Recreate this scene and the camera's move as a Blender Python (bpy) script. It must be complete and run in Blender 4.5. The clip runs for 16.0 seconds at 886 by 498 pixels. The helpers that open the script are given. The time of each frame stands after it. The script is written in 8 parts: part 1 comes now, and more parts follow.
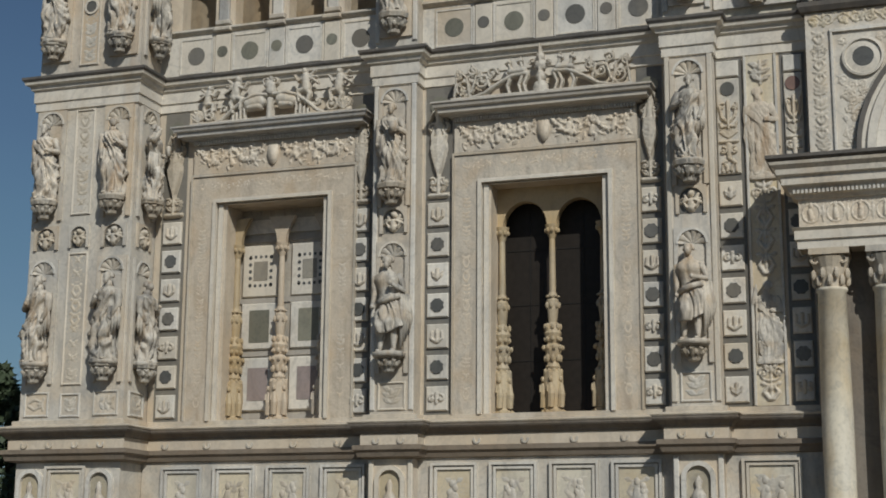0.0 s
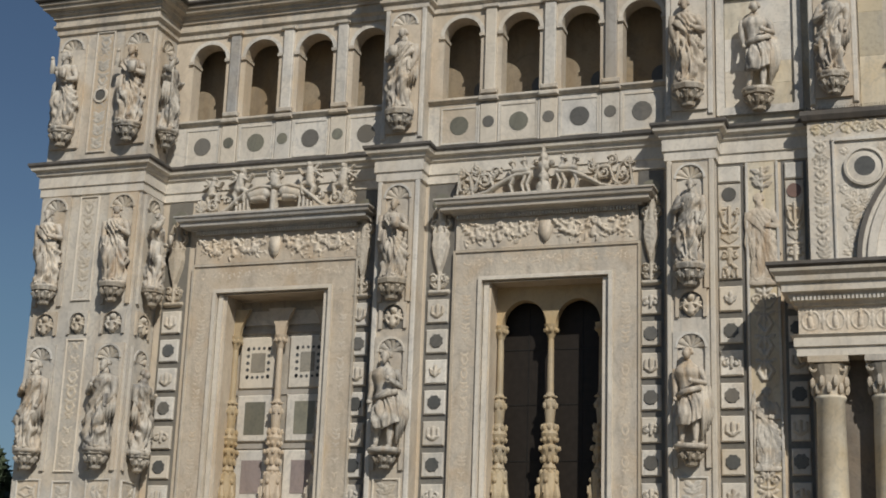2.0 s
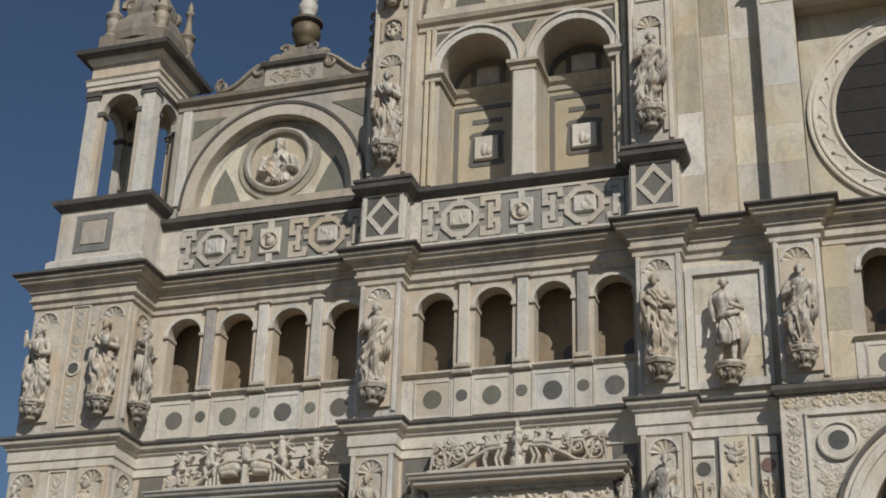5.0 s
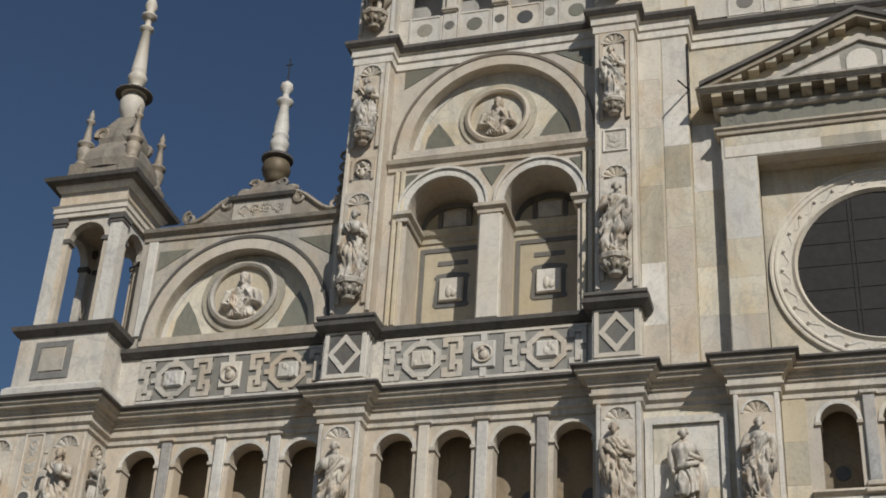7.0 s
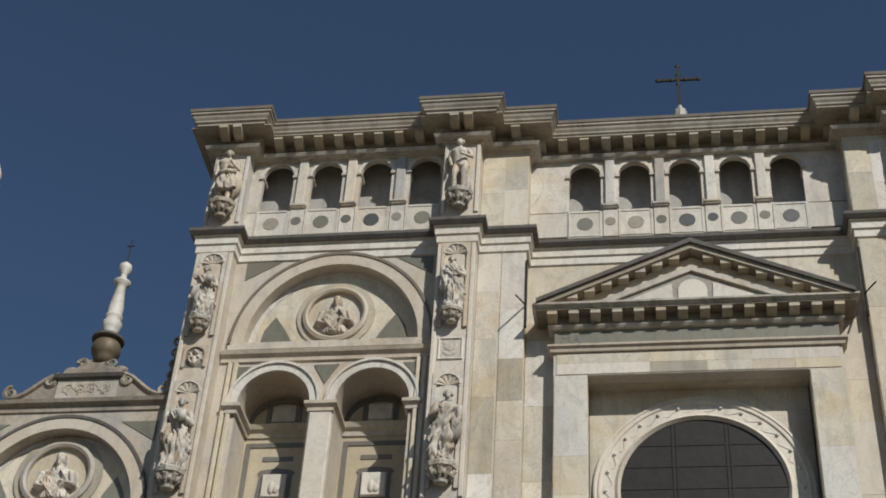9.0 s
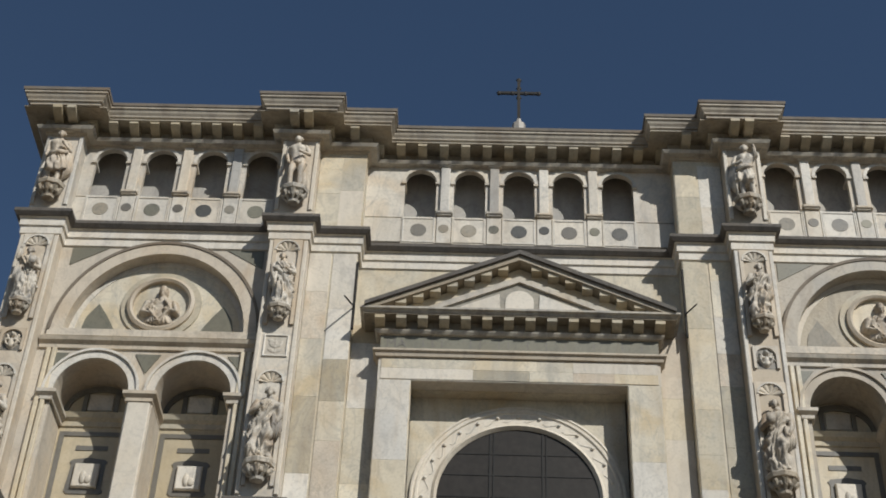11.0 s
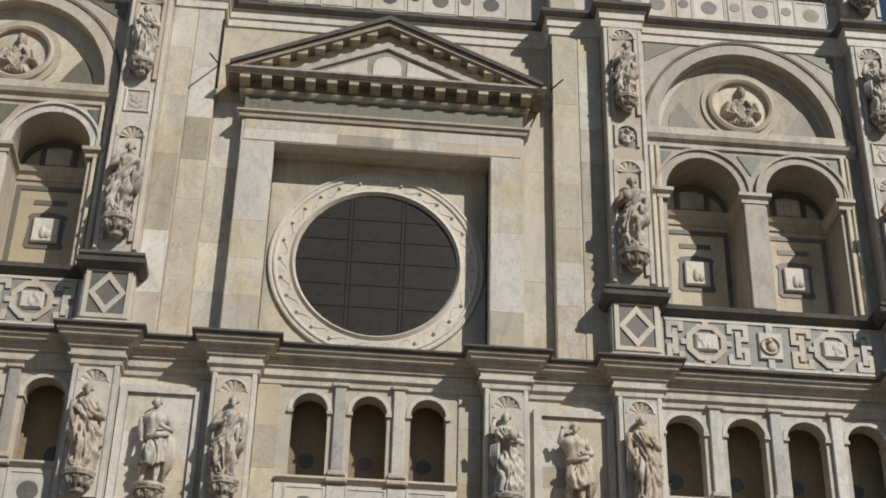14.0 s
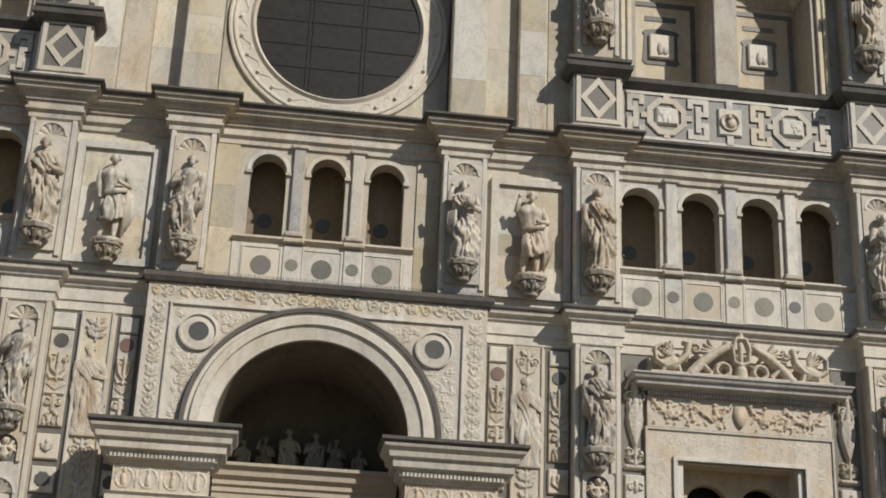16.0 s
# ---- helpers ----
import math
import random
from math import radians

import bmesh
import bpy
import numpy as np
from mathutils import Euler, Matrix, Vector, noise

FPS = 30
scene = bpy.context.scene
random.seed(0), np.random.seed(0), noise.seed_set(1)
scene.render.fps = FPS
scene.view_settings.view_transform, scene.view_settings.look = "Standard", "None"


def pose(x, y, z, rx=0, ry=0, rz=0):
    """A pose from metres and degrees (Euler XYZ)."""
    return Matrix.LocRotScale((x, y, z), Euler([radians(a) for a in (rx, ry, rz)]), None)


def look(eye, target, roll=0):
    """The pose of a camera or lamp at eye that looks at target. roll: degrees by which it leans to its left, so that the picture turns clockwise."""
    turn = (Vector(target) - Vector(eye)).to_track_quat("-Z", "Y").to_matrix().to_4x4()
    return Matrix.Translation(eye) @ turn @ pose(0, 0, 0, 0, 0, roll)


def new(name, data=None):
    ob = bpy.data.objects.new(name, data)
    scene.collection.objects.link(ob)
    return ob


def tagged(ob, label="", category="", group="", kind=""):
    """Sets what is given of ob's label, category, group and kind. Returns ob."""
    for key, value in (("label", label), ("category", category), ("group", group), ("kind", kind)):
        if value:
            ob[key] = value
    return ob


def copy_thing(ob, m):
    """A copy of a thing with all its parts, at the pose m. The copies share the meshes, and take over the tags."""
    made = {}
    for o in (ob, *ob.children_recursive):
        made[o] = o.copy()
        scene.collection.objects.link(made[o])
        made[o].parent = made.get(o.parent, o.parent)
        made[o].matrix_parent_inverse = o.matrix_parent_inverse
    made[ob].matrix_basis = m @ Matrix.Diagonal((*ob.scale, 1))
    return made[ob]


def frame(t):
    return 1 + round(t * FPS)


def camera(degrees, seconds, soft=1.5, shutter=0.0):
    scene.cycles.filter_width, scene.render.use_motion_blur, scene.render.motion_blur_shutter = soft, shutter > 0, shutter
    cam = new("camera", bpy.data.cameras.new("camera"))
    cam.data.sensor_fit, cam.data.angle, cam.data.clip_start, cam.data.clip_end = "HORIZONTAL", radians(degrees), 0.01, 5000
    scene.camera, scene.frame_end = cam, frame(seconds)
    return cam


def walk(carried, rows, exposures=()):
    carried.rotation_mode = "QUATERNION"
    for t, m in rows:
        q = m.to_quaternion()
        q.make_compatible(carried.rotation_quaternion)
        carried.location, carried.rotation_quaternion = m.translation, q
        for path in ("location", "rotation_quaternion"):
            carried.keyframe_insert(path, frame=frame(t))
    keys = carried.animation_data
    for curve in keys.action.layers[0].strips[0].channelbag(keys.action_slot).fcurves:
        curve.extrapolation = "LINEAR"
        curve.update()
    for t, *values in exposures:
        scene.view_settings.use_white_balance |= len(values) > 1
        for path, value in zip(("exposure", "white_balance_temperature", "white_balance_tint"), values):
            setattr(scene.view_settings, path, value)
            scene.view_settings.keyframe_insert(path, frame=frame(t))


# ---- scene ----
SOFT = 1.85
EXPO = [(0.0, -0.09, 6100, 6), (0.5, 0.02, 6400, 8), (1.0, 0.05, 6400, 9), (4.0, 0.06, 6280, 9), (7.0, 0.14, 6200, 9), (9.0, 0.22, 6150, 8), (11.5, 0.28, 6220, 8), (12.5, 0.22, 6280, 9), (14.0, 0.2, 6340, 9), (16.0, 0.24, 6450, 9)]
cam = camera(32.60, 16.0, soft=SOFT)
EYE = (12.081, -32.526, 1.600)
PATH = [
    (0, (5.691, -14.017, 5.672), 0.39),
    (0.5, (5.748, -14.026, 5.802), 0.35),
    (1, (5.641, -14.091, 5.923), 0.53),
    (1.5, (5.627, -14.221, 6.424), 1.31),
    (2, (5.763, -14.309, 6.913), 2.06),
    (2.5, (5.955, -14.460, 7.610), 2.55),
    (3, (6.064, -14.625, 8.185), 2.56),
    (3.5, (6.040, -14.845, 8.735), 2.10),
    (4, (6.079, -15.052, 9.257), 2.03),
    (4.2, (6.156, -15.162, 9.563), 2.00),
    (6.3, (6.720, -15.757, 11.091), 2.36),
    (6.5, (6.813, -15.869, 11.337), 2.61),
    (7, (7.037, -16.167, 11.941), 3.39),
    (7.5, (7.579, -16.401, 12.542), 3.53),
    (8, (8.167, -16.574, 13.011), 3.32),
    (8.5, (8.874, -16.905, 13.671), 3.62),
    (9, (9.340, -17.251, 14.216), 4.08),
    (9.2, (9.576, -17.250, 14.264), 3.72),
    (11.3, (11.735, -17.106, 14.333), 2.39),
    (11.5, (11.853, -17.051, 14.268), 2.18),
    (12, (12.449, -16.857, 14.024), 1.67),
    (12.5, (12.823, -16.510, 13.555), 1.54),
    (13, (13.081, -16.165, 13.060), 1.32),
    (13.5, (13.270, -15.743, 12.413), 1.09),
    (14, (13.467, -15.422, 11.873), 1.43),
    (14.5, (13.814, -15.113, 11.283), 1.64),
    (15, (14.021, -14.841, 10.737), 2.19),
    (15.5, (14.131, -14.481, 9.977), 2.24),
    (16, (14.223, -14.124, 9.136), 2.40),
]
walk(cam, [(t, look(EYE, target, roll)) for t, target, roll in PATH], exposures=EXPO)

# ---------------- sky and sun ----------------
world = bpy.data.worlds.new("world")
scene.world = world
world.use_nodes = True
wn = world.node_tree.nodes
sky = wn.new("ShaderNodeTexSky")
sky.sky_type = 'NISHITA'
sky.sun_disc = False
SUN_EL, SUN_AZ = 37.0, 37.0      # height, and turn to the right of the facade's normal
sky.sun_elevation = radians(SUN_EL)
sky.sun_rotation = radians(180 - SUN_AZ)
sky.air_density = 1.0
sky.dust_density = 0.3
sky.ozone_density = 3.0
wn["Background"].inputs["Strength"].default_value = 0.043
wl = world.node_tree.links
wco = wn.new("ShaderNodeTexCoord")
wsep = wn.new("ShaderNodeSeparateXYZ")
wl.new(wco.outputs["Generated"], wsep.inputs[0])
low = wn.new("ShaderNodeMapRange")          # thin cloud lies low over the horizon
low.interpolation_type = 'SMOOTHSTEP'
for k, v in (("From Min", 0.36), ("From Max", 0.1), ("To Min", 0.0), ("To Max", 1.0)):
    low.inputs[k].default_value = v
wl.new(wsep.outputs["Z"], low.inputs["Value"])
wmap = wn.new("ShaderNodeMapping")
wmap.inputs["Scale"].default_value = (1, 1, 3.2)
wl.new(wco.outputs["Generated"], wmap.inputs["Vector"])
wnoise = wn.new("ShaderNodeTexNoise")
wnoise.inputs["Scale"].default_value = 3.4
wnoise.inputs["Detail"].default_value = 7.0
wl.new(wmap.outputs["Vector"], wnoise.inputs["Vector"])
wisp = wn.new("ShaderNodeMapRange")
for k, v in (("From Min", 0.38), ("From Max", 0.72), ("To Min", 0.12), ("To Max", 0.75)):
    wisp.inputs[k].default_value = v
wl.new(wnoise.outputs["Fac"], wisp.inputs["Value"])
wmul = wn.new("ShaderNodeMath")
wmul.operation = 'MULTIPLY'
wl.new(low.outputs["Result"], wmul.inputs[0])
wl.new(wisp.outputs["Result"], wmul.inputs[1])
cloud = wn.new("ShaderNodeMix")
cloud.data_type = 'RGBA'
cloud.inputs["B"].default_value = (2.7, 5.0, 6.6, 1)
wl.new(wmul.outputs[0], cloud.inputs["Factor"])
wl.new(sky.outputs["Color"], cloud.inputs["A"])
wl.new(cloud.outputs["Result"], wn["Background"].inputs["Color"])
sl = bpy.data.lights.new("sun", 'SUN')
sl.energy = 3.35
sl.angle = radians(0.5)
sl.color = (0.985, 0.925, 0.835)
sun = new("sun", sl)
_d = Vector((math.sin(radians(SUN_AZ)) * math.cos(radians(SUN_EL)), -math.cos(radians(SUN_AZ)) * math.cos(radians(SUN_EL)), math.sin(radians(SUN_EL))))
sun.matrix_world = look(Vector((13, 0, 15)) + _d * 80, (13, 0, 15))


# ---------------- materials ----------------
def stone(name, base, warm, grey, rough=0.6, warm_amt=0.5, grey_amt=0.5, bump=0.12, streak=0.35, scale=1.0, vary=0.25, tinted=0.5, seep=0.3):
    m = bpy.data.materials.new(name)
    m.use_nodes = True
    nt = m.node_tree
    N, L = nt.nodes, nt.links
    b = N["Principled BSDF"]
    b.inputs["Roughness"].default_value = rough
    co = N.new("ShaderNodeTexCoord")
    geo = N.new("ShaderNodeNewGeometry")
    inf = N.new("ShaderNodeObjectInfo")

    def tex(sc, detail, rot=(1, 1, 1), dist=0.0):
        mp = N.new("ShaderNodeMapping")
        mp.inputs["Scale"].default_value = rot
        L.new(geo.outputs["Position"], mp.inputs["Vector"])
        n = N.new("ShaderNodeTexNoise")
        n.inputs["Scale"].default_value = sc * scale
        n.inputs["Detail"].default_value = detail
        n.inputs["Distortion"].default_value = dist
        L.new(mp.outputs["Vector"], n.inputs["Vector"])
        return n.outputs["Fac"]

    def ramp(fac, a, c):
        r = N.new("ShaderNodeMapRange")
        r.inputs["From Min"].default_value = a
        r.inputs["From Max"].default_value = c
        L.new(fac, r.inputs["Value"])
        return r.outputs["Result"]

    def mul(fac, k):
        r = N.new("ShaderNodeMath")
        r.operation = 'MULTIPLY'
        L.new(fac, r.inputs[0])
        if isinstance(k, float):
            r.inputs[1].default_value = k
        else:
            L.new(k, r.inputs[1])
        return r.outputs[0]

    def mix(fac, a, col):
        x = N.new("ShaderNodeMix")
        x.data_type = 'RGBA'
        L.new(fac, x.inputs["Factor"])
        if isinstance(a, tuple):
            x.inputs["A"].default_value = (*a, 1)
        else:
            L.new(a, x.inputs["A"])
        x.inputs["B"].default_value = (*col, 1)
        return x.outputs["Result"]

    c = mix(mul(ramp(tex(0.6, 7, dist=0.9), 0.47, 0.66), warm_amt), base, warm)
    c = mix(mul(ramp(tex(1.0, 8, (1, 1, 0.4), 0.7), 0.49, 0.68), grey_amt), c, grey)
    c = mix(mul(ramp(tex(3.2, 4, (1, 1, 0.12)), 0.55, 0.8), streak), c, tuple(v * 0.45 for v in grey))
    c = mix(mul(ramp(tex(14, 5), 0.5, 0.8), 0.5), c, tuple(v * 0.5 for v in base))
    c = mix(mul(ramp(tex(2.1, 9, (1, 1, 0.6), 1.2), 0.52, 0.7), 0.3), c, tuple(v * 0.5 for v in grey))
    # thin veins of the marble
    vein = N.new("ShaderNodeMath")
    vein.operation = 'SUBTRACT'
    vein.inputs[1].default_value = 0.5
    L.new(tex(0.75, 6, (1, 1, 0.7), 1.6), vein.inputs[0])
    va = N.new("ShaderNodeMath")
    va.operation = 'ABSOLUTE'
    L.new(vein.outputs[0], va.inputs[0])
    c = mix(mul(ramp(va.outputs[0], 0.022, 0.0), 0.35), c, tuple(v * 0.7 for v in grey))
    # each piece of stone has its own tint
    tint = N.new("ShaderNodeMath")
    tint.operation = 'MULTIPLY'
    tint.inputs[1].default_value = 7.13
    L.new(inf.outputs["Random"], tint.inputs[0])
    fr = N.new("ShaderNodeMath")
    fr.operation = 'FRACT'
    L.new(tint.outputs[0], fr.inputs[0])
    c = mix(mul(ramp(fr.outputs[0], 0.45, 1.0), tinted), c, warm)
    # rusty seepage, broad and running down
    c = mix(mul(ramp(tex(0.8, 7, (1.3, 1.3, 0.3), 0.8), 0.55, 0.72), seep), c, tuple(v * k for v, k in zip(warm, (0.72, 0.62, 0.5))))
    hs = N.new("ShaderNodeHueSaturation")
    val = N.new("ShaderNodeMapRange")
    val.inputs["To Min"].default_value = 1 - vary
    val.inputs["To Max"].default_value = 1 + vary * 0.6
    L.new(inf.outputs["Random"], val.inputs["Value"])
    L.new(val.outputs["Result"], hs.inputs["Value"])
    L.new(c, hs.inputs["Color"])
    L.new(hs.outputs["Color"], b.inputs["Base Color"])
    bp = N.new("ShaderNodeBump")
    bp.inputs["Strength"].default_value = bump
    bp.inputs["Distance"].default_value = 0.04
    L.new(tex(9, 6), bp.inputs["Height"])
    L.new(bp.outputs["Normal"], b.inputs["Normal"])
    return m


def plain(name, col, rough=0.5, metal=0.0, spots=0.0, gloss=0.5):
    m = bpy.data.materials.new(name)
    m.use_nodes = True
    N, L = m.node_tree.nodes, m.node_tree.links
    b = N["Principled BSDF"]
    b.inputs["Roughness"].default_value = rough
    b.inputs["Metallic"].default_value = metal
    b.inputs["Specular IOR Level"].default_value = gloss
    n = N.new("ShaderNodeTexNoise")
    n.inputs["Scale"].default_value = 7.0
    n.inputs["Detail"].default_value = 6.0
    g = N.new("ShaderNodeNewGeometry")
    L.new(g.outputs["Position"], n.inputs["Vector"])
    x = N.new("ShaderNodeMix")
    x.data_type = 'RGBA'
    x.inputs["A"].default_value = (*[v * (0.65 - spots) for v in col], 1)
    x.inputs["B"].default_value = (*[min(1, v * (1.35 + spots)) for v in col], 1)
    L.new(n.outputs["Fac"], x.inputs["Factor"])
    L.new(x.outputs["Result"], b.inputs["Base Color"])
    return m


M_MARBLE = stone("marble_weathered", (0.60, 0.55, 0.47), (0.52, 0.40, 0.26), (0.40, 0.39, 0.37), vary=0.12)
M_CARVED = stone("marble_carved", (0.58, 0.53, 0.45), (0.50, 0.40, 0.27), (0.36, 0.35, 0.33), bump=0.25, scale=1.6, vary=0.15)
M_WHITE = stone("marble_white", (0.66, 0.62, 0.55), (0.58, 0.49, 0.36), (0.46, 0.45, 0.43), warm_amt=0.35, streak=0.3, vary=0.12)
M_GREYM = stone("marble_grey", (0.44, 0.425, 0.40), (0.44, 0.38, 0.30), (0.28, 0.28, 0.28), vary=0.2)
M_CREAM = stone("marble_cream", (0.64, 0.58, 0.46), (0.55, 0.43, 0.25), (0.44, 0.42, 0.375), warm_amt=0.75, vary=0.14, streak=0.4, seep=0.4)
M_DULL = stone("marble_dull", (0.49, 0.44, 0.365), (0.42, 0.33, 0.22), (0.33, 0.315, 0.29), warm_amt=0.6, vary=0.12, streak=0.45)
M_MAUVE = stone("mauve_marble", (0.27, 0.225, 0.215), (0.28, 0.21, 0.17), (0.2, 0.18, 0.18), streak=0.15)
M_AGED = stone("aged_stone", (0.34, 0.295, 0.235), (0.3, 0.23, 0.15), (0.18, 0.17, 0.15), streak=0.7, bump=0.35, grey_amt=0.7)
M_SAND = stone("marble_sand", (0.48, 0.425, 0.32), (0.44, 0.35, 0.21), (0.37, 0.36, 0.32), warm_amt=0.6, vary=0.14, streak=0.4)
M_OCHRE = stone("marble_ochre", (0.50, 0.41, 0.27), (0.44, 0.31, 0.15), (0.36, 0.33, 0.28), warm_amt=0.7, vary=0.12, bump=0.2, streak=0.5)
M_LEDGE = stone("ledge_blackened", (0.125, 0.114, 0.102), (0.13, 0.105, 0.08), (0.06, 0.058, 0.056), rough=0.85, bump=0.3, vary=0.1, tinted=0.1, seep=0.1)
M_MOULD = stone("moulding_stone", (0.56, 0.51, 0.43), (0.48, 0.37, 0.24), (0.29, 0.28, 0.265), streak=0.5, bump=0.2, vary=0.1)
M_DARK = stone("dark_serpentine", (0.10, 0.10, 0.095), (0.12, 0.11, 0.09), (0.06, 0.065, 0.065), rough=0.45, bump=0.05, streak=0.1)
M_SLATE = stone("grey_serpentine", (0.165, 0.154, 0.134), (0.19, 0.17, 0.135), (0.12, 0.12, 0.115), rough=0.5, bump=0.05, streak=0.1)
M_GREEN = stone("green_serpentine", (0.2, 0.194, 0.152), (0.22, 0.2, 0.14), (0.14, 0.142, 0.12), rough=0.5, bump=0.05, streak=0.1)
M_RED = stone("red_porphyry", (0.20, 0.12, 0.10), (0.24, 0.15, 0.10), (0.13, 0.09, 0.09), rough=0.5, bump=0.05, streak=0.1)
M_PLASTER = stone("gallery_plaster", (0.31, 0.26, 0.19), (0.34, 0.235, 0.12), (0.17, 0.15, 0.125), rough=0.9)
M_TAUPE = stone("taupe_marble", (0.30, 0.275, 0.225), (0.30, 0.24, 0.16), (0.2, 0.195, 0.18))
M_GLASS = plain("dark_glass", (0.026, 0.0225, 0.0195), 0.5, 0.0, 0.2, 0.25)
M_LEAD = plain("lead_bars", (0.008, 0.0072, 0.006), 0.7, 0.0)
# colour of the pane that stands for the unlit room behind open windows
M_VOID = plain("unlit_interior_pane", (0.023, 0.0185, 0.015), 0.5, 0.0, 0.1, 0.2)
M_PGREY = stone("fret_grey", (0.285, 0.275, 0.25), (0.27, 0.25, 0.20), (0.175, 0.172, 0.165), rough=0.5, bump=0.05, streak=0.2)
M_TAN = stone("tan_stone", (0.37, 0.325, 0.25), (0.36, 0.28, 0.18), (0.2, 0.19, 0.17), streak=0.7, bump=0.3)
M_BROWN = stone("brown_crust", (0.23, 0.2, 0.165), (0.22, 0.16, 0.10), (0.13, 0.12, 0.11), rough=0.9, bump=0.3)
# dark plaster whose colour carries the shade of recesses besides some dirt
M_SHADE_DARK = stone("shade_dark_plaster", (0.17, 0.145, 0.105), (0.17, 0.13, 0.08), (0.10, 0.09, 0.075), rough=0.9)
M_CORN = stone("cornice_stone", (0.50, 0.46, 0.39), (0.42, 0.34, 0.24), (0.20, 0.19, 0.18), streak=0.7, bump=0.2, vary=0.1, grey_amt=0.7)
M_STAIN = stone("marble_stained", (0.60, 0.53, 0.43), (0.53, 0.40, 0.26), (0.42, 0.38, 0.33), warm_amt=0.6, vary=0.1, streak=0.5, bump=0.25, scale=1.6, seep=0.3)
M_BRACKET = stone("bracket_stone", (0.47, 0.43, 0.365), (0.38, 0.30, 0.20), (0.17, 0.165, 0.155), bump=0.4, scale=2.5, streak=0.9, grey_amt=0.8, vary=0.15, seep=0.5)
M_IRON = plain("iron", (0.03, 0.028, 0.026), 0.7, 0.5)
M_BRONZE = plain("gilded_copper", (0.15, 0.115, 0.07), 0.6, 0.25)
M_GROUND = stone("gravel", (0.145, 0.122, 0.093), (0.125, 0.1, 0.068), (0.1, 0.094, 0.08), rough=0.95, bump=0.5)
M_BARK = stone("bark", (0.10, 0.075, 0.05), (0.08, 0.06, 0.04), (0.07, 0.06, 0.05), rough=0.95, bump=0.6)
M_LEAF = plain("foliage", (0.045, 0.065, 0.03), 0.7, 0.0, 0.2)


# ---------------- building helpers ----------------
def part(name, bm, mat, parent=None, label="", smooth=False):
    me = bpy.data.meshes.new(name)
    bmesh.ops.recalc_face_normals(bm, faces=bm.faces[:])
    if smooth:
        for f in bm.faces:
            f.smooth = True
    bm.to_mesh(me)
    bm.free()
    me.materials.append(mat)
    ob = new(name, me)
    if parent is not None:
        ob.parent = parent
    if label:
        tagged(ob, label)
    return ob


def share(name, me, parent, loc=(0, 0, 0), rz=0.0, sc=(1, 1, 1)):
    ob = new(name, me)
    ob.parent = parent
    ob.matrix_basis = Matrix.LocRotScale(loc, Euler((0, 0, rz)), sc)
    return ob


def thing(name, loc, label, category, group="", kind=""):
    ob = new(name)
    ob.empty_display_size = 0.2
    ob.location = loc
    return tagged(ob, label, category, group, kind)


def box(bm, x0, x1, y0, y1, z0, z1, bev=0.0):
    v = [bm.verts.new((x, y, z)) for z in (z0, z1) for y in (y0, y1) for x in (x0, x1)]
    for q in ((0, 1, 3, 2), (4, 6, 7, 5), (0, 4, 5, 1), (2, 3, 7, 6), (0, 2, 6, 4), (1, 5, 7, 3)):
        bm.faces.new([v[i] for i in q])
    return bm


def cbox(bm, x0, x1, y0, y1, z0, z1, c=0.03):
    """A box whose front edges (towards -y) are chamfered by c."""
    a = [(x0, y1, z0), (x1, y1, z0), (x1, y1, z1), (x0, y1, z1)]
    b = [(x0, y0 + c, z0), (x1, y0 + c, z0), (x1, y0 + c, z1), (x0, y0 + c, z1)]
    d = [(x0 + c, y0, z0 + c), (x1 - c, y0, z0 + c), (x1 - c, y0, z1 - c), (x0 + c, y0, z1 - c)]
    A, B, D = ([bm.verts.new(p) for p in r] for r in (a, b, d))
    for i in range(4):
        j = (i + 1) % 4
        bm.faces.new((A[i], A[j], B[j], B[i]))
        bm.faces.new((B[i], B[j], D[j], D[i]))
    bm.faces.new(D)
    bm.faces.new(A)
    return bm


def slab(bm, pts, y0, y1):
    """A plate: the outline pts (x, z), from y0 to y1."""
    a = [bm.verts.new((x, y0, z)) for x, z in pts]
    b = [bm.verts.new((x, y1, z)) for x, z in pts]
    bm.faces.new(a)
    bm.faces.new(b[::-1])
    n = len(pts)
    for i in range(n):
        bm.faces.new((a[i], b[i], b[(i + 1) % n], a[(i + 1) % n]))
    return bm


def arc(cx, cz, r, a0, a1, n=18, rz=None):
    rz = r if rz is None else rz
    return [(cx + r * math.cos(radians(a0 + (a1 - a0) * i / n)), cz + rz * math.sin(radians(a0 + (a1 - a0) * i / n))) for i in range(n + 1)]


def band(bm, outer, inner, y0, y1, closed=False):
    """A flat band between two outlines of equal length."""
    n = len(outer)
    o0, o1 = [bm.verts.new((x, y0, z)) for x, z in outer], [bm.verts.new((x, y1, z)) for x, z in outer]
    i0, i1 = [bm.verts.new((x, y0, z)) for x, z in inner], [bm.verts.new((x, y1, z)) for x, z in inner]
    for k in range(n if closed else n - 1):
        j = (k + 1) % n
        for a, b, c, d in ((o0, o0, i0, i0), (o1, o1, i1, i1), (o0, o0, o1, o1), (i0, i0, i1, i1)):
            bm.faces.new((a[k], b[j], c[j], d[k]))
    if not closed:
        for k in (0, n - 1):
            bm.faces.new((o0[k], i0[k], i1[k], o1[k]))
    return bm


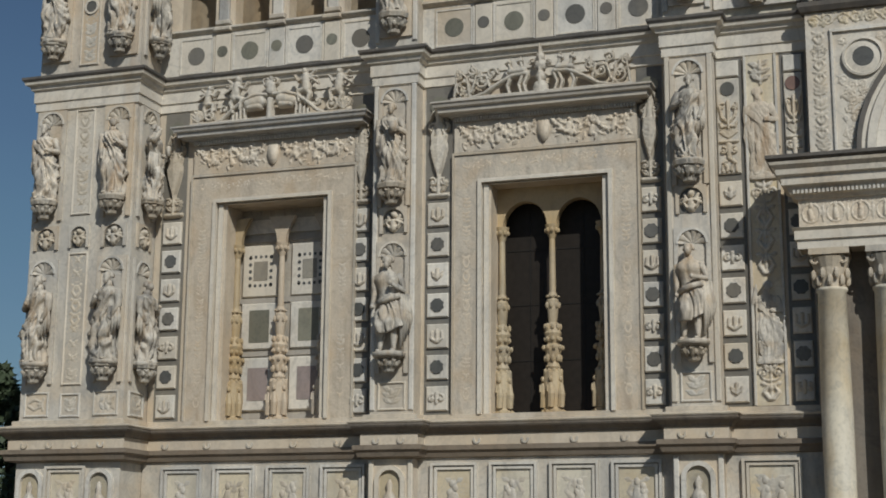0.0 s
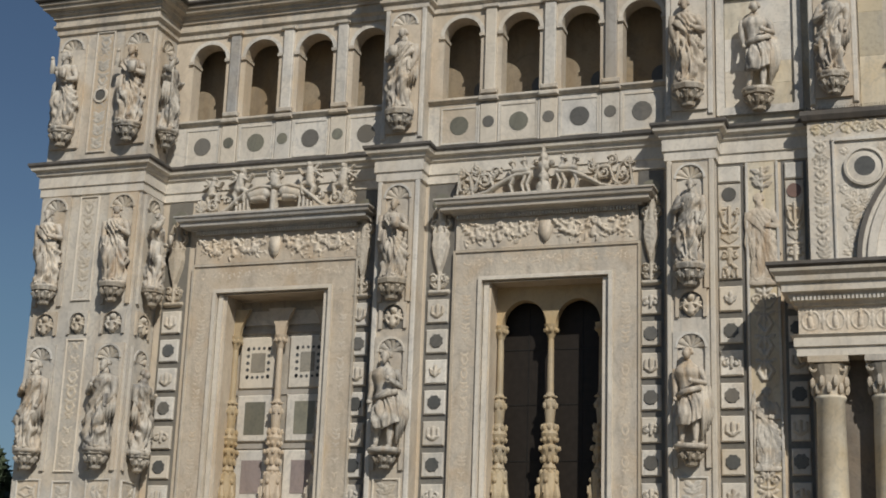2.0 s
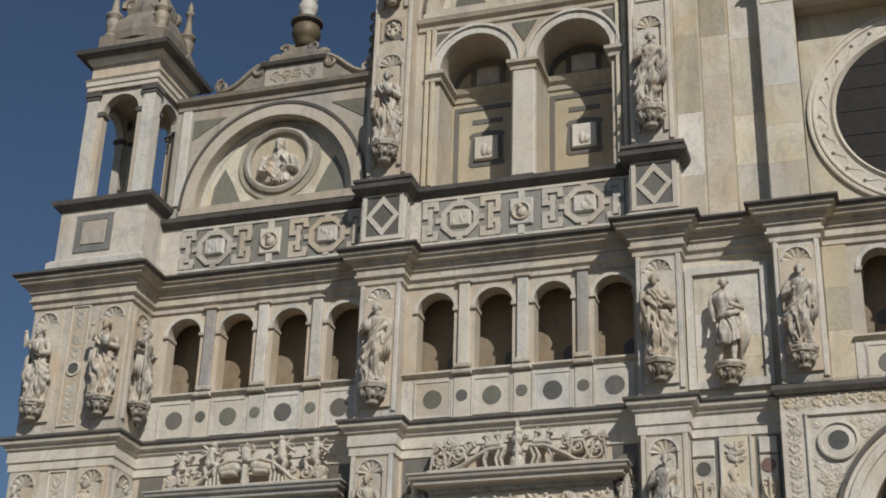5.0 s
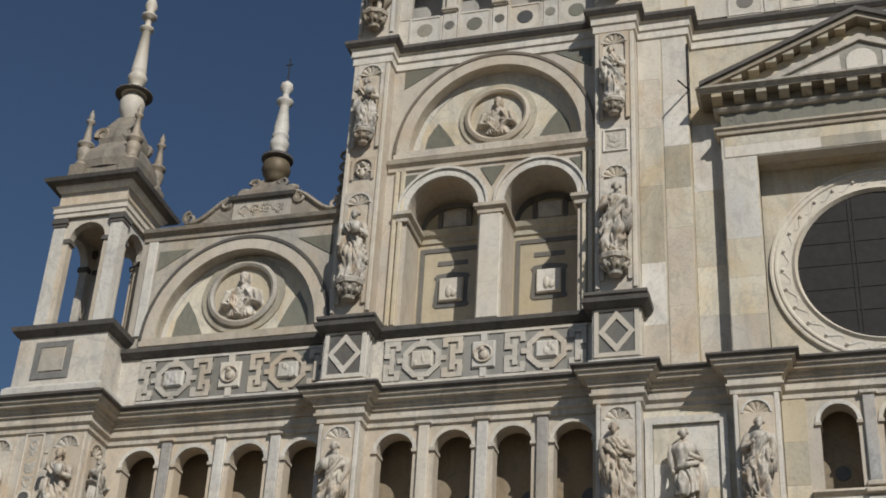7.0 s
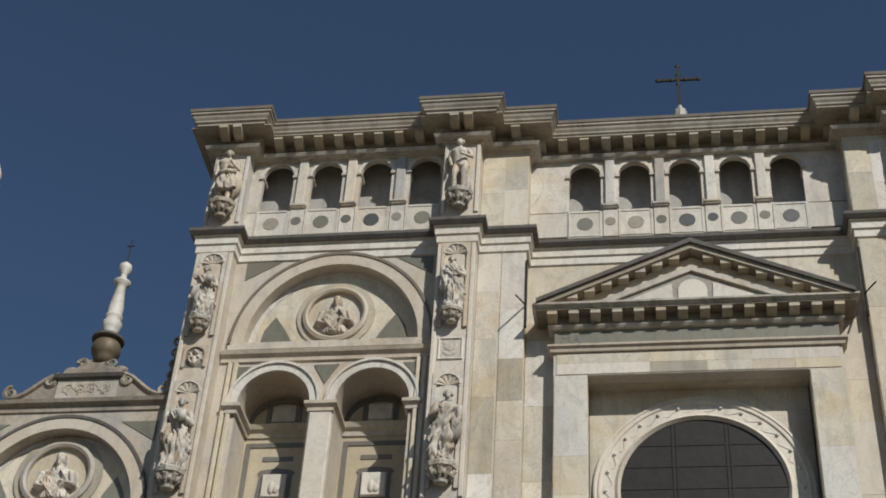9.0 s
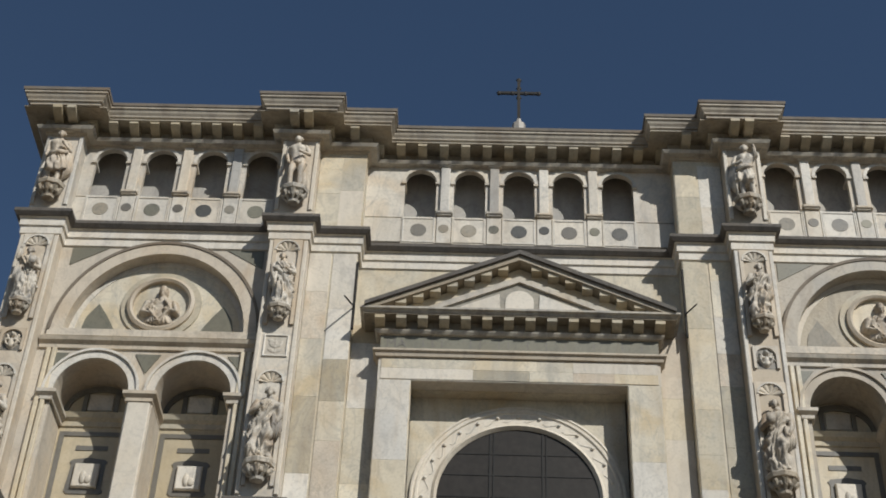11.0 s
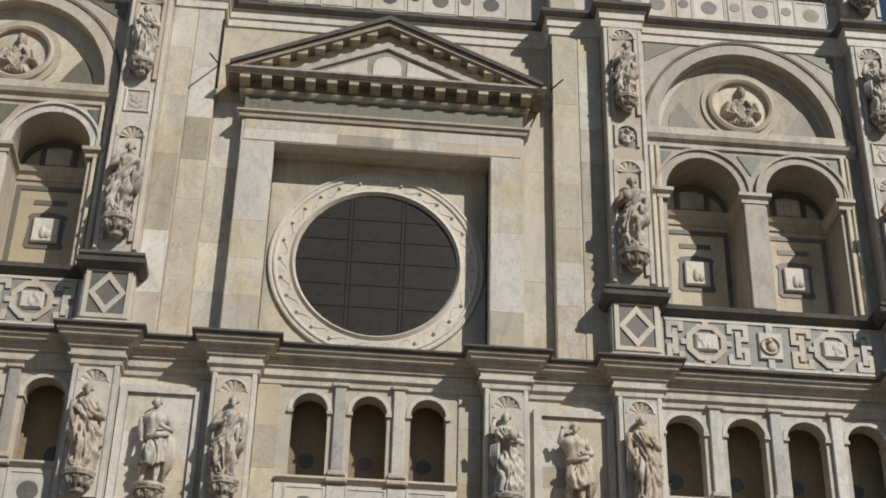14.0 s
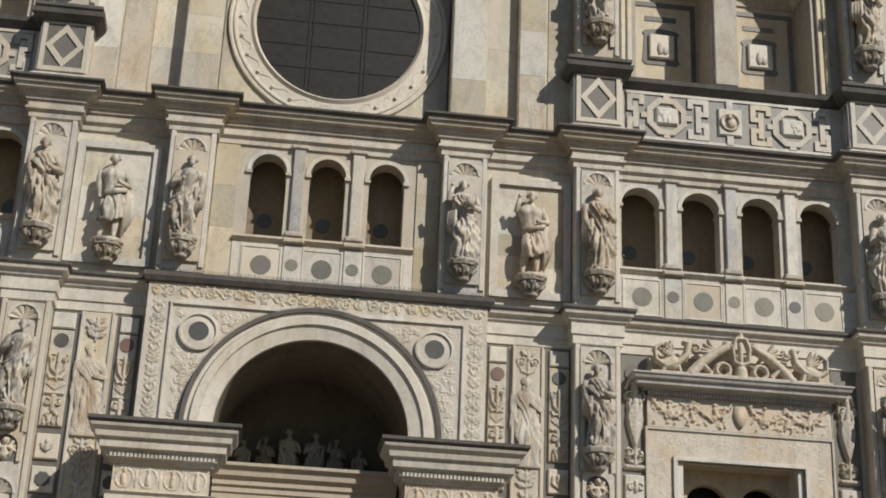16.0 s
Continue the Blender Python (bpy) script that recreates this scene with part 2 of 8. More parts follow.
def ring(bm, cx, cz, prof, n=40, a0=0, a1=360):
    """A round moulding facing -y: prof is a closed list of (radius, y)."""
    full = abs(a1 - a0) >= 360
    m = n if full else n + 1
    rows = []
    for i in range(m):
        t = radians(a0 + (a1 - a0) * i / n)
        rows.append([bm.verts.new((cx + r * math.cos(t), y, cz + r * math.sin(t))) for r, y in prof])
    k = len(prof)
    for i in range(n):
        p, q = rows[i], rows[(i + 1) % m]
        for j in range(k):
            bm.faces.new((p[j], q[j], q[(j + 1) % k], p[(j + 1) % k]))
    if not full:
        bm.faces.new(rows[0])
        bm.faces.new(rows[-1])
    return bm


def disc(bm, cx, cz, r, y0, y1, n=24):
    return slab(bm, arc(cx, cz, r, 0, 360 - 360 / n, n - 1), y0, y1)


def lathe(bm, prof, n=20, cx=0, cy=0, cz=0, a0=0, a1=360, sx=1.0, sy=1.0):
    """prof: (radius, z) from bottom to top, turned about z."""
    rows = []
    for r, z in prof:
        rows.append([bm.verts.new((cx + sx * r * math.cos(radians(a0 + (a1 - a0) * i / n)), cy + sy * r * math.sin(radians(a0 + (a1 - a0) * i / n)), cz + z)) for i in range(n + (a1 - a0 < 360))])
    m = len(rows[0])
    for p, q in zip(rows, rows[1:]):
        for i in range(n):
            bm.faces.new((p[i], p[(i + 1) % m], q[(i + 1) % m], q[i]))
    bm.faces.new(rows[0][::-1])
    bm.faces.new(rows[-1])
    return bm


def sweep(bm, path, prof):
    """A moulding along the plan path (x, y), left to right; prof is a list of (outwards, z), first and last at the wall."""
    P = [Vector(p) for p in path]
    n = len(P)
    offs = []
    for i in range(n):
        ns = []
        for a, b in ((i - 1, i), (i, i + 1)):
            if a >= 0 and b < n:
                d = (P[b] - P[a]).normalized()
                ns.append(Vector((d.y, -d.x)))
        if len(ns) == 1:
            offs.append(ns[0])
        else:
            offs.append((ns[0] + ns[1]) / (1 + ns[0].dot(ns[1])))
    rows = [[bm.verts.new((P[i].x + offs[i].x * d, P[i].y + offs[i].y * d, z)) for d, z in prof] for i in range(n)]
    k = len(prof)
    for p, q in zip(rows, rows[1:]):
        for j in range(k):
            bm.faces.new((p[j], q[j], q[(j + 1) % k], p[(j + 1) % k]))
    bm.faces.new(rows[0])
    bm.faces.new(rows[-1])
    return bm


def tube(bm, pts, radii, n=7, flat=1.0):
    """A tapered tube through pts."""
    rows = []
    for i, p in enumerate(pts):
        p = Vector(p)
        d = (Vector(pts[min(i + 1, len(pts) - 1)]) - Vector(pts[max(i - 1, 0)])).normalized()
        u = d.orthogonal().normalized() if abs(d.y) > 0.95 else d.cross(Vector((0, 1, 0))).normalized()
        w = d.cross(u).normalized()
        r = radii[i] if isinstance(radii, (list, tuple)) else radii
        rows.append([bm.verts.new(p + (u * math.cos(2 * math.pi * k / n) + w * flat * math.sin(2 * math.pi * k / n)) * r) for k in range(n)])
    for p, q in zip(rows, rows[1:]):
        for k in range(n):
            bm.faces.new((p[k], p[(k + 1) % n], q[(k + 1) % n], q[k]))
    bm.faces.new(rows[0][::-1])
    bm.faces.new(rows[-1])
    return bm


def blob(bm, x, y, z, rx, ry, rz, seg=8, rings=5):
    rows = []
    for i in range(1, rings):
        t = math.pi * i / rings
        rows.append([bm.verts.new((x + rx * math.sin(t) * math.cos(2 * math.pi * k / seg), y + ry * math.sin(t) * math.sin(2 * math.pi * k / seg), z - rz * math.cos(t))) for k in range(seg)])
    lo, hi = bm.verts.new((x, y, z - rz)), bm.verts.new((x, y, z + rz))
    for p, q in zip(rows, rows[1:]):
        for k in range(seg):
            bm.faces.new((p[k], p[(k + 1) % seg], q[(k + 1) % seg], q[k]))
    for k in range(seg):
        bm.faces.new((lo, rows[0][(k + 1) % seg], rows[0][k]))
        bm.faces.new((hi, rows[-1][k], rows[-1][(k + 1) % seg]))
    return bm


def scroll(bm, x, z, r, y, turns=1.6, hand=1, a0=0.0, th=0.05):
    """A spiral of carved stone in relief."""
    pts, rad = [], []
    n = int(14 * turns)
    for i in range(n + 1):
        f = i / n
        a = radians(a0) + hand * f * turns * 2 * math.pi
        q = r * (1 - 0.82 * f)
        pts.append((x + q * math.cos(a), y, z + q * math.sin(a)))
        rad.append(th * (1 - 0.45 * f))
    return tube(bm, pts, rad, 5)


class Relief:
    """Carved relief as a height field over x0..x1, z0..z1; the highest motif wins."""

    def __init__(self, x0, x1, z0, z1, cell=0.022):
        self.nx, self.nz = max(2, round((x1 - x0) / cell)) + 1, max(2, round((z1 - z0) / cell)) + 1
        self.xs, self.zs = np.linspace(x0, x1, self.nx), np.linspace(z0, z1, self.nz)
        self.h = np.zeros((self.nz, self.nx))

    def near(self, xa, xb, za, zb):
        i0, i1 = np.searchsorted(self.xs, (xa, xb))
        j0, j1 = np.searchsorted(self.zs, (za, zb))
        return slice(j0, j1), slice(i0, i1)

    def limb(self, p, q, r0, r1, h):
        """A rounded limb from p to q, r0 thick tapering to r1."""
        m = max(r0, r1)
        win = self.near(min(p[0], q[0]) - m, max(p[0], q[0]) + m, min(p[1], q[1]) - m, max(p[1], q[1]) + m)
        X, Z = np.meshgrid(self.xs[win[1]], self.zs[win[0]])
        if X.size == 0:
            return
        dx, dz = q[0] - p[0], q[1] - p[1]
        f = np.clip(((X - p[0]) * dx + (Z - p[1]) * dz) / max(1e-9, dx * dx + dz * dz), 0, 1)
        d = np.hypot(X - p[0] - f * dx, Z - p[1] - f * dz) / (r0 + (r1 - r0) * f)
        self.h[win] = np.maximum(self.h[win], h * np.sqrt(np.clip(1 - d * d, 0, 1)))

    def line(self, pts, r0, r1, h):
        n = len(pts) - 1
        for k in range(n):
            self.limb(pts[k], pts[k + 1], r0 + (r1 - r0) * k / n, r0 + (r1 - r0) * (k + 1) / n, h)

    def curl(self, x, z, r, turns, hand, a0, th, h):
        n = int(11 * turns) + 3
        pts = []
        for k in range(n + 1):
            f = k / n
            a = radians(a0) + hand * f * turns * 2 * math.pi
            pts.append((x + r * (1 - 0.8 * f) * math.cos(a), z + r * (1 - 0.8 * f) * math.sin(a)))
        self.line(pts, th, th * 0.65, h)
        self.limb((x, z), (x, z), th * 1.3, th * 1.3, h * 1.15)

    def leaf(self, x, z, a, length, w, h):
        """A pointed leaf with a sunken midrib and two lobes."""
        c, d = math.cos(a), math.sin(a)
        tip = (x + length * c, z + length * d)
        for e in (-1, 1):
            o = (x + 0.5 * length * c - e * w * 0.6 * d, z + 0.5 * length * d + e * w * 0.6 * c)
            self.limb((x, z), o, w * 0.35, w * 0.6, h)
            self.limb(o, tip, w * 0.6, w * 0.12, h)

    def rough(self, seed, amount=0.35):
        """Chisel marks and weathering."""
        g = np.random.default_rng(seed).random((self.nz + 2, self.nx + 2))
        g = (g[:-2, :-2] + g[2:, :-2] + g[:-2, 2:] + g[2:, 2:] + 2 * g[1:-1, 1:-1]) / 6
        self.h += (2 * g - 1) * amount * np.minimum(self.h, 0.035)

    def shield(self, cx, z0, z1, w, h):
        """A flat pointed shield with a bevelled edge."""
        X, Z = np.meshgrid(self.xs, self.zs)
        f = (Z - z0) / (z1 - z0)
        half = w * np.interp(f, (0.0, 0.25, 0.5, 0.72, 0.9, 1.0), (0.0, 0.42, 0.78, 1.0, 0.86, 0.95))
        d = np.where((f > 0) & (f < 1), half - np.abs(X - cx), -1.0)
        self.h = np.maximum(self.h, h * np.clip(d / 0.035, 0, 1) * (0.8 + 0.2 * np.clip(d / w, 0, 1)))

    def sheet(self, bm, y, out=None):
        """One sheet whose bare ground lies just under the surface at y; no faces where out holds."""
        h = self.h.copy()
        h[0, :] = h[-1, :] = 0
        h[:, 0] = h[:, -1] = 0
        rows = [[bm.verts.new((x, y + 0.006 - (v + 0.006 if v > 0.002 else 0.0), z)) for x, v in zip(self.xs, line)] for z, line in zip(self.zs, h)]
        for p, q in zip(rows, rows[1:]):
            for k in range(self.nx - 1):
                if out is None or not out(p[k].co.x, p[k].co.z):
                    bm.faces.new((p[k], p[k + 1], q[k + 1], q[k]))
        if out is not None:
            bmesh.ops.delete(bm, geom=[v for v in bm.verts if not v.link_faces], context='VERTS')
        return bm

    def pierced(self, bm, y, thick=0.05):
        """Openwork: the motifs alone, carved in front and flat behind, with air between them."""
        on = (self.h > 0.012).astype(int)
        F, B = {}, {}

        def v(store, j, i, yy):
            if (j, i) not in store:
                store[j, i] = bm.verts.new((self.xs[i], yy, self.zs[j]))
            return store[j, i]

        cells = set()
        for j in range(self.nz - 1):
            for i in range(self.nx - 1):
                if on[j, i] + on[j + 1, i] + on[j, i + 1] + on[j + 1, i + 1] >= 3:
                    cells.add((j, i))
        for j, i in cells:
            c = ((j, i), (j, i + 1), (j + 1, i + 1), (j + 1, i))
            f = [v(F, a, b, y - self.h[a, b]) for a, b in c]
            g = [v(B, a, b, y + thick) for a, b in c]
            bm.faces.new(f)
            bm.faces.new(g[::-1])
            for k, n in enumerate(((j - 1, i), (j, i + 1), (j + 1, i), (j, i - 1))):
                if n not in cells:
                    m = (k + 1) % 4
                    bm.faces.new((f[k], g[k], g[m], f[m]))
        return bm


AX = 13.08                      # the facade's axis
def mir(x):
    return 2 * AX - x


def both(x0, x1):
    return ((x0, x1), (mir(x1), mir(x0)))

# ---------------- ground ----------------
bm = bmesh.new()
box(bm, -1500, 1500, -1500, 1500, -0.4, 0.0)
tagged(part("ground", bm, M_GROUND), "pale gravel forecourt in front of the church", "ground", kind="structure")

# ---------------- large structure ----------------
PW = 0.53                                   # half width of a pilaster
PD = 0.45                                   # its depth
P2, P3 = -0.2, 6.72
PIL = [P2, P3, mir(P3), mir(P2)]
EPIL = [9.9, mir(9.9)]                      # pilasters beside the portal, gallery storey only
TX0, TX1, TY = -9.6, -6.75, -1.1            # corner tower
XR = 33.0


def plan(d=PD, epil=False, extra=()):
    p = [(TX0, 1.6), (TX0, TY), (TX1, TY), (TX1, 0)]
    items = [(c - PW, c + PW, d) for c in PIL] + ([(c - 0.52, c + 0.52, d) for c in EPIL] if epil else []) + list(extra)
    for a, b, dd in sorted(items):
        p += [(a, 0), (a, -dd), (b, -dd), (b, 0)]
    return p + [(XR, 0)]


def structure(name, bm, mat, label, cat="wall"):
    return tagged(part(name, bm, mat), label, cat, kind="structure")


def wall_strips(bm, xs, y0, y1, z0, z1, holes):
    """A wall from xs[0] to xs[1], with rectangular openings (x0, x1, z0, z1), in order of x."""
    x = xs[0]
    for a, b, c, d in holes:
        box(bm, x, a, y0, y1, z0, z1)
        if c > z0:
            box(bm, a, b, y0, y1, z0, c)
        if d < z1:
            box(bm, a, b, y0, y1, d, z1)
        x = b
    box(bm, x, xs[1], y0, y1, z0, z1)


WINDOWS = [(-4.75, -2.1), (2.02, 4.72), (mir(4.72), mir(2.02))]
WZ0, WZ1 = 4.9, 10.2
bm = bmesh.new()
wall_strips(bm, (TX1 + 0.02, XR), 0, 1.1, 4.3, 13.5, [(a, b, WZ0, WZ1) for a, b in WINDOWS[:2]] + [(10.95, mir(10.95), 4.3, 12.65)] + [(a, b, WZ0, WZ1) for a, b in WINDOWS[2:]])
structure("wall_lower", bm, M_MARBLE, "weathered white marble wall with tall window openings")
bm = bmesh.new()
wall_strips(bm, (TX1 + 0.02, XR), -0.12, 1.1, 0, 4.3, [(11.1, mir(11.1), 0, 4.3)])
structure("wall_plinth", bm, M_MARBLE, "carved marble plinth of the facade")
bm = bmesh.new()
box(bm, TX0, TX1, TY, 1.6, 0, 18.02)
structure("wall_corner_tower", bm, M_MARBLE, "marble corner tower wall with carved niches")

# galleries: arcades with a passage behind
def arcade(name, x0, x1, cs, r, zs, spring, crown, ztop, y0, y1, mat, label):
    """A wall with round-headed openings centred on cs."""
    bm = bmesh.new()
    edges = [x0] + [(a + b) / 2 for a, b in zip(cs, cs[1:])] + [x1]
    for c, a, b in zip(cs, edges, edges[1:]):
        slab(bm, [(a, spring), (c - r, spring)] + arc(c, spring, r, 180, 0, 14, crown - spring)[1:-1] + [(c + r, spring), (b, spring), (b, ztop), (a, ztop)], y0, y1)
        box(bm, a, c - r, y0, y1, zs, spring)
        box(bm, c + r, b, y0, y1, zs, spring)
    return structure(name, bm, mat, label)


G1 = [-5.7 + 1.49 * k for k in range(4)]
G1 = [x - 0.05 for x in G1]
G2 = [1.12 + 1.48 * k for k in range(4)]
GC = [AX - 1.39, AX, AX + 1.39]
G3 = [mir(x) for x in G2[::-1]]
for nm, x0, x1, cs, r in (("wall_gallery_1", TX1, P2 - PW, G1, 0.47), ("wall_gallery_2", P2 + PW, P3 - PW, G2, 0.47),
                          ("wall_gallery_3", 10.42, mir(10.42), GC, 0.42), ("wall_gallery_4", mir(P3) + PW, mir(P2) - PW, G3, 0.47)):
    arcade(nm, x0, x1, cs, r, 14.8, 16.5, 16.94, 17.3, 0.0, 0.42, M_MARBLE, "round-arched marble gallery wall over the windows")
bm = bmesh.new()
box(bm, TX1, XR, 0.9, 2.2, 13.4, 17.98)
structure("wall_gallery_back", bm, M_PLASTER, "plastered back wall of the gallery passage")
bm = bmesh.new()
box(bm, TX1, XR, 0.0, 2.2, 13.5, 13.66)
structure("floor_gallery", bm, M_TAUPE, "stone floor of the gallery passage", "floor")
# the ceiling's dark colour deepens the shade inside the passage
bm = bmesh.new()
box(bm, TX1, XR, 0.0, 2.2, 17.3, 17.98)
structure("ceiling_gallery", bm, M_SHADE_DARK, "stone ceiling over the gallery passage, coloured dark for shade", "ceiling")
bm = bmesh.new()
for a, b in ((TX1, P2), (P2, P3), (11.0, mir(11.0)), (mir(P3), mir(P2)), (mir(P2), XR)):
    box(bm, a, b, -0.05, 0.42, 13.56, 14.72)
structure("wall_gallery_parapet", bm, M_WHITE, "white marble parapet band inlaid with dark discs")
bm = bmesh.new()
for a, b in both(P3, 10.42):
    box(bm, a, b, -0.0, 1.7, 13.6, 17.3)
for a, b in both(10.42, 11.0):
    box(bm, a, b, -0.02, 0.42, 13.56, 14.8)
box(bm, mir(P2), XR, 0, 1.7, 14.7, 17.3)
structure("wall_niche_bays", bm, M_CREAM, "cream marble wall panels beside the portal")

# parapet over the gallery
bm = bmesh.new()
box(bm, TX1, P3, -0.05, 1.2, 17.98, 19.62)
box(bm, mir(P3), XR, -0.05, 1.2, 17.98, 19.62)
structure("wall_upper_parapet", bm, M_MARBLE, "marble parapet with inlaid fret panels")

# upper storey
TWIN = (3.32, mir(3.32))
for n, c in enumerate(TWIN):
    bm = bmesh.new()
    x0, x1 = (P2 - PW, P3 + PW) if c < AX else (mir(P3) - PW, mir(P2) + PW)
    edges = [x0, c, x1]
    for k, cc in enumerate((c - 1.33, c + 1.33)):
        a, b = edges[k], edges[k + 1]
        r, sp, cr = 0.99, 23.4, 24.45
        slab(bm, [(a, sp), (cc - r, sp)] + arc(cc, sp, r, 180, 0, 18, cr - sp)[1:-1] + [(cc + r, sp), (b, sp), (b, 25.25), (a, 25.25)], 0.0, 1.25)
        box(bm, a, cc - r, 0, 1.25, 19.75, sp)
        box(bm, cc + r, b, 0, 1.25, 19.75, sp)
    slab(bm, [(x0, 25.25), (c - 2.42, 25.25)] + arc(c, 25.3, 2.42, 180, 0, 30, 2.72) + [(c + 2.42, 25.25), (x1, 25.25), (x1, 29.2), (x0, 29.2)], 0.0, 0.36)
    box(bm, x0, x1, 0.36, 1.25, 25.25, 29.2)
    box(bm, x0, x1, 1.25, 3.0, 19.75, 29.2)
    structure("wall_upper_bay_%d" % (n + 1), bm, M_DULL if n else M_MARBLE, "%s marble upper wall with twin-arched blind windows" % ("dull" if n else "pale"))
ROSE = (13.09, 20.93)
bm = bmesh.new()
x0, x1 = P3 + PW, mir(P3) - PW
box(bm, x0, x0 + 1.35, 0.0, 3.0, 17.98, 29.2)
box(bm, x1 - 1.35, x1, 0.0, 3.0, 17.98, 29.2)
RI, RY, CY = 2.09, 0.66, 0.3
fa, fb = 10.28, mir(10.28)
box(bm, x0 + 1.35, fa, CY, 3.0, 17.98, 26.0)
box(bm, fb, x1 - 1.35, CY, 3.0, 17.98, 26.0)
box(bm, fa, fb, CY, 3.0, 23.92, 26.0)
box(bm, x0 + 1.35, x1 - 1.35, 0.7, 3.0, 26.0, 29.2)
half = [(fa, ROSE[1]), (fa, 24.25), (fb, 24.25), (fb, ROSE[1])] + arc(*ROSE, RI, 0, 180, 28)
slab(bm, half, RY, 3.0)
half = [(fb, ROSE[1]), (fb, 17.98), (fa, 17.98), (fa, ROSE[1])] + arc(*ROSE, RI, 180, 360, 28)
slab(bm, half, RY, 3.0)
structure("wall_upper_centre", bm, M_CREAM, "cream and grey marble wall round the great round window")

# top gallery
TOP = [(P2 - PW, P3, [x + 0.02 for x in G2], 0.0), (P3 + 1.9, mir(P3 + 1.9), [AX - 2.88 + 1.44 * k for k in range(5)], 0.62), (mir(P3), mir(P2) + PW, G3, 0.0)]
for nm, (a, b, cs, y) in zip(("wall_top_gallery_1", "wall_top_gallery_2", "wall_top_gallery_3"), TOP):
    arcade(nm, a, b, cs, 0.46, 30.15, 31.5, 31.98, 32.94, y, y + 0.15, M_MARBLE, "round-arched top gallery under the main cornice")
bm = bmesh.new()
for a, b, cs, y in TOP:
    box(bm, a, b, y - 0.04, y + 0.42, 29.2, 30.08)
structure("wall_top_parapet", bm, M_WHITE, "white marble parapet inlaid with grey discs")
bm = bmesh.new()
box(bm, P3, P3 + 1.9, 0, 1.8, 29.2, 32.94)
box(bm, mir(P3 + 1.9), mir(P3), 0, 1.8, 29.2, 32.94)
structure("wall_top_piers", bm, M_CREAM, "plain cream marble piers of the top storey")
bm = bmesh.new()
box(bm, P2 - PW, mir(P2) + PW, 1.32, 2.98, 29.2, 32.94)
for a, b in both(P2 - PW, P3):
    box(bm, a, b, 0.7, 1.32, 29.2, 32.94)
structure("wall_top_back", bm, M_GREYM, "grey plastered back wall of the top gallery")
bm = bmesh.new()
box(bm, P2 - PW, mir(P2) + PW, 0.7, 3.0, 32.94, 33.04)
for a, b in both(P2 - PW, P3 + 1.9):
    box(bm, a, b, 0.0, 0.7, 32.94, 33.04)
structure("roof_top", bm, M_GREYM, "flat stone roof slab behind the main cornice", "roof")
# outer bay behind the gable, and the body of the church
bm = bmesh.new()
LUN = (-3.62, mir(-3.62))
for c in LUN:
    x0, x1 = (TX1, P2 - PW) if c < 0 else (mir(P2) + PW, mir(TX1))
    slab(bm, [(x0, 19.75), (c - 2.3, 19.75)] + arc(c, 20.15, 2.3, 180, 0, 30, 2.6) + [(c + 2.3, 19.75), (x1, 19.75), (x1, 23.3), (x0, 23.3)], 0.0, 0.36)
    box(bm, x0, x1, 0.36, 1.6, 19.75, 23.3)
structure("wall_outer_bays", bm, M_DULL, "marble wall of the low outer bay behind the lunette")
bm = bmesh.new()
box(bm, -6.0, 32.0, 3.0, 40, 0, 19.0)
box(bm, 4.0, mir(4.0), 3.0, 40, 19.0, 27.0)
structure("wall_nave", bm, M_PLASTER, "plain plastered body of the church behind the facade")

# ---------------- cornices ----------------
def trim(name, path, prof, mat, label):
    bm = bmesh.new()
    sweep(bm, path, prof)
    return structure(name, bm, mat, label, "moulding")


pl = plan()
plinth_pl = [(x, y - 0.12) if x > TX1 else (x, y) for x, y in pl]
trim("trim_plinth_lower", pl, [(0, 3.9), (0.2, 3.95), (0.24, 4.05), (0.3, 4.1), (0.3, 4.2), (0.15, 4.22), (0, 4.22)], M_BROWN, "brown weathered projecting plinth moulding")
trim("trim_plinth_band", pl, [(0, 4.2), (0.16, 4.2), (0.16, 4.46), (0, 4.46)], M_MARBLE, "marble band with small carved shields")
trim("trim_plinth_cove", pl, [(0, 4.45), (0.2, 4.47), (0.23, 4.52), (0.34, 4.6), (0.37, 4.64), (0.38, 4.69), (0, 4.7)], M_BROWN, "dark brown cove under the window ledge")
trim("trim_plinth_top", pl, [(0, 4.69), (0.39, 4.69), (0.41, 4.72), (0.3, 4.76), (0.12, 4.8), (0.12, 4.9), (0, 4.92)], M_MOULD, "weathered ledge under the windows")
pg = plan()
trim("trim_lower_architrave", pg, [(0, 12.68), (0.05, 12.7), (0.05, 12.9), (0.09, 12.92), (0.09, 13.2), (0.15, 13.24), (0.17, 13.32), (0.26, 13.36), (0.28, 13.44), (0, 13.45)], M_WHITE, "white marble architrave over the window storey")
trim("trim_lower_ledge", pg, [(0, 13.43), (0.3, 13.44), (0.33, 13.48), (0.33, 13.54), (0.1, 13.6), (0, 13.62)], M_LEDGE, "dark weathered stone ledge")
pe = plan(epil=True)
for n, (a, b) in enumerate(((TX1, P2 - PW), (P2 + PW, P3 - PW), (11.0, mir(11.0)), (mir(P3) + PW, mir(P2) - PW))):
    trim("trim_gallery_sill_%d" % (n + 1), [(a, -0.04), (b, -0.04)], [(0, 14.68), (0.06, 14.70), (0.12, 14.76), (0.1, 14.82), (-0.46, 14.84), (-0.46, 14.68)], M_MOULD, "stone sill of the gallery openings")
trim("trim_gallery_architrave", pe, [(0, 17.1), (0.06, 17.12), (0.06, 17.24), (0.14, 17.3), (0.14, 17.36), (0.1, 17.38), (0.1, 17.54), (0, 17.56)], M_MOULD, "moulded architrave over the gallery")
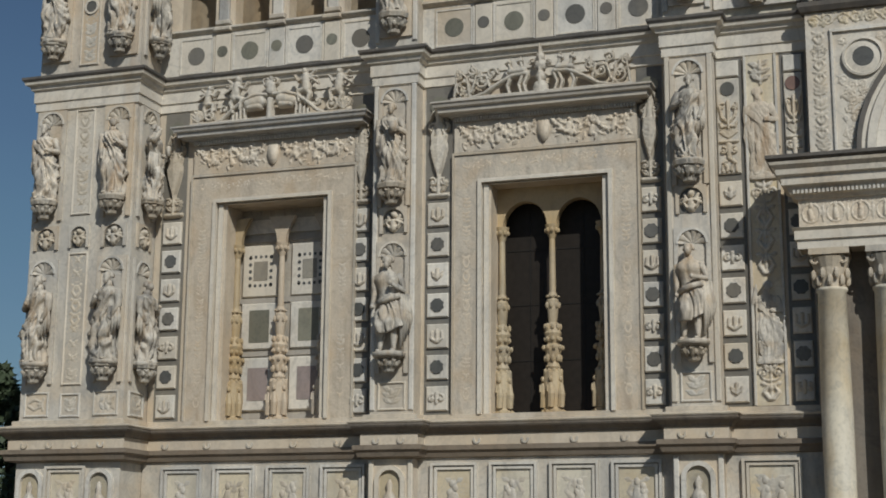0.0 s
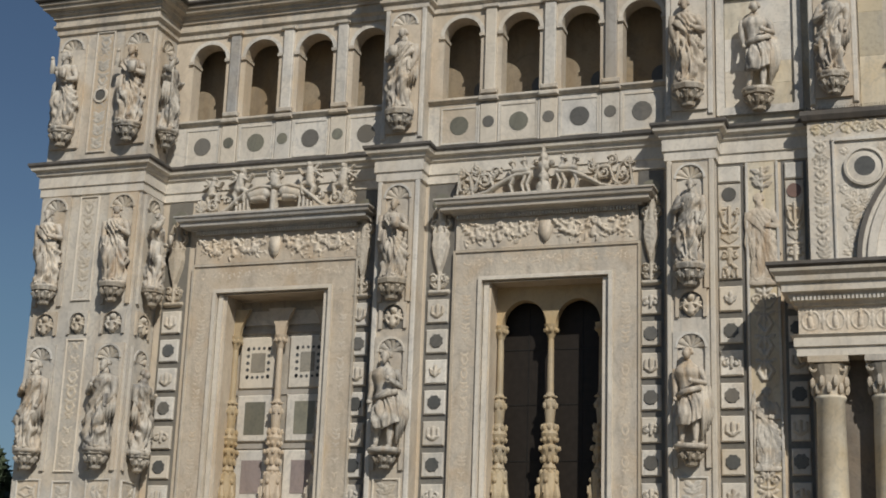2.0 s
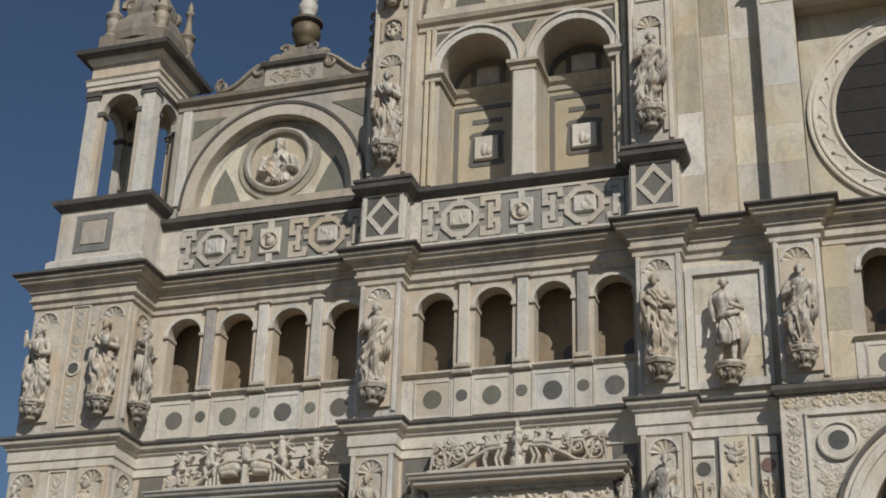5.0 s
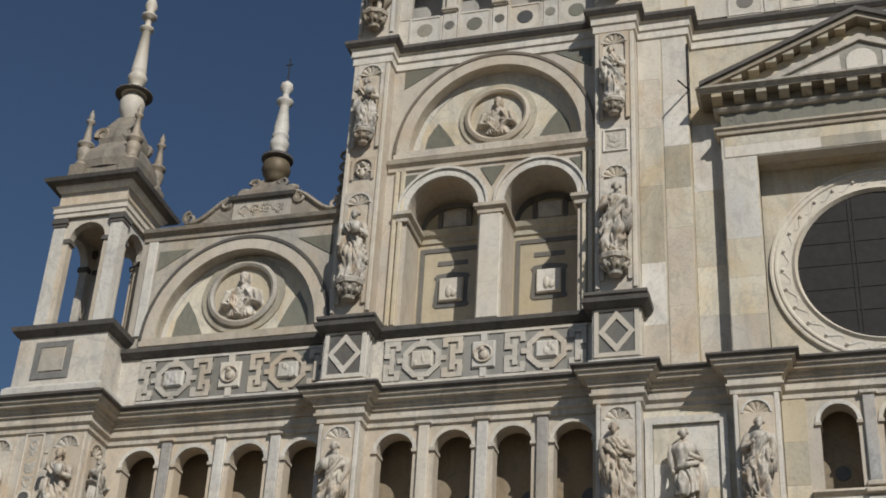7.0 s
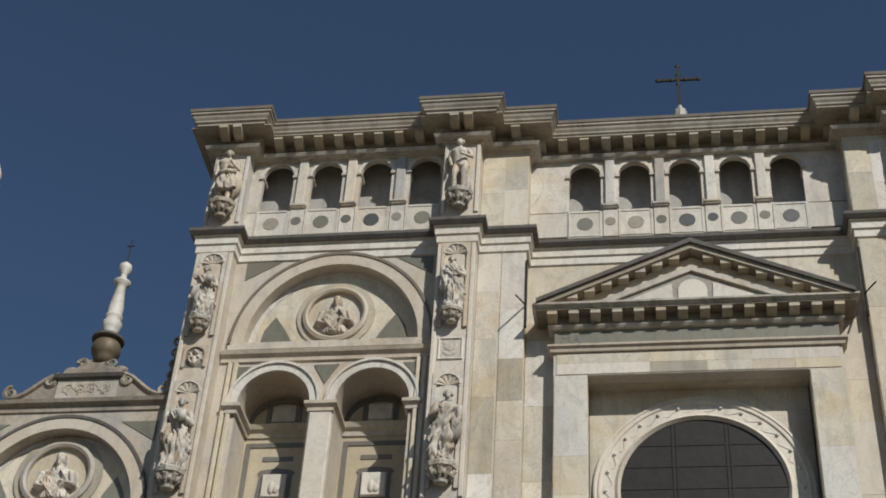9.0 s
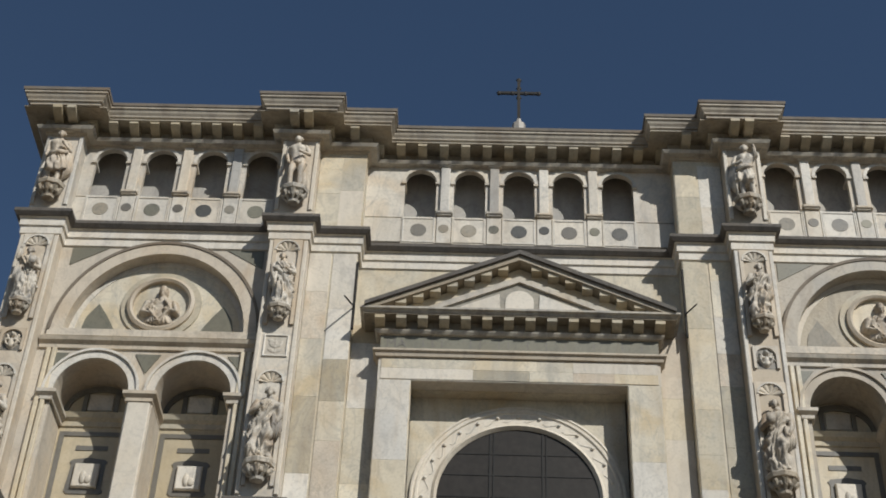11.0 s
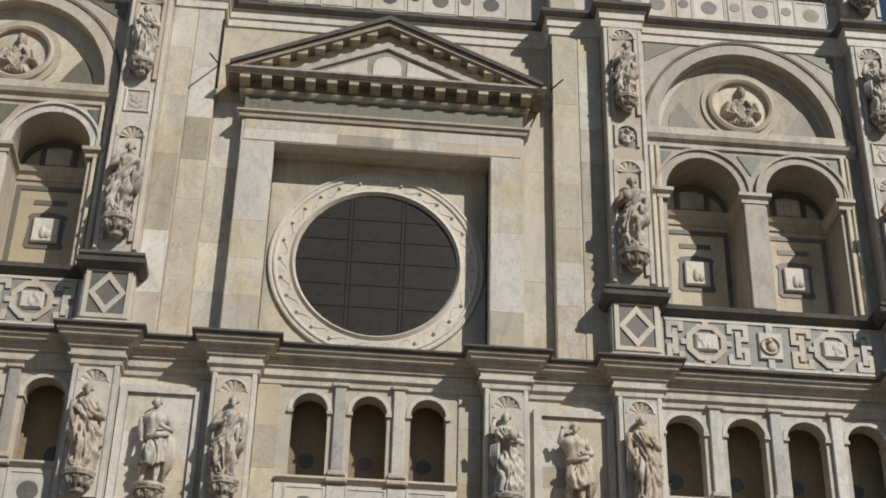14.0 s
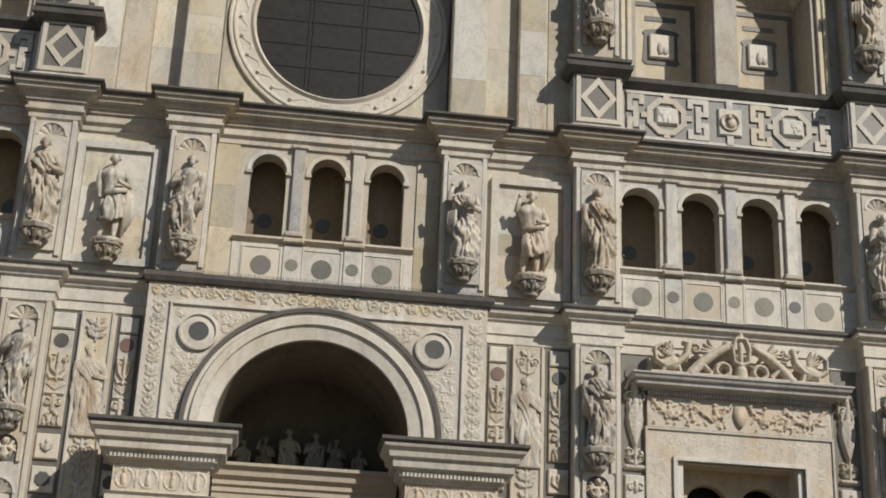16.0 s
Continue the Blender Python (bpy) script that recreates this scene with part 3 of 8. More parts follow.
trim("trim_gallery_cornice", pe, [(0, 17.52), (0.16, 17.53), (0.17, 17.61), (0.22, 17.63), (0.24, 17.71), (0.36, 17.74), (0.38, 17.82), (0.44, 17.84), (0.45, 17.9), (0, 17.91)], M_MOULD, "moulded stone cornice over the gallery")
trim("trim_gallery_cap", pe, [(0, 17.895), (0.47, 17.9), (0.54, 17.95), (0.54, 18.0), (0.3, 18.03), (0, 18.04)], M_LEDGE, "dark weathered cap of the gallery cornice")
pu = [(TX1, -0.05)]
for a in PIL:
    pu += [(a - 0.62, -0.05), (a - 0.62, -0.6), (a + 0.62, -0.6), (a + 0.62, -0.05)]
cut = [p for p in pu if p[0] < P3 + 1]
trim("trim_parapet_cap_1", cut, [(0, 19.58), (0.08, 19.6), (0.2, 19.72), (0.22, 19.83), (0, 19.86)], M_LEDGE, "dark stone cap of the upper parapet")
cut = [p for p in pu if p[0] > AX] + [(XR, -0.05)]
trim("trim_parapet_cap_2", cut, [(0, 19.58), (0.08, 19.6), (0.2, 19.72), (0.22, 19.83), (0, 19.86)], M_LEDGE, "dark stone cap of the upper parapet")
UD = 0.5
def upper_plan(step=0.7, UD=0.5, PW=PW):
    p = [(P2 - PW, 3.0)]
    q = []
    for a, c in ((P2, 0), (P3, 1)):
        q += [(a - PW, -UD if not c else 0), (a - PW, -UD), (a + PW, -UD), (a + PW, 0)]
    q[0] = (P2 - PW, -UD)
    q = q[1:]
    q += [(P3 + 1.9, 0), (P3 + 1.9, step)]
    r = [(mir(x), y) for x, y in q[::-1]]
    return p + q + r + [(mir(P2) + PW, 3.0)]


pt = upper_plan()
pt2 = upper_plan(UD=0.62, PW=PW - 0.12)
trim("trim_upper_architrave", pt, [(0, 28.24), (0.05, 28.26), (0.05, 28.50), (0.1, 28.52), (0.1, 28.76), (0.16, 28.80), (0, 28.83)], M_WHITE, "pale marble architrave under the top gallery")
trim("trim_upper_ledge", pt, [(0, 28.78), (0.2, 28.80), (0.28, 28.90), (0.28, 29.00), (0, 29.10)], M_LEDGE, "dark ledge under the top gallery")
trim("trim_top_architrave", pt, [(0, 32.0), (0.06, 32.01), (0.06, 32.06), (0.1, 32.08), (0.13, 32.09), (0, 32.10)], M_MOULD, "moulded architrave of the main cornice")
trim("trim_top_bed", pt, [(0, 32.07), (0.26, 32.09), (0.32, 32.18), (0.14, 32.20), (0.13, 32.22), (0, 32.22)], M_CORN, "bed moulding of the main cornice")
# tan soffit: brown stone, with part of the shade between modillions in its colour
trim("trim_top_soffit", pt, [(0, 32.215), (0.13, 32.215), (0.13, 32.54), (0.68, 32.55), (0.68, 32.585), (0, 32.585)], M_TAN, "brown weathered soffit of the main cornice, darkened further for shade")
trim("trim_top_cornice", pt2, [(0, 32.56), (0.62, 32.58), (0.63, 32.66), (0.68, 32.68), (0.69, 32.73), (0.74, 32.8), (0.77, 32.89), (0.81, 32.91), (0.81, 32.99), (0, 33.0)], M_CORN, "main crowning cornice of streaked weathered stone")
trim("trim_top_cap", pt2, [(0, 32.99), (0.84, 32.99), (0.85, 33.09), (0, 33.16)], M_BROWN, "brown weathered cap of the main cornice")

# pilaster shafts and pedestals
def pilaster(c, w, y, z0, z1, label, top=None):
    t = thing("pilaster", (c, 0, z0), label, "pilaster", "facade pilasters")
    h = z1 - z0
    bm = bmesh.new()
    box(bm, -w, w, -y, 0.02, 0, h)
    part("shaft", bm, M_DULL if c > AX and z0 > 20 else M_MARBLE, t)
    bm = bmesh.new()
    for s in (-1, 1):
        cbox(bm, s * w - (0.12 if s > 0 else 0.0), s * w + (0.0 if s > 0 else 0.12), -y - 0.05, -y, 0.1, h - 0.05, 0.02)
    part("border", bm, M_WHITE, t)
    return t


for c in PIL:
    pilaster(c, PW, PD, 0.0, 3.92, "marble pilaster of the plinth with a small niche")
    pilaster(c, PW, PD, 4.9, 12.75, "tall marble pilaster with statues in shell niches")
    pilaster(c, PW, PD, 13.66, 17.22, "marble gallery pilaster with a statue in a niche")
    pilaster(c, PW, UD, 20.1, 28.27, "tall marble pilaster of the upper storey with two statues")
    pilaster(c, PW, UD, 29.24, 32.03, "marble pilaster of the top storey with a statue")
for c in EPIL:
    pilaster(c, 0.52, PD, 13.66, 17.22, "marble gallery pilaster with a statue in a niche")

# ---------------- carved ornament ----------------
def carve(bm, x0, x1, z0, z1, y, rng, step=0.22, th=0.03):
    """Carved foliage in low relief: stems with paired scrolls, leaves, buds and small urns."""
    R = Relief(x0, x1, z0, z1)
    w, h = x1 - x0, z1 - z0
    up = h >= 0.9 * w
    u, v = (w, h) if up else (h, w)
    lanes = max(1, round(u / max(0.5, 2.4 * step))) if u > 0.9 else 1
    H = th * 1.7

    def P(a, b):            # a across, b along
        return (x0 + a, z0 + b) if up else (x0 + b, z0 + a)

    def turn(a):            # an angle measured from the strip's length
        return math.pi / 2 - a if up else a

    for lane in range(lanes):
        lw = u / lanes
        c, hw = (lane + 0.5) * lw, lw * 0.5
        pitch = min(max(step * 1.15, lw * 0.85), 0.5)
        n = max(1, round(v / pitch))
        p = v / n
        wave = not up and n > 2
        k1 = th * 0.75
        stem = [P(c + (0.6 * hw * math.sin(math.pi * b / p) if wave else 0.0), b) for b in (v * k / (n * 6) for k in range(n * 6 + 1))]
        R.line(stem, k1, k1, H * 0.8)
        for k in range(n):
            b = (k + 0.5) * p + rng.uniform(-0.05, 0.05) * p
            m = rng.random()
            if wave:
                s = 1 if k % 2 == 0 else -1
                q = P(c - s * 0.1 * hw, b)
                R.curl(q[0], q[1], 0.5 * min(hw * 1.45, p), rng.uniform(1.0, 1.5), s, 90 * s + rng.uniform(-30, 30), k1, H)
                for e in range(5):
                    q = P(c + rng.uniform(-0.75, 0.75) * hw, b + rng.uniform(-0.5, 0.5) * p)
                    R.leaf(q[0], q[1], rng.uniform(0, 6.28), 0.3 * lw, 0.09 * lw, H * rng.uniform(0.6, 1.0))
                continue
            for s in (-1, 1):
                if m < 0.4:
                    q = P(c + s * 0.52 * hw, b)
                    R.curl(q[0], q[1], 0.4 * min(hw, p), 1.2, s, 90 - s * 90, k1, H)
                    R.line([P(c, b - 0.45 * p), P(c + s * 0.5 * hw, b - 0.38 * p), P(c + s * 0.9 * hw, b)], k1, k1 * 0.6, H * 0.8)
                    q = P(c + s * 0.15 * hw, b + 0.25 * p)
                    R.leaf(q[0], q[1], turn(s * 0.9), 0.6 * hw, 0.16 * hw, H)
                elif m < 0.75:
                    for f in (-0.35, -0.08, 0.18):
                        q = P(c, b + f * p)
                        R.leaf(q[0], q[1], turn(s * rng.uniform(0.8, 1.2)), hw * 0.95, 0.2 * hw, H * rng.uniform(0.7, 1.0))
                else:
                    R.line([P(c + s * 0.1 * hw, b - 0.45 * p), P(c + s * 0.55 * hw, b - 0.1 * p), P(c + s * 0.2 * hw, b + 0.3 * p)], 0.2 * hw, 0.1 * hw, H * 1.1)
                    q = P(c + s * 0.3 * hw, b + 0.3 * p)
                    R.leaf(q[0], q[1], turn(s * 1.2), 0.55 * hw, 0.15 * hw, H * 0.8)
            q = P(c, b + 0.12 * p)
            R.limb(q, P(c, b + 0.3 * p), 0.22 * hw, 0.1 * hw, H * 1.2)
    R.rough(rng.randrange(9999), 0.4)
    return R.sheet(bm, y)


def statue_mesh(seed, style="robed"):
    """A standing figure of height 1, facing -y, as one plain mesh: robed, half-draped or nude."""
    r = random.Random(seed)
    bm = bmesh.new()
    hand = r.choice((-1, 1))                # the side of the standing leg

    def sway(z):
        return hand * 0.03 * math.sin(z * 5.6)

    def step01(a, b, x):
        f = min(1.0, max(0.0, (x - a) / (b - a)))
        return f * f * (3 - 2 * f)

    def skin(rows):
        n = len(rows[0])
        for p, q in zip(rows, rows[1:]):
            for k in range(n):
                bm.faces.new((p[k], p[(k + 1) % n], q[(k + 1) % n], q[k]))
        bm.faces.new(rows[0][::-1])
        bm.faces.new(rows[-1])

    TORSO = [(0.44, 0.115), (0.5, 0.122), (0.56, 0.106), (0.62, 0.105), (0.69, 0.122), (0.75, 0.138), (0.795, 0.132), (0.825, 0.09), (0.85, 0.05), (0.885, 0.04)]

    def girth(z):
        for (a, p), (b, q) in zip(TORSO, TORSO[1:]):
            if z <= b:
                return p + (q - p) * max(0.0, (z - a) / (b - a))
        return TORSO[-1][1]

    def exit_at(cx, cy, R, t):
        b = cx * math.cos(t) + cy * math.sin(t)
        q = R * R - (cx * cx + cy * cy - b * b)
        return b + math.sqrt(q) if q > 0 else 0.0

    def cloth(z0, z1, m, hem=0.0, deep=0.034):
        """Hanging cloth over two legs, drawn in at the waist, in sharp uneven folds."""
        n, ph, fq = 66, r.uniform(0, 6), r.choice((6, 7, 8))
        slant, top = r.uniform(0.12, 0.3), r.uniform(0.52, 0.66)
        rows = []
        for i in range(m + 1):
            row = []
            for k in range(n):
                t = 2 * math.pi * k / n
                z = z0 + (z1 - z0) * i / m + hem * (1 - i / m) * math.cos(t - 0.8) * hand
                knee = math.exp(-((z - 0.3) / 0.12) ** 2)
                lo = max(exit_at(hand * 0.05, 0.0, 0.082, t), exit_at(-hand * 0.066, -0.055 * knee - 0.01, 0.078, t), exit_at(0, 0.025, 0.1 + 0.035 * (1 - z / 0.5), t))
                g = girth(z)
                hi = g / math.sqrt(math.cos(t) ** 2 + (math.sin(t) / 0.66) ** 2)
                f = step01(0.4, 0.56, z)
                d = lo * (1 - f) + hi * f
                w = noise.noise(Vector((math.cos(t) * 1.8 + seed, math.sin(t) * 1.8, z * 3.5)))
                edge = z - (top - hand * slant * math.cos(t))
                pull = fq * t / (2 * math.pi) + ph + 1.3 * w + hand * z * 1.6
                tri = 1 - 2 * abs(2 * (pull - math.floor(pull)) - 1)
                d += deep * tri * (1 - step01(0.3, 0.66, z) * 0.85)
                if style == "robed":
                    d += 0.03 * max(0.0, 1 - abs(edge) / 0.035) * (1 if z < 0.74 else 0)
                    if 0 < edge < 0.34 and z < 0.8:
                        d += 0.014 * math.sin(edge * 75 + 3 * w)
                    elif -0.3 < edge < 0 and math.sin(t) < 0.2:
                        d += 0.015 * math.sin(edge * 42 + 2 * t)
                row.append(bm.verts.new((sway(z) + d * math.cos(t), d * math.sin(t), z)))
            rows.append(row)
        skin(rows)

    def torso(z0):
        rows = []
        for i in range(22):
            z = z0 + (0.885 - z0) * i / 21
            g = girth(z)
            row = []
            for k in range(28):
                t = 2 * math.pi * k / 28
                d = g / math.sqrt(math.cos(t) ** 2 + (math.sin(t) / 0.64) ** 2)
                if math.sin(t) < 0:
                    d += 0.014 * math.exp(-((z - 0.735) / 0.04) ** 2) * abs(math.cos(2 * t + 1.57))
                    d -= 0.008 * math.exp(-(math.cos(t) / 0.25) ** 2)
                row.append(bm.verts.new((sway(z) + d * math.cos(t), d * math.sin(t), z)))
            rows.append(row)
        skin(rows)

    def legs(top):
        for s in (-1, 1):
            free = s != hand
            kx, ky = s * (0.075 if free else 0.055), (-0.06 if free else -0.01)
            fx = s * (0.1 if free else 0.055)
            pts = [(fx, -0.005, 0.03), (fx * 0.95, 0.0, 0.08), (fx * 0.9, 0.012, 0.17), (kx, ky, 0.275), (kx * 0.95, ky * 0.7, 0.37), (s * 0.058 + sway(top), 0, top)]
            tube(bm, pts, [0.026, 0.026, 0.042, 0.038, 0.055, 0.07], 10)
            blob(bm, fx, -0.045, 0.02, 0.03, 0.065, 0.022)

    if style == "robed":
        cloth(0.0, 0.84, 46)
        tube(bm, [(sway(0.86), -0.005, 0.82), (sway(0.88), -0.012, 0.9)], [0.055, 0.036], 9)
        for q in range(4):
            x = -hand * (0.1 + 0.025 * q)
            tube(bm, [(x, -0.07 + 0.02 * q, 0.6), (x * 1.08, -0.075 + 0.025 * q, 0.45), (x * 1.02, -0.06 + 0.02 * q, 0.26 + 0.03 * q)], [0.02, 0.026, 0.01], 6)
        for s in (-1, 1):
            blob(bm, s * 0.06 - hand * 0.01, -0.1, 0.018, 0.03, 0.05, 0.02)
    elif style == "half":
        legs(0.46)
        cloth(0.25, 0.57, 20, 0.06, 0.03)
        torso(0.5)
        tube(bm, [(sway(0.5) - 0.12, -0.07, 0.5), (0, -0.105, 0.54), (sway(0.5) + 0.12, -0.05, 0.58)], [0.03, 0.036, 0.03], 8)
        for q in range(4):
            x = hand * (0.13 + 0.02 * q)
            tube(bm, [(x, -0.03 + 0.02 * q, 0.6), (x * 1.1, -0.02 + 0.025 * q, 0.35), (x, -0.01 + 0.02 * q, 0.06 + 0.05 * q)], [0.018, 0.032, 0.012], 6)
    else:
        legs(0.48)
        torso(0.44)
        blob(bm, sway(0.5), -0.05, 0.47, 0.06, 0.045, 0.05, 9, 6)
        tube(bm, [(hand * 0.09, 0.08, 0.0), (hand * 0.1, 0.07, 0.2), (hand * 0.08, 0.06, 0.34)], [0.07, 0.05, 0.04], 8)
    hx, tilt = sway(0.93) + hand * 0.008, r.uniform(-0.02, 0.02)
    blob(bm, hx + tilt, -0.03, 0.938, 0.043, 0.052, 0.06, 12, 8)
    for q in range(11):
        a = math.pi * q / 10
        blob(bm, hx + tilt + 0.047 * math.cos(a), 0.0, 0.95 + 0.045 * math.sin(a), 0.019, 0.04, 0.022, 6, 5)
    if r.random() < 0.5:
        blob(bm, hx + tilt, -0.062, 0.9, 0.028, 0.024, 0.042, 8, 6)
    raised = r.random() < (0.45 if style != "robed" else 0.15)
    for s in (-1, 1):
        sh = (sway(0.78) + s * 0.118, 0.0, 0.79)
        big = 1.3 if style == "robed" else 1.0
        if s == hand:
            e, w = (s * 0.165, -0.02, 0.63), (s * 0.05, -0.14, 0.64 + r.uniform(-0.05, 0.08))
        elif raised:
            e, w = (s * 0.18, -0.05, 0.74), (s * 0.15, -0.12, 0.9)
        else:
            e, w = (s * 0.165, 0.0, 0.62), (s * r.uniform(0.12, 0.17), -0.08, 0.47)
        tube(bm, [sh, ((sh[0] + e[0]) / 2 + s * 0.01, (sh[1] + e[1]) / 2, (sh[2] + e[2]) / 2), e, w], [0.043 * big, 0.036 * big, 0.032 * big, 0.021], 9)
        blob(bm, *w, 0.025, 0.028, 0.028)
    k = r.random()
    if style == "robed" and k < 0.35:
        box(bm, hand * 0.06 - 0.05, hand * 0.06 + 0.05, -0.19, -0.15, 0.6, 0.73)
    elif k > 0.8:
        tube(bm, [(-hand * 0.16, -0.1, 0.02), (-hand * 0.15, -0.1, 0.97)], 0.011, 6)
    lathe(bm, [(0.17, -0.04), (0.18, 0.0), (0.165, 0.012)], 14, 0, 0, 0, sy=0.8)
    for v in bm.verts:
        v.co += noise.noise_vector(v.co * 22 + Vector((seed, 0, 0))) * 0.0055
    bmesh.ops.recalc_face_normals(bm, faces=bm.faces[:])
    me = bpy.data.meshes.new("statue")
    for f in bm.faces:
        f.smooth = True
    bm.to_mesh(me)
    bm.free()
    me.materials.append(M_STATUE)
    return me


M_STATUE = stone("statue_marble", (0.60, 0.55, 0.47), (0.46, 0.33, 0.19), (0.24, 0.23, 0.215), bump=0.35, scale=3.0, vary=0.18, streak=0.9, grey_amt=0.85, tinted=0.35, seep=0.55)
ROBED = [statue_mesh(40 + k) for k in range(9)]
NUDES = [statue_mesh(80 + k, "nude") for k in range(3)]
HALF = [statue_mesh(60 + k, "half") for k in range(5)]
srng = random.Random(5)


def console_mesh():
    bm = bmesh.new()
    lathe(bm, [(0.06, -0.42), (0.13, -0.4), (0.15, -0.34), (0.12, -0.3), (0.18, -0.24), (0.24, -0.14), (0.22, -0.12), (0.3, -0.1), (0.32, -0.02), (0.31, 0.0)], 8, sy=0.85)
    for k in range(9):
        t = math.pi * (1 + k / 8)
        blob(bm, 0.2 * math.cos(t), 0.17 * math.sin(t), -0.23, 0.05, 0.05, 0.06, 7, 5)
    for k in range(5):
        t = math.pi * (1 + k / 4)
        tube(bm, [(0.1 * math.cos(t), 0.09 * math.sin(t), -0.36), (0.17 * math.cos(t), 0.15 * math.sin(t), -0.26), (0.27 * math.cos(t), 0.23 * math.sin(t), -0.14), (0.27 * math.cos(t), 0.23 * math.sin(t), -0.18)], [0.02, 0.05, 0.055, 0.02], 6)
    bmesh.ops.recalc_face_normals(bm, faces=bm.faces[:])
    me = bpy.data.meshes.new("bracket")
    bm.to_mesh(me)
    bm.free()
    me.materials.append(M_BRACKET)
    return me


def shell_mesh():
    """A scalloped half-round shell of radius 1, sunk towards its hub, facing -y."""
    bm = bmesh.new()
    n, m = 66, 9
    rows = []
    for i in range(m + 1):
        q = 0.12 + 0.88 * i / m
        row = []
        for k in range(n + 1):
            t = math.pi * k / n
            rib = abs(math.sin(5.5 * t))
            d = 0.06 + 0.62 * (q - 0.12) ** 1.6 + (0.3 * rib ** 0.7 - 0.16) * min(1.0, q * 1.2)
            e = q * (1 + (0.06 * rib if i == m else 0))
            row.append(bm.verts.new((e * math.cos(t), -d, e * math.sin(t))))
        rows.append(row)
    rows.append([bm.verts.new((v.co.x * 1.02, 0.0, v.co.z * 1.02)) for v in rows[-1]])
    for p, q in zip(rows, rows[1:]):
        for k in range(n):
            bm.faces.new((p[k], p[k + 1], q[k + 1], q[k]))
    bmesh.ops.recalc_face_normals(bm, faces=bm.faces[:])
    me = bpy.data.meshes.new("shell")
    bm.to_mesh(me)
    bm.free()
    me.materials.append(M_CARVED)
    return me


CONSOLE, SHELL = console_mesh(), shell_mesh()


def statue(x, y, z, h, where, style="robed", rz=None, k=None, wide=1.0, mat=None):
    kin = {"robed": ROBED, "half": HALF, "nude": NUDES}[style]
    me = kin[(srng.randrange(99) if k is None else k) % len(kin)]
    if mat:
        me = me.copy()
        me.materials[0] = mat
    ob = new("statue", me)
    ob.matrix_basis = Matrix.LocRotScale((x, y, z), Euler((0, 0, radians(srng.uniform(-14, 14) if rz is None else rz + srng.uniform(-10, 10)))), (h * 0.99 * wide, h * 0.99, h))
    word = {"robed": "robed", "half": "half-draped", "nude": "unclothed"}[style]
    tagged(ob, "weathered marble %s statue %s" % (word, where), "statue", "facade statues")


def console(x, y, z, s=1.0, rz=0.0):
    ob = new("bracket", CONSOLE)
    ob.matrix_basis = Matrix.LocRotScale((x, y, z), Euler((0, 0, radians(rz))), (s, s, s))
    tagged(ob, "carved marble leaf bracket under a statue", "bracket", "statue brackets")


def niche(x, y, z0, zs, z1, rz=0.0, arched=True, w=0.4, r=0.3):
    """A shallow niche from z0 to z1 with a shell springing at zs; without arched only the shell is sunk."""
    t = thing("statue_niche", (x, y, z0), "shallow marble niche with a fluted shell head", "niche", "statue niches")
    t.rotation_euler = (0, 0, radians(rz))
    bm = bmesh.new()
    a, h = zs - z0, z1 - z0
    top = arc(0, a, r, 180, 0, 18)
    if arched:
        slab(bm, [(-w, 0), (-r, 0)] + top + [(r, 0), (w, 0), (w, h), (-w, h)], -0.07, 0.0)
    else:
        slab(bm, [(-w, a)] + top + [(w, a), (w, h), (-w, h)], -0.07, 0.0)
        box(bm, -w, w, -0.07, 0.0, 0, a)
    part("surround", bm, M_MARBLE, t)
    bm = bmesh.new()
    band(bm, arc(0, a, r + 0.05, 180, 0, 18), arc(0, a, r, 180, 0, 18), -0.09, -0.069)
    part("arch_fillet", bm, M_WHITE, t)
    share("shell", SHELL, t, (0, 0.0, a), 0.0, (r * 0.96, 0.1, r * 0.96))


def statue_bay(x, y, z0, z1, where, top=None, rz=0.0, style="robed", cs=1.0, k=None, arched=True):
    """A bracket, a statue from z0 to z1, and a shell over its head."""
    n = Vector((math.sin(radians(rz)), -math.cos(radians(rz)), 0))
    p = Vector((x, y, 0)) + n * 0.22
    console(p.x, p.y, z0, cs, rz)
    statue(p.x, p.y, z0 + 0.02, z1 - z0, where, style, rz, k)
    if top:
        niche(x, y, z0 - 0.42 * cs, top, top + 0.36, rz, arched)


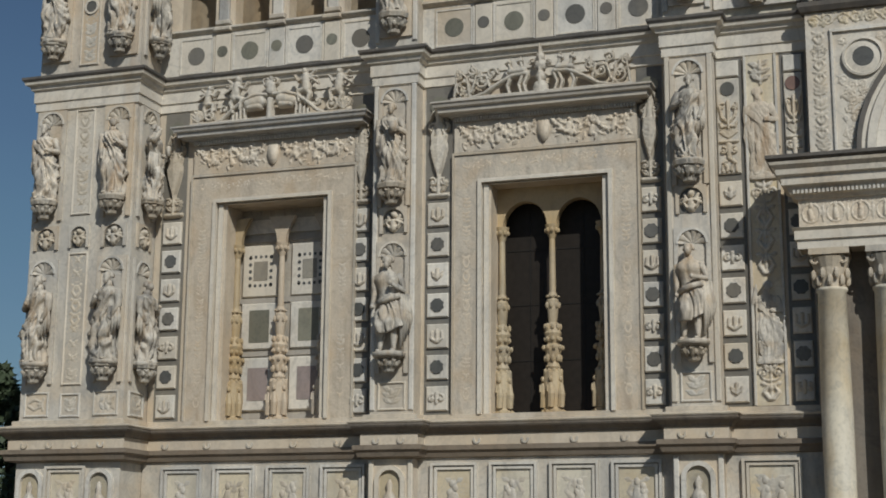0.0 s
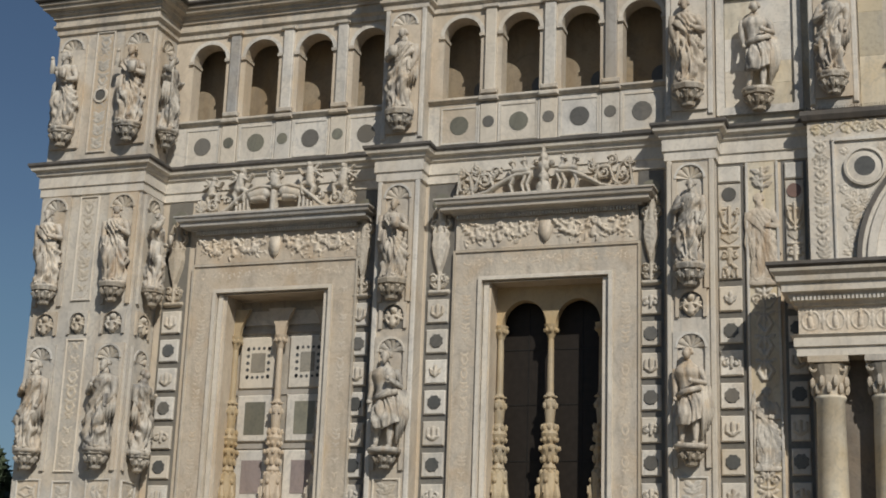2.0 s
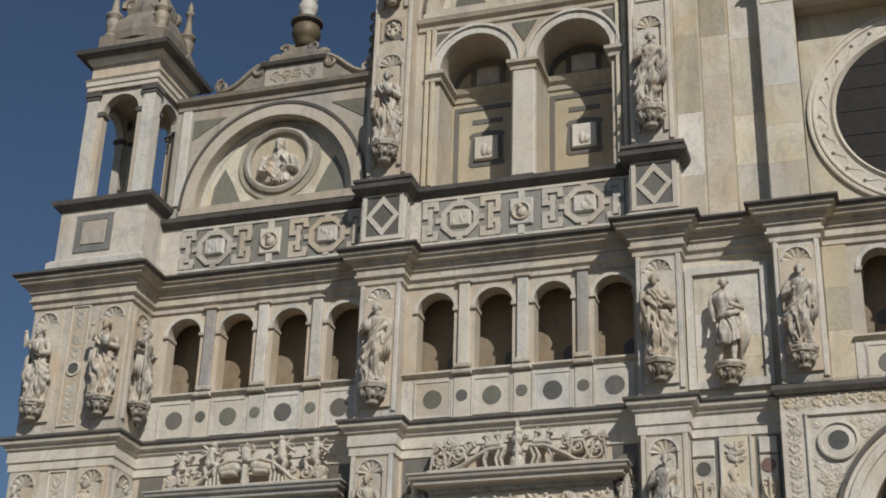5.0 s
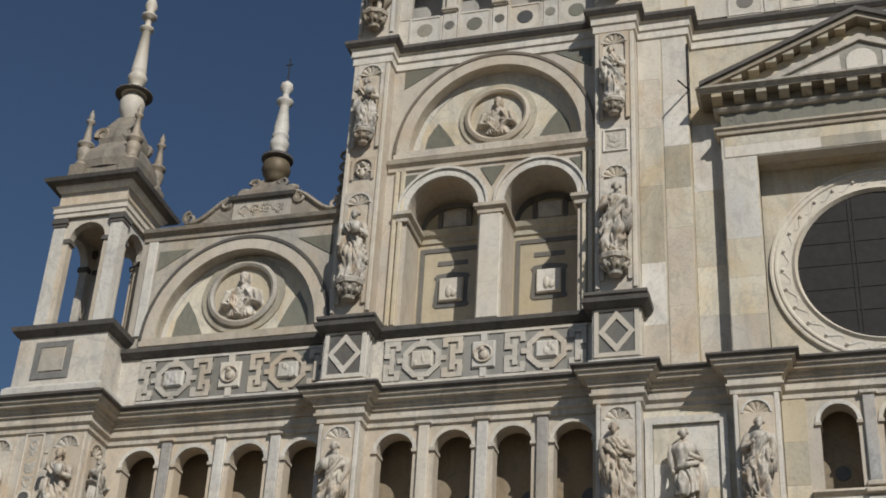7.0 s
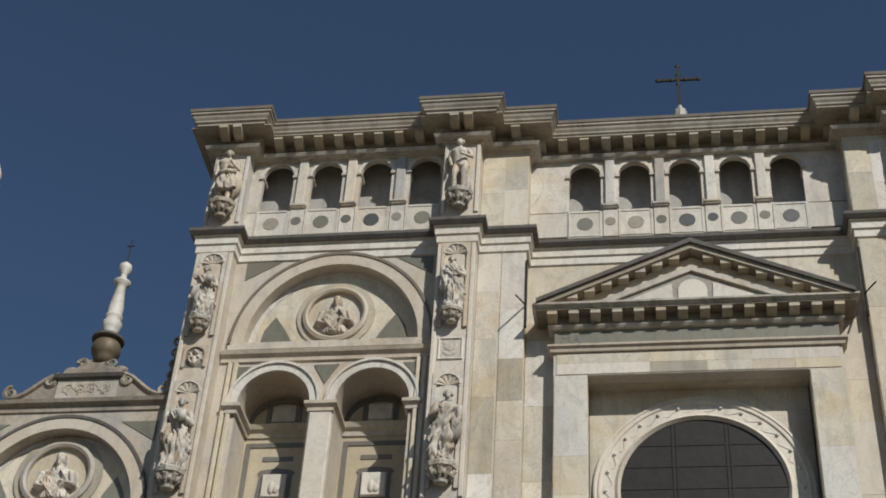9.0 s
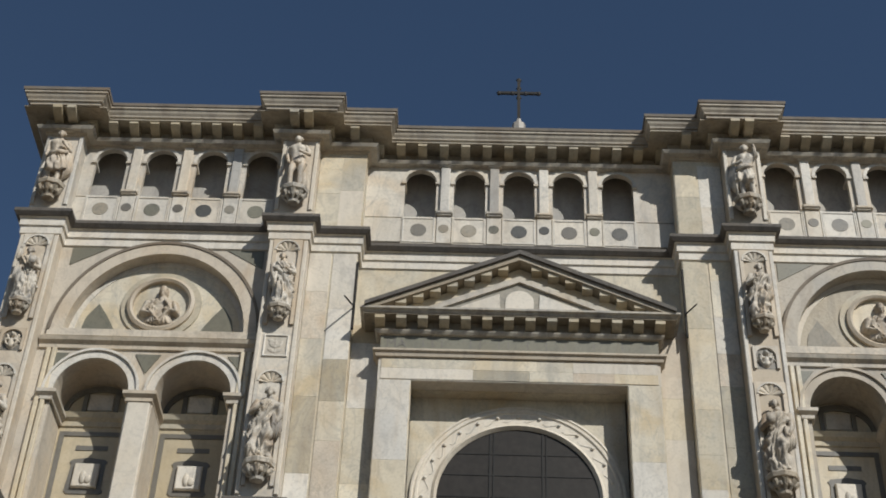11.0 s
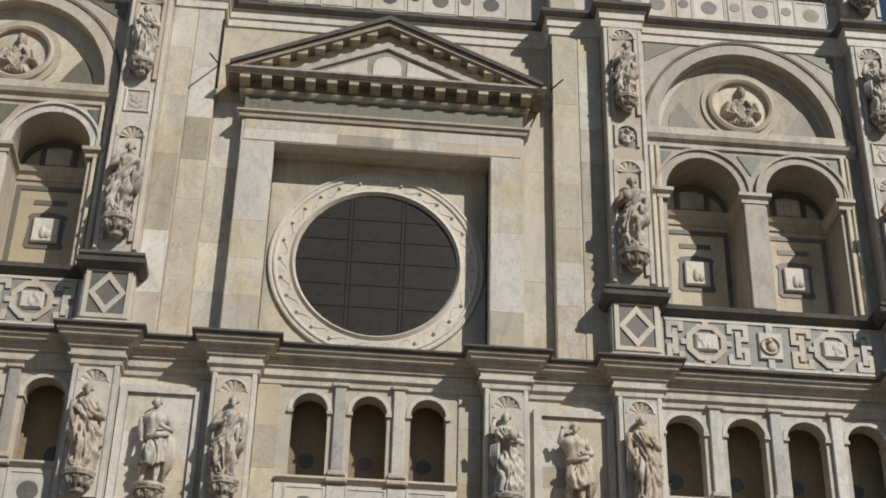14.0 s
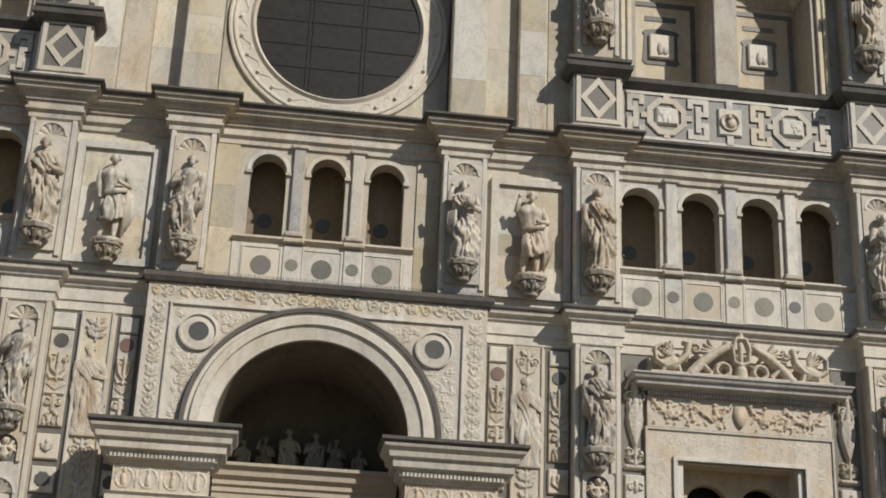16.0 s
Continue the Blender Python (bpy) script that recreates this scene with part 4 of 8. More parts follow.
def plaque_thing(x, y, z0, z1, w, seed, rz=0.0, arch=False):
    """A small relief on a pilaster: a winged child in an arched recess, or carved leaves in a frame."""
    what = "small marble relief of a winged child in an arched recess" if arch else "small framed marble relief panel on a pilaster"
    t = thing("relief_plaque", (x, y, z0), what, "relief", "relief plaques")
    t.rotation_euler = (0, 0, radians(rz))
    r = random.Random(seed)
    h = z1 - z0
    bm = bmesh.new()
    if arch:
        q = w * 0.78
        slab(bm, [(-w, 0), (-q, 0), (-q, 0.03)] + arc(0, h - q - 0.05, q, 180, 0, 16) + [(q, 0.03), (q, 0), (w, 0), (w, h), (-w, h)], -0.06, 0.0)
    else:
        for a in ((-w, -w + 0.05, 0, h), (w - 0.05, w, 0, h)):
            cbox(bm, a[0], a[1], -0.045, 0, a[2], a[3], 0.015)
        for a in ((-w + 0.05, w - 0.05, 0, 0.05), (-w + 0.05, w - 0.05, h - 0.05, h)):
            cbox(bm, a[0], a[1], -0.045, 0, a[2], a[3], 0.015)
    part("frame", bm, M_MARBLE if arch else M_WHITE, t)
    bm = bmesh.new()
    if arch:
        box(bm, -q, q, -0.006, 0, 0.0, h - 0.05)
    else:
        box(bm, -w + 0.05, w - 0.05, -0.008, 0, 0.05, h - 0.05)
    part("ground_panel", bm, M_SLATE if arch else M_MARBLE, t)
    bm = bmesh.new()
    if arch:
        R = Relief(-w, w, 0.01, h, 0.018)
        R.limb((0, h * 0.2), (0, h * 0.42), w * 0.3, w * 0.24, 0.1)
        R.limb((r.uniform(-0.02, 0.02), h * 0.68), (0, h * 0.72), w * 0.2, w * 0.2, 0.12)
        for s in (-1, 1):
            R.line([(s * w * 0.2, h * 0.46), (s * w * 0.5, h * 0.4), (s * w * 0.3, h * 0.2)], w * 0.12, w * 0.08, 0.1)
            for k in range(3):
                R.limb((s * w * 0.25, h * 0.5), (s * w * (0.66 - 0.1 * k), h * (0.36 + 0.16 * k)), w * 0.12, w * 0.08, 0.06)
        R.rough(seed, 0.4)
        R.sheet(bm, -0.006)
    else:
        carve(bm, -w + 0.07, w - 0.07, 0.07, h - 0.07, -0.009, r, 0.2, 0.009 if h > 1.5 else 0.014)
    part("relief", bm, M_CARVED, t, smooth=True)
    if h > 3.28:
        bm = bmesh.new()
        disc(bm, 0, h * 0.47, 0.15, -0.03, -0.006, 22)
        part("disc", bm, M_DARK, t, "dark round stone inlay")
        bm = bmesh.new()
        ring(bm, 0, h * 0.47, [(0.15, -0.006), (0.15, -0.05), (0.2, -0.05), (0.21, -0.006)], 22)
        part("disc_ring", bm, M_WHITE, t)
    return t


# statues on the pilasters
for n, c in enumerate(PIL):
    yf = -PD - 0.0
    statue_bay(c, yf, 6.25, 8.35 if n else 8.5, "on a lower pilaster bracket", 8.42 if n else 8.55, k=n, style="half")
    statue_bay(c, yf, 10.22, 12.14, "on an upper pilaster bracket", 12.26, k=n * 2 + 1, cs=1.15)
    plaque_thing(c, yf, 9.1, 9.72, 0.34, n, arch=True)
    plaque_thing(c, yf, 5.0, 5.65, 0.34, n + 10)
    statue_bay(c, yf, 14.38, 16.48, "on a gallery pilaster", 16.68, k=n * 3 + 2, cs=1.2, arched=False)
    yu = -UD
    statue_bay(c, yu, 25.75, 27.55, "high on an upper pilaster", 27.85, k=n + 4)
    plaque_thing(c, yu, 24.3, 25.0, 0.33, n + 20, arch=n % 2 == 0)
    statue_bay(c, yu, 20.98, 23.15, "on an upper pilaster bracket", 23.5, k=n * 5 + 1, cs=1.3)
    statue_bay(c, yu, 29.92, 31.93, "on the top storey pilaster", None, style="half" if n in (0, 2) else "nude", k=n, cs=1.3)
for n, c in enumerate(EPIL):
    statue_bay(c, -PD, 14.36, 16.38, "beside the portal bay", 16.62, k=n * 4 + 3, cs=1.1, arched=False)
# tower
for x, kk in ((-9.13, 3), (-7.22, 6)):
    statue_bay(x, TY, 6.25, 8.4, "on the corner tower", 8.5, k=kk, cs=1.1)
    statue_bay(x, TY, 10.3, 12.25, "on the corner tower", 12.3, k=kk + 2, cs=1.1)
    statue_bay(x, TY, 14.42, 16.5, "on the corner tower gallery storey", 16.65, k=kk + 1, cs=1.1, arched=False)
    plaque_thing(x, TY, 9.1, 9.7, 0.34, kk + 30, arch=True)
    plaque_thing(x, TY, 5.0, 5.6, 0.34, kk + 50)
for z0, z1, zt, kk in ((6.25, 8.25, 8.45, 8), (10.3, 12.2, 12.3, 4), (14.42, 16.45, 16.6, 0)):
    statue_bay(TX1, -0.55, z0, z1, "on the flank of the corner tower", zt, 90, k=kk, cs=1.05)
plaque_thing(TX1, -0.55, 9.1, 9.7, 0.34, 77, 90, True)
plaque_thing(TX1, -0.55, 5.0, 5.6, 0.34, 78, 90)
for n, (z0, z1) in enumerate(((4.98, 5.55), (5.75, 9.0), (9.12, 9.7), (9.95, 12.65), (13.8, 17.1))):
    plaque_thing(-8.2, TY, z0, z1, 0.28, 60 + n, arch=n in (2,))

# standing figures in the framed panels beside the portal
def niche_panel(cx, side):
    t = thing("framed_niche_panel", (cx, 0, 13.8), "framed cream marble panel behind a statue", "")
    t.parent = bpy.data.objects["wall_niche_bays"]
    bm = bmesh.new()
    outer = [(-0.96, 0.02), (0.96, 0.02), (0.96, 3.05), (-0.96, 3.05)]
    inner = [(-0.78, 0.2), (0.78, 0.2), (0.78, 2.87), (-0.78, 2.87)]
    band(bm, outer, inner, -0.12, 0.0, True)
    part("frame", bm, M_WHITE, t)
    bm = bmesh.new()
    for z in (2.52, 2.6):
        for s in (-1, 1):
            box(bm, s * 0.62 - 0.16, s * 0.62 + 0.16, -0.03, 0, z, z + 0.03)
    part("incised_line", bm, M_DARK, t)
    statue_bay(cx, -0.05, 14.28, 16.42, "in a framed panel beside the portal", None, style="half", k=side * 2 + 1, cs=1.15)


niche_panel(8.24, 0)
niche_panel(mir(8.24), 1)


# ---------------- strips of inlaid plaques ----------------
def plaque_strip(cx, w, z0, y=0.0, n=7, pitch=0.715, seed=0, upper="shield"):
    """A dark upright strip with square marble plaques, alternately carved and inlaid with a disc."""
    t = thing("inlaid_strip", (cx, y, z0), "upright dark stone strip with square marble plaques and discs", "inlaid strip", "inlaid strips")
    r = random.Random(seed)
    H = 7.75
    bm = bmesh.new()
    box(bm, -w, w, -0.02, 0.0, 0, H)
    part("backing", bm, M_SLATE, t, "dark grey polished stone backing")
    s = w - 0.07
    for k in range(n):
        zc = 0.36 + k * pitch
        bm = bmesh.new()
        cbox(bm, -s, s, -0.09, -0.02, zc - 0.28, zc + 0.28, 0.025)
        p = part("plaque", bm, M_WHITE, t, "square white marble plaque")
        if k % 2:
            bm = bmesh.new()
            disc(bm, 0, zc, 0.152, -0.115, -0.088, 22)
            part("disc", bm, r.choice((M_DARK, M_DARK, M_SLATE)), p, "dark round stone inlay")
            bm = bmesh.new()
            slab(bm, [((0.176 if a % 2 else 0.148) * math.cos(radians(22.5 * a)), zc + (0.176 if a % 2 else 0.148) * math.sin(radians(22.5 * a))) for a in range(16)], -0.1, -0.088)
            part("star_inlay", bm, M_DARK, p)
        else:
            bm = bmesh.new()
            R = Relief(-s * 0.8, s * 0.8, zc - 0.2, zc + 0.2, 0.018)
            kind = r.randrange(3)
            for sg in (-1, 1):
                if kind == 0:
                    R.curl(sg * 0.1, zc, 0.09, 1.0, -sg, 90, 0.03, 0.05)
                elif kind == 1:
                    R.line([(sg * 0.02, zc - 0.13), (sg * 0.13, zc - 0.06), (sg * 0.12, zc + 0.1)], 0.045, 0.03, 0.05)
                else:
                    R.leaf(0, zc - 0.12, math.pi / 2 - sg * 0.6, 0.24, 0.05, 0.05)
            R.limb((0, zc - 0.1), (0, zc + 0.12), 0.035, 0.045, 0.06)
            R.rough(r.randrange(999), 0.3)
            R.sheet(bm, -0.09)
            part("relief", bm, M_CARVED, p, smooth=True)
    zs = 0.36 + (n - 0.5) * pitch + 0.03
    bm = bmesh.new()
    if upper == "shield":
        R = Relief(-w * 1.08, w * 1.08, zs, zs + 2.45, 0.02)
        R.limb((-s * 0.8, zs + 0.07), (s * 0.8, zs + 0.07), 0.06, 0.06, 0.1)
        R.shield(0, zs + 0.42, zs + 1.5, s * 0.85, 0.15)
        for sg in (-1, 1):
            R.curl(sg * s * 0.55, zs + 0.4, 0.1, 1.1, sg, 120, 0.035, 0.08)
            R.curl(sg * s * 0.5, zs + 1.7, 0.12, 1.1, -sg, 60, 0.04, 0.12)
            R.leaf(0, zs + 0.14, math.pi / 2 - sg * 0.9, 0.28, 0.05, 0.08)
            R.line([(sg * s * 0.6, zs + 1.5), (sg * s * 0.35, zs + 1.72), (sg * 0.03, zs + 1.8)], 0.05, 0.05, 0.12)
            R.line([(sg * 0.03, zs + 2.0), (sg * s * 0.5, zs + 2.1), (sg * s * 0.8, zs + 1.9)], 0.045, 0.03, 0.1)
        R.line([(0, zs + 0.1), (0, zs + 0.6)], 0.05, 0.05, 0.1)
        R.line([(0, zs + 1.45), (0.02, zs + 1.8), (0, zs + 2.05)], 0.1, 0.08, 0.14)
        R.limb((0, zs + 2.16), (0.02, zs + 2.22), 0.1, 0.06, 0.15)
        R.rough(seed, 0.35)
        R.sheet(bm, -0.02)
    else:
        sl = bmesh.new()
        cbox(sl, -s, s, -0.08, -0.02, zs + 0.06, zs + 2.24, 0.02)
        part("relief_slab", sl, M_CARVED, t, "pale marble slab carved with a trophy")
        R = Relief(-s + 0.02, s - 0.02, zs + 0.08, zs + 1.78, 0.018)
        R.limb((-s * 0.75, zs + 0.78), (s * 0.75, zs + 0.78), 0.035, 0.035, 0.06)
        for sg in (-1, 1):
            R.curl(sg * s * 0.5, zs + 0.58, 0.09, 1.0, sg, 90, 0.035, 0.06)
            R.limb((sg * s * 0.32, zs + 0.34), (sg * s * 0.5, zs + 0.3), 0.05, 0.04, 0.06)
            R.leaf(sg * 0.02, zs + 0.14, math.pi / 2 - sg * 0.5, 0.2, 0.03, 0.05)
            R.line([(sg * 0.03, zs + 1.24), (sg * s * 0.55, zs + 1.34), (sg * s * 0.72, zs + 1.6)], 0.04, 0.03, 0.06)
            R.curl(sg * s * 0.55, zs + 1.58, 0.09, 0.9, -sg, 60, 0.03, 0.06)
            R.line([(sg * 0.02, zs + 1.14), (sg * s * 0.6, zs + 1.12), (sg * s * 0.75, zs + 1.22)], 0.035, 0.025, 0.05)
        R.limb((0, zs + 0.4), (0, zs + 0.7), 0.05, 0.07, 0.07)
        R.line([(0, zs + 1.08), (0, zs + 1.7)], 0.03, 0.04, 0.07)
        for k in range(4):
            R.limb((-s * 0.6 + 0.4 * s * k, zs + 0.12), (-s * 0.6 + 0.4 * s * k, zs + 0.24), 0.03, 0.02, 0.05)
        R.shield(0, zs + 0.84, zs + 1.06, s * 0.9, 0.035)
        R.rough(seed, 0.35)
        R.sheet(bm, -0.08)
        top = bmesh.new()
        cbox(top, -s, s, -0.09, -0.02, zs + 2.28, min(H - 0.06, zs + 2.72), 0.025)
        part("plaque", top, M_WHITE, t, "square white marble plaque")
    part("trophy_relief", bm, M_CARVED, t, "carved marble trophy relief")
    if upper != "shield":
        bm = bmesh.new()
        disc(bm, 0, zs + 2.0, 0.16, -0.1, -0.078, 20)
        part("disc", bm, M_RED if seed % 2 else M_DARK, t, "dark round stone inlay")
    else:
        bm = bmesh.new()
        disc(bm, 0, H - 0.45, 0.22, -0.05, -0.02, 20)
        part("disc", bm, M_GREEN, t, "green-grey round stone inlay")
    return t


STR = [(-6.22, 0.33), (-1.2, 0.29), (0.75, 0.33), (5.76, 0.29)]
for n, (c, w) in enumerate(STR):
    plaque_strip(c, w, 4.92, seed=n)
for n, c in enumerate((5.76, 0.75)):
    plaque_strip(mir(c), 0.31, 4.92, seed=n + 8)
for n, c in enumerate((7.52, 8.94)):
    plaque_strip(c, 0.32 if n == 0 else 0.27, 4.92, seed=n + 20, upper="trophy")
    plaque_strip(mir(c), 0.3 if n == 0 else 0.27, 4.92, seed=n + 30, upper="trophy")
for n, c in enumerate((8.24, mir(8.24))):
    t = thing("figure_relief_strip", (c, 0, 4.92), "tall carved marble strip with figures in low relief", "relief", "figure reliefs")
    bm = bmesh.new()
    box(bm, -0.36, 0.36, -0.06, 0, 0, 7.75)
    part("backing", bm, M_CREAM, t, "yellowed marble backing")
    bm = bmesh.new()
    for s in (-1, 1):
        cbox(bm, s * 0.33 - 0.03, s * 0.33 + 0.03, -0.1, -0.06, 0.0, 7.75, 0.01)
    part("border", bm, M_WHITE, t)
    rr = random.Random(n)
    for z0, h in ((0.95, 1.7), (5.0, 2.0)):
        ob = share("figure_relief", ROBED[(n * 3 + int(z0)) % 9], t, (0, -0.08, z0), 0.0, (h * 0.95, h * 0.24, h))
    for z0, z1 in ((0.1, 0.9), (2.8, 4.9), (7.05, 7.65)):
        bm = bmesh.new()
        carve(bm, -0.28, 0.28, z0, z1, -0.065, rr, 0.25, 0.03)
        part("foliage_relief", bm, M_CARVED, t, smooth=True)


# ---------------- discs, piers and archivolts of the galleries ----------------
def gallery_trim(cs, x0, x1, y, zp, spring, crown, r, big, small, zsill, ztop, seed):
    rr = random.Random(seed)
    cols = [M_SLATE, M_DARK, M_GREEN, M_SLATE, M_GREEN if zp < 20 else M_TAUPE]
    mids = [(a + b) / 2 for a, b in zip(cs, cs[1:])]
    for c in cs:
        t = thing("parapet_panel", (c, y - 0.05, zp), "white marble parapet panel inlaid with a dark disc", "")
        t.parent = bpy.data.objects["wall_top_parapet" if zp > 20 else "wall_gallery_parapet"]
        bm = bmesh.new()
        w, h = 0.5, big * 2.2
        cbox(bm, -w, w, -0.014, 0.0, -h, h, 0.006)
        part("slab", bm, rr.choice((M_WHITE, M_MARBLE, M_WHITE, M_WHITE)), t)
        bm = bmesh.new()
        band(bm, [(-0.46, -h + 0.05), (0.46, -h + 0.05), (0.46, h - 0.05), (-0.46, h - 0.05)], [(-0.42, -h + 0.09), (0.42, -h + 0.09), (0.42, h - 0.09), (-0.42, h - 0.09)], -0.034, -0.012, True)
        part("frame", bm, M_WHITE, t)
        bm = bmesh.new()
        disc(bm, 0, 0, big, -0.024, -0.005, 26)
        part("disc", bm, rr.choice(cols), t, "dark round stone inlay")
        t = thing("arch_moulding", (c, y, spring), "moulded round arch of the gallery opening", "arch", "gallery arches")
        bm = bmesh.new()
        band(bm, arc(0, 0, r + 0.1, 180, 0, 14, crown - spring + 0.1), arc(0, 0, r, 180, 0, 14, crown - spring), -0.035, 0.0)
        part("archivolt", bm, M_WHITE, t)
        for s in (-1, 1):
            bm = bmesh.new()
            box(bm, s * (r + 0.04) - 0.07, s * (r + 0.04) + 0.07, -0.06, 0.43, -0.08, 0.0)
            part("impost", bm, M_MOULD, t)
    for m in mids:
        t = thing("gallery_pier", (m, y, zsill), "slender grey marble pier between gallery openings", "pier", "gallery piers")
        H = ztop - zsill
        bm = bmesh.new()
        cbox(bm, -0.14, 0.14, -0.1, 0.0, 0.0, H, 0.02)
        part("shaft", bm, rr.choice((M_WHITE, M_GREYM, M_WHITE)), t)
        bm = bmesh.new()
        cbox(bm, -0.21, 0.21, -0.16, 0, 0.0, 0.12, 0.02)
        part("base", bm, M_MOULD, t)
        bm = bmesh.new()
        cbox(bm, -0.2, 0.2, -0.15, 0, H - 0.1, H, 0.02)
        part("capital", bm, M_MOULD, t)
        d = thing("parapet_pier", (m, y - 0.05, zp), "narrow parapet pier with a small disc", "pier", "parapet piers")
        bm = bmesh.new()
        h = big * 2.2
        cbox(bm, -0.21, 0.21, -0.05, 0, -h, h, 0.015)
        part("block", bm, M_WHITE, d)
        bm = bmesh.new()
        for s in (-1, 1):
            cbox(bm, s * 0.25 - 0.025, s * 0.25 + 0.025, -0.035, 0.0, -h, h, 0.01)
        part("fillet", bm, M_WHITE, d)
        bm = bmesh.new()
        cbox(bm, -0.25, 0.25, -0.15, 0.0, h + 0.04, h + 0.16, 0.03)
        part("sill_break", bm, M_MOULD, d)
        bm = bmesh.new()
        disc(bm, 0, 0.04, small, -0.06, -0.045, 20)
        part("disc", bm, rr.choice(cols), d, "small dark round stone inlay")


for n, cs in enumerate((G1, G2, GC, G3)):
    gallery_trim(cs, 0, 0, 0.0, 14.12, 16.5, 16.94, 0.42 if n == 2 else 0.47, 0.235, 0.145, 14.86, 17.2, n)
for n, (a, b, cs, y) in enumerate(TOP):
    gallery_trim(cs, a, b, y, 29.62, 31.5, 31.98, 0.46, 0.23, 0.15, 30.12, 32.14, n + 9)
# round openings in the back wall of the passage
for n, c in enumerate(G1 + G2 + GC + G3):
    off, zr, rd = (0.3, 15.35, 0.26) if c < 8 else ((-0.02, 15.6, 0.18) if c < 16 else (-0.06, 15.6, 0.18))
    t = thing("passage_roundel", (c + off, 0.9, zr), "dark round stone in the gallery back wall", "roundel", "passage roundels")
    bm = bmesh.new()
    disc(bm, 0, 0, rd, -0.03, 0.0, 22)
    part("disc", bm, M_DARK, t)

# ---------------- window surrounds ----------------
CANDEL = [(0.24, 0.0), (0.24, 0.12), (0.2, 0.16), (0.24, 0.5), (0.22, 0.95), (0.14, 1.02), (0.17, 1.08), (0.12, 1.2), (0.19, 1.45), (0.2, 1.55), (0.12, 1.62), (0.15, 1.7), (0.2, 1.85), (0.16, 1.95), (0.1, 2.1), (0.13, 2.4), (0.14, 2.6), (0.1, 2.66), (0.12, 2.72), (0.08, 2.8), (0.07, 3.95), (0.065, 4.05), (0.12, 4.2), (0.16, 4.34), (0.17, 4.38)]


def small_figure(R, x, z, h, s, lean):
    """A winged child: legs, body, head, arms and a wing, h tall."""
    hip, neck = (x, z + 0.36 * h), (x + lean * h, z + 0.74 * h)
    R.limb(hip, neck, 0.15 * h, 0.12 * h, 0.13)
    R.limb((neck[0] + 0.02 * s, neck[1] + 0.15 * h), (neck[0] + 0.02 * s, neck[1] + 0.17 * h), 0.095 * h, 0.09 * h, 0.13)
    R.line([hip, (x + s * 0.24 * h, z + 0.3 * h), (x + s * 0.2 * h, z)], 0.1 * h, 0.055 * h, 0.12)
    R.line([hip, (x - s * 0.12 * h, z + 0.2 * h), (x - s * 0.02 * h, z - 0.08 * h)], 0.1 * h, 0.055 * h, 0.1)
    R.line([(neck[0], neck[1] - 0.04 * h), (neck[0] + s * 0.22 * h, neck[1] - 0.14 * h), (neck[0] + s * 0.34 * h, neck[1] + 0.04 * h)], 0.06 * h, 0.04 * h, 0.11)
    for k in range(3):
        R.limb((neck[0] - s * 0.1 * h, neck[1] - 0.02 * h), (neck[0] - s * (0.3 + 0.05 * k) * h, neck[1] + (0.16 - 0.2 * k) * h), 0.06 * h, 0.035 * h, 0.07)


def crest_children(bm, y, Z):
    """Two sea beasts back to back under an arched ridge, winged children beside them."""
    R = Relief(-2.15, 2.15, Z, Z + 1.4, 0.02)
    for s in (-1, 1):
        R.line([(s * 0.1, Z + 0.64), (s * 0.42, Z + 0.66), (s * 0.72, Z + 0.56), (s * 1.02, Z + 0.34), (s * 1.3, Z + 0.1), (s * 1.5, Z + 0.04)], 0.065, 0.05, 0.12)
        R.limb((s * 0.28, Z + 0.5), (s * 0.6, Z + 0.44), 0.16, 0.13, 0.14)
        R.limb((s * 0.3, Z + 0.36), (s * 0.56, Z + 0.34), 0.1, 0.08, 0.15)
        for k in range(4):
            R.limb((s * (0.68 + 0.11 * k), Z), (s * (0.7 + 0.1 * k), Z + 0.36 - 0.06 * k), 0.035, 0.045, 0.08)
        R.curl(s * 1.62, Z + 0.24, 0.17, 1.4, -s, 60, 0.05, 0.1)
        R.curl(s * 1.24, Z + 0.36, 0.1, 1.1, s, 200, 0.035, 0.08)
        R.limb((s * 1.98, Z + 0.02), (s * 1.98, Z + 0.3), 0.17, 0.13, 0.07)
        for k in range(5):
            R.leaf(s * 1.95, Z + 0.08, math.pi / 2 + s * (0.7 - 0.35 * k), 0.34, 0.06, 0.1)
        R.curl(s * 0.1, Z + 0.98, 0.11, 1.2, s, 250, 0.035, 0.1)
    R.limb((0, Z), (0, Z + 0.5), 0.1, 0.08, 0.16)
    R.limb((0, Z + 0.72), (0, Z + 0.86), 0.13, 0.15, 0.15)
    R.limb((0, Z + 1.04), (0, Z + 1.1), 0.06, 0.03, 0.1)
    small_figure(R, -0.98, Z + 0.34, 0.86, 1, 0.08)
    small_figure(R, 0.94, Z + 0.4, 0.84, -1, -0.02)
    small_figure(R, -1.72, Z + 0.3, 0.72, 1, 0.06)
    small_figure(R, 1.78, Z + 0.32, 0.82, -1, 0.06)
    R.rough(1, 0.25)
    R.pierced(bm, y)


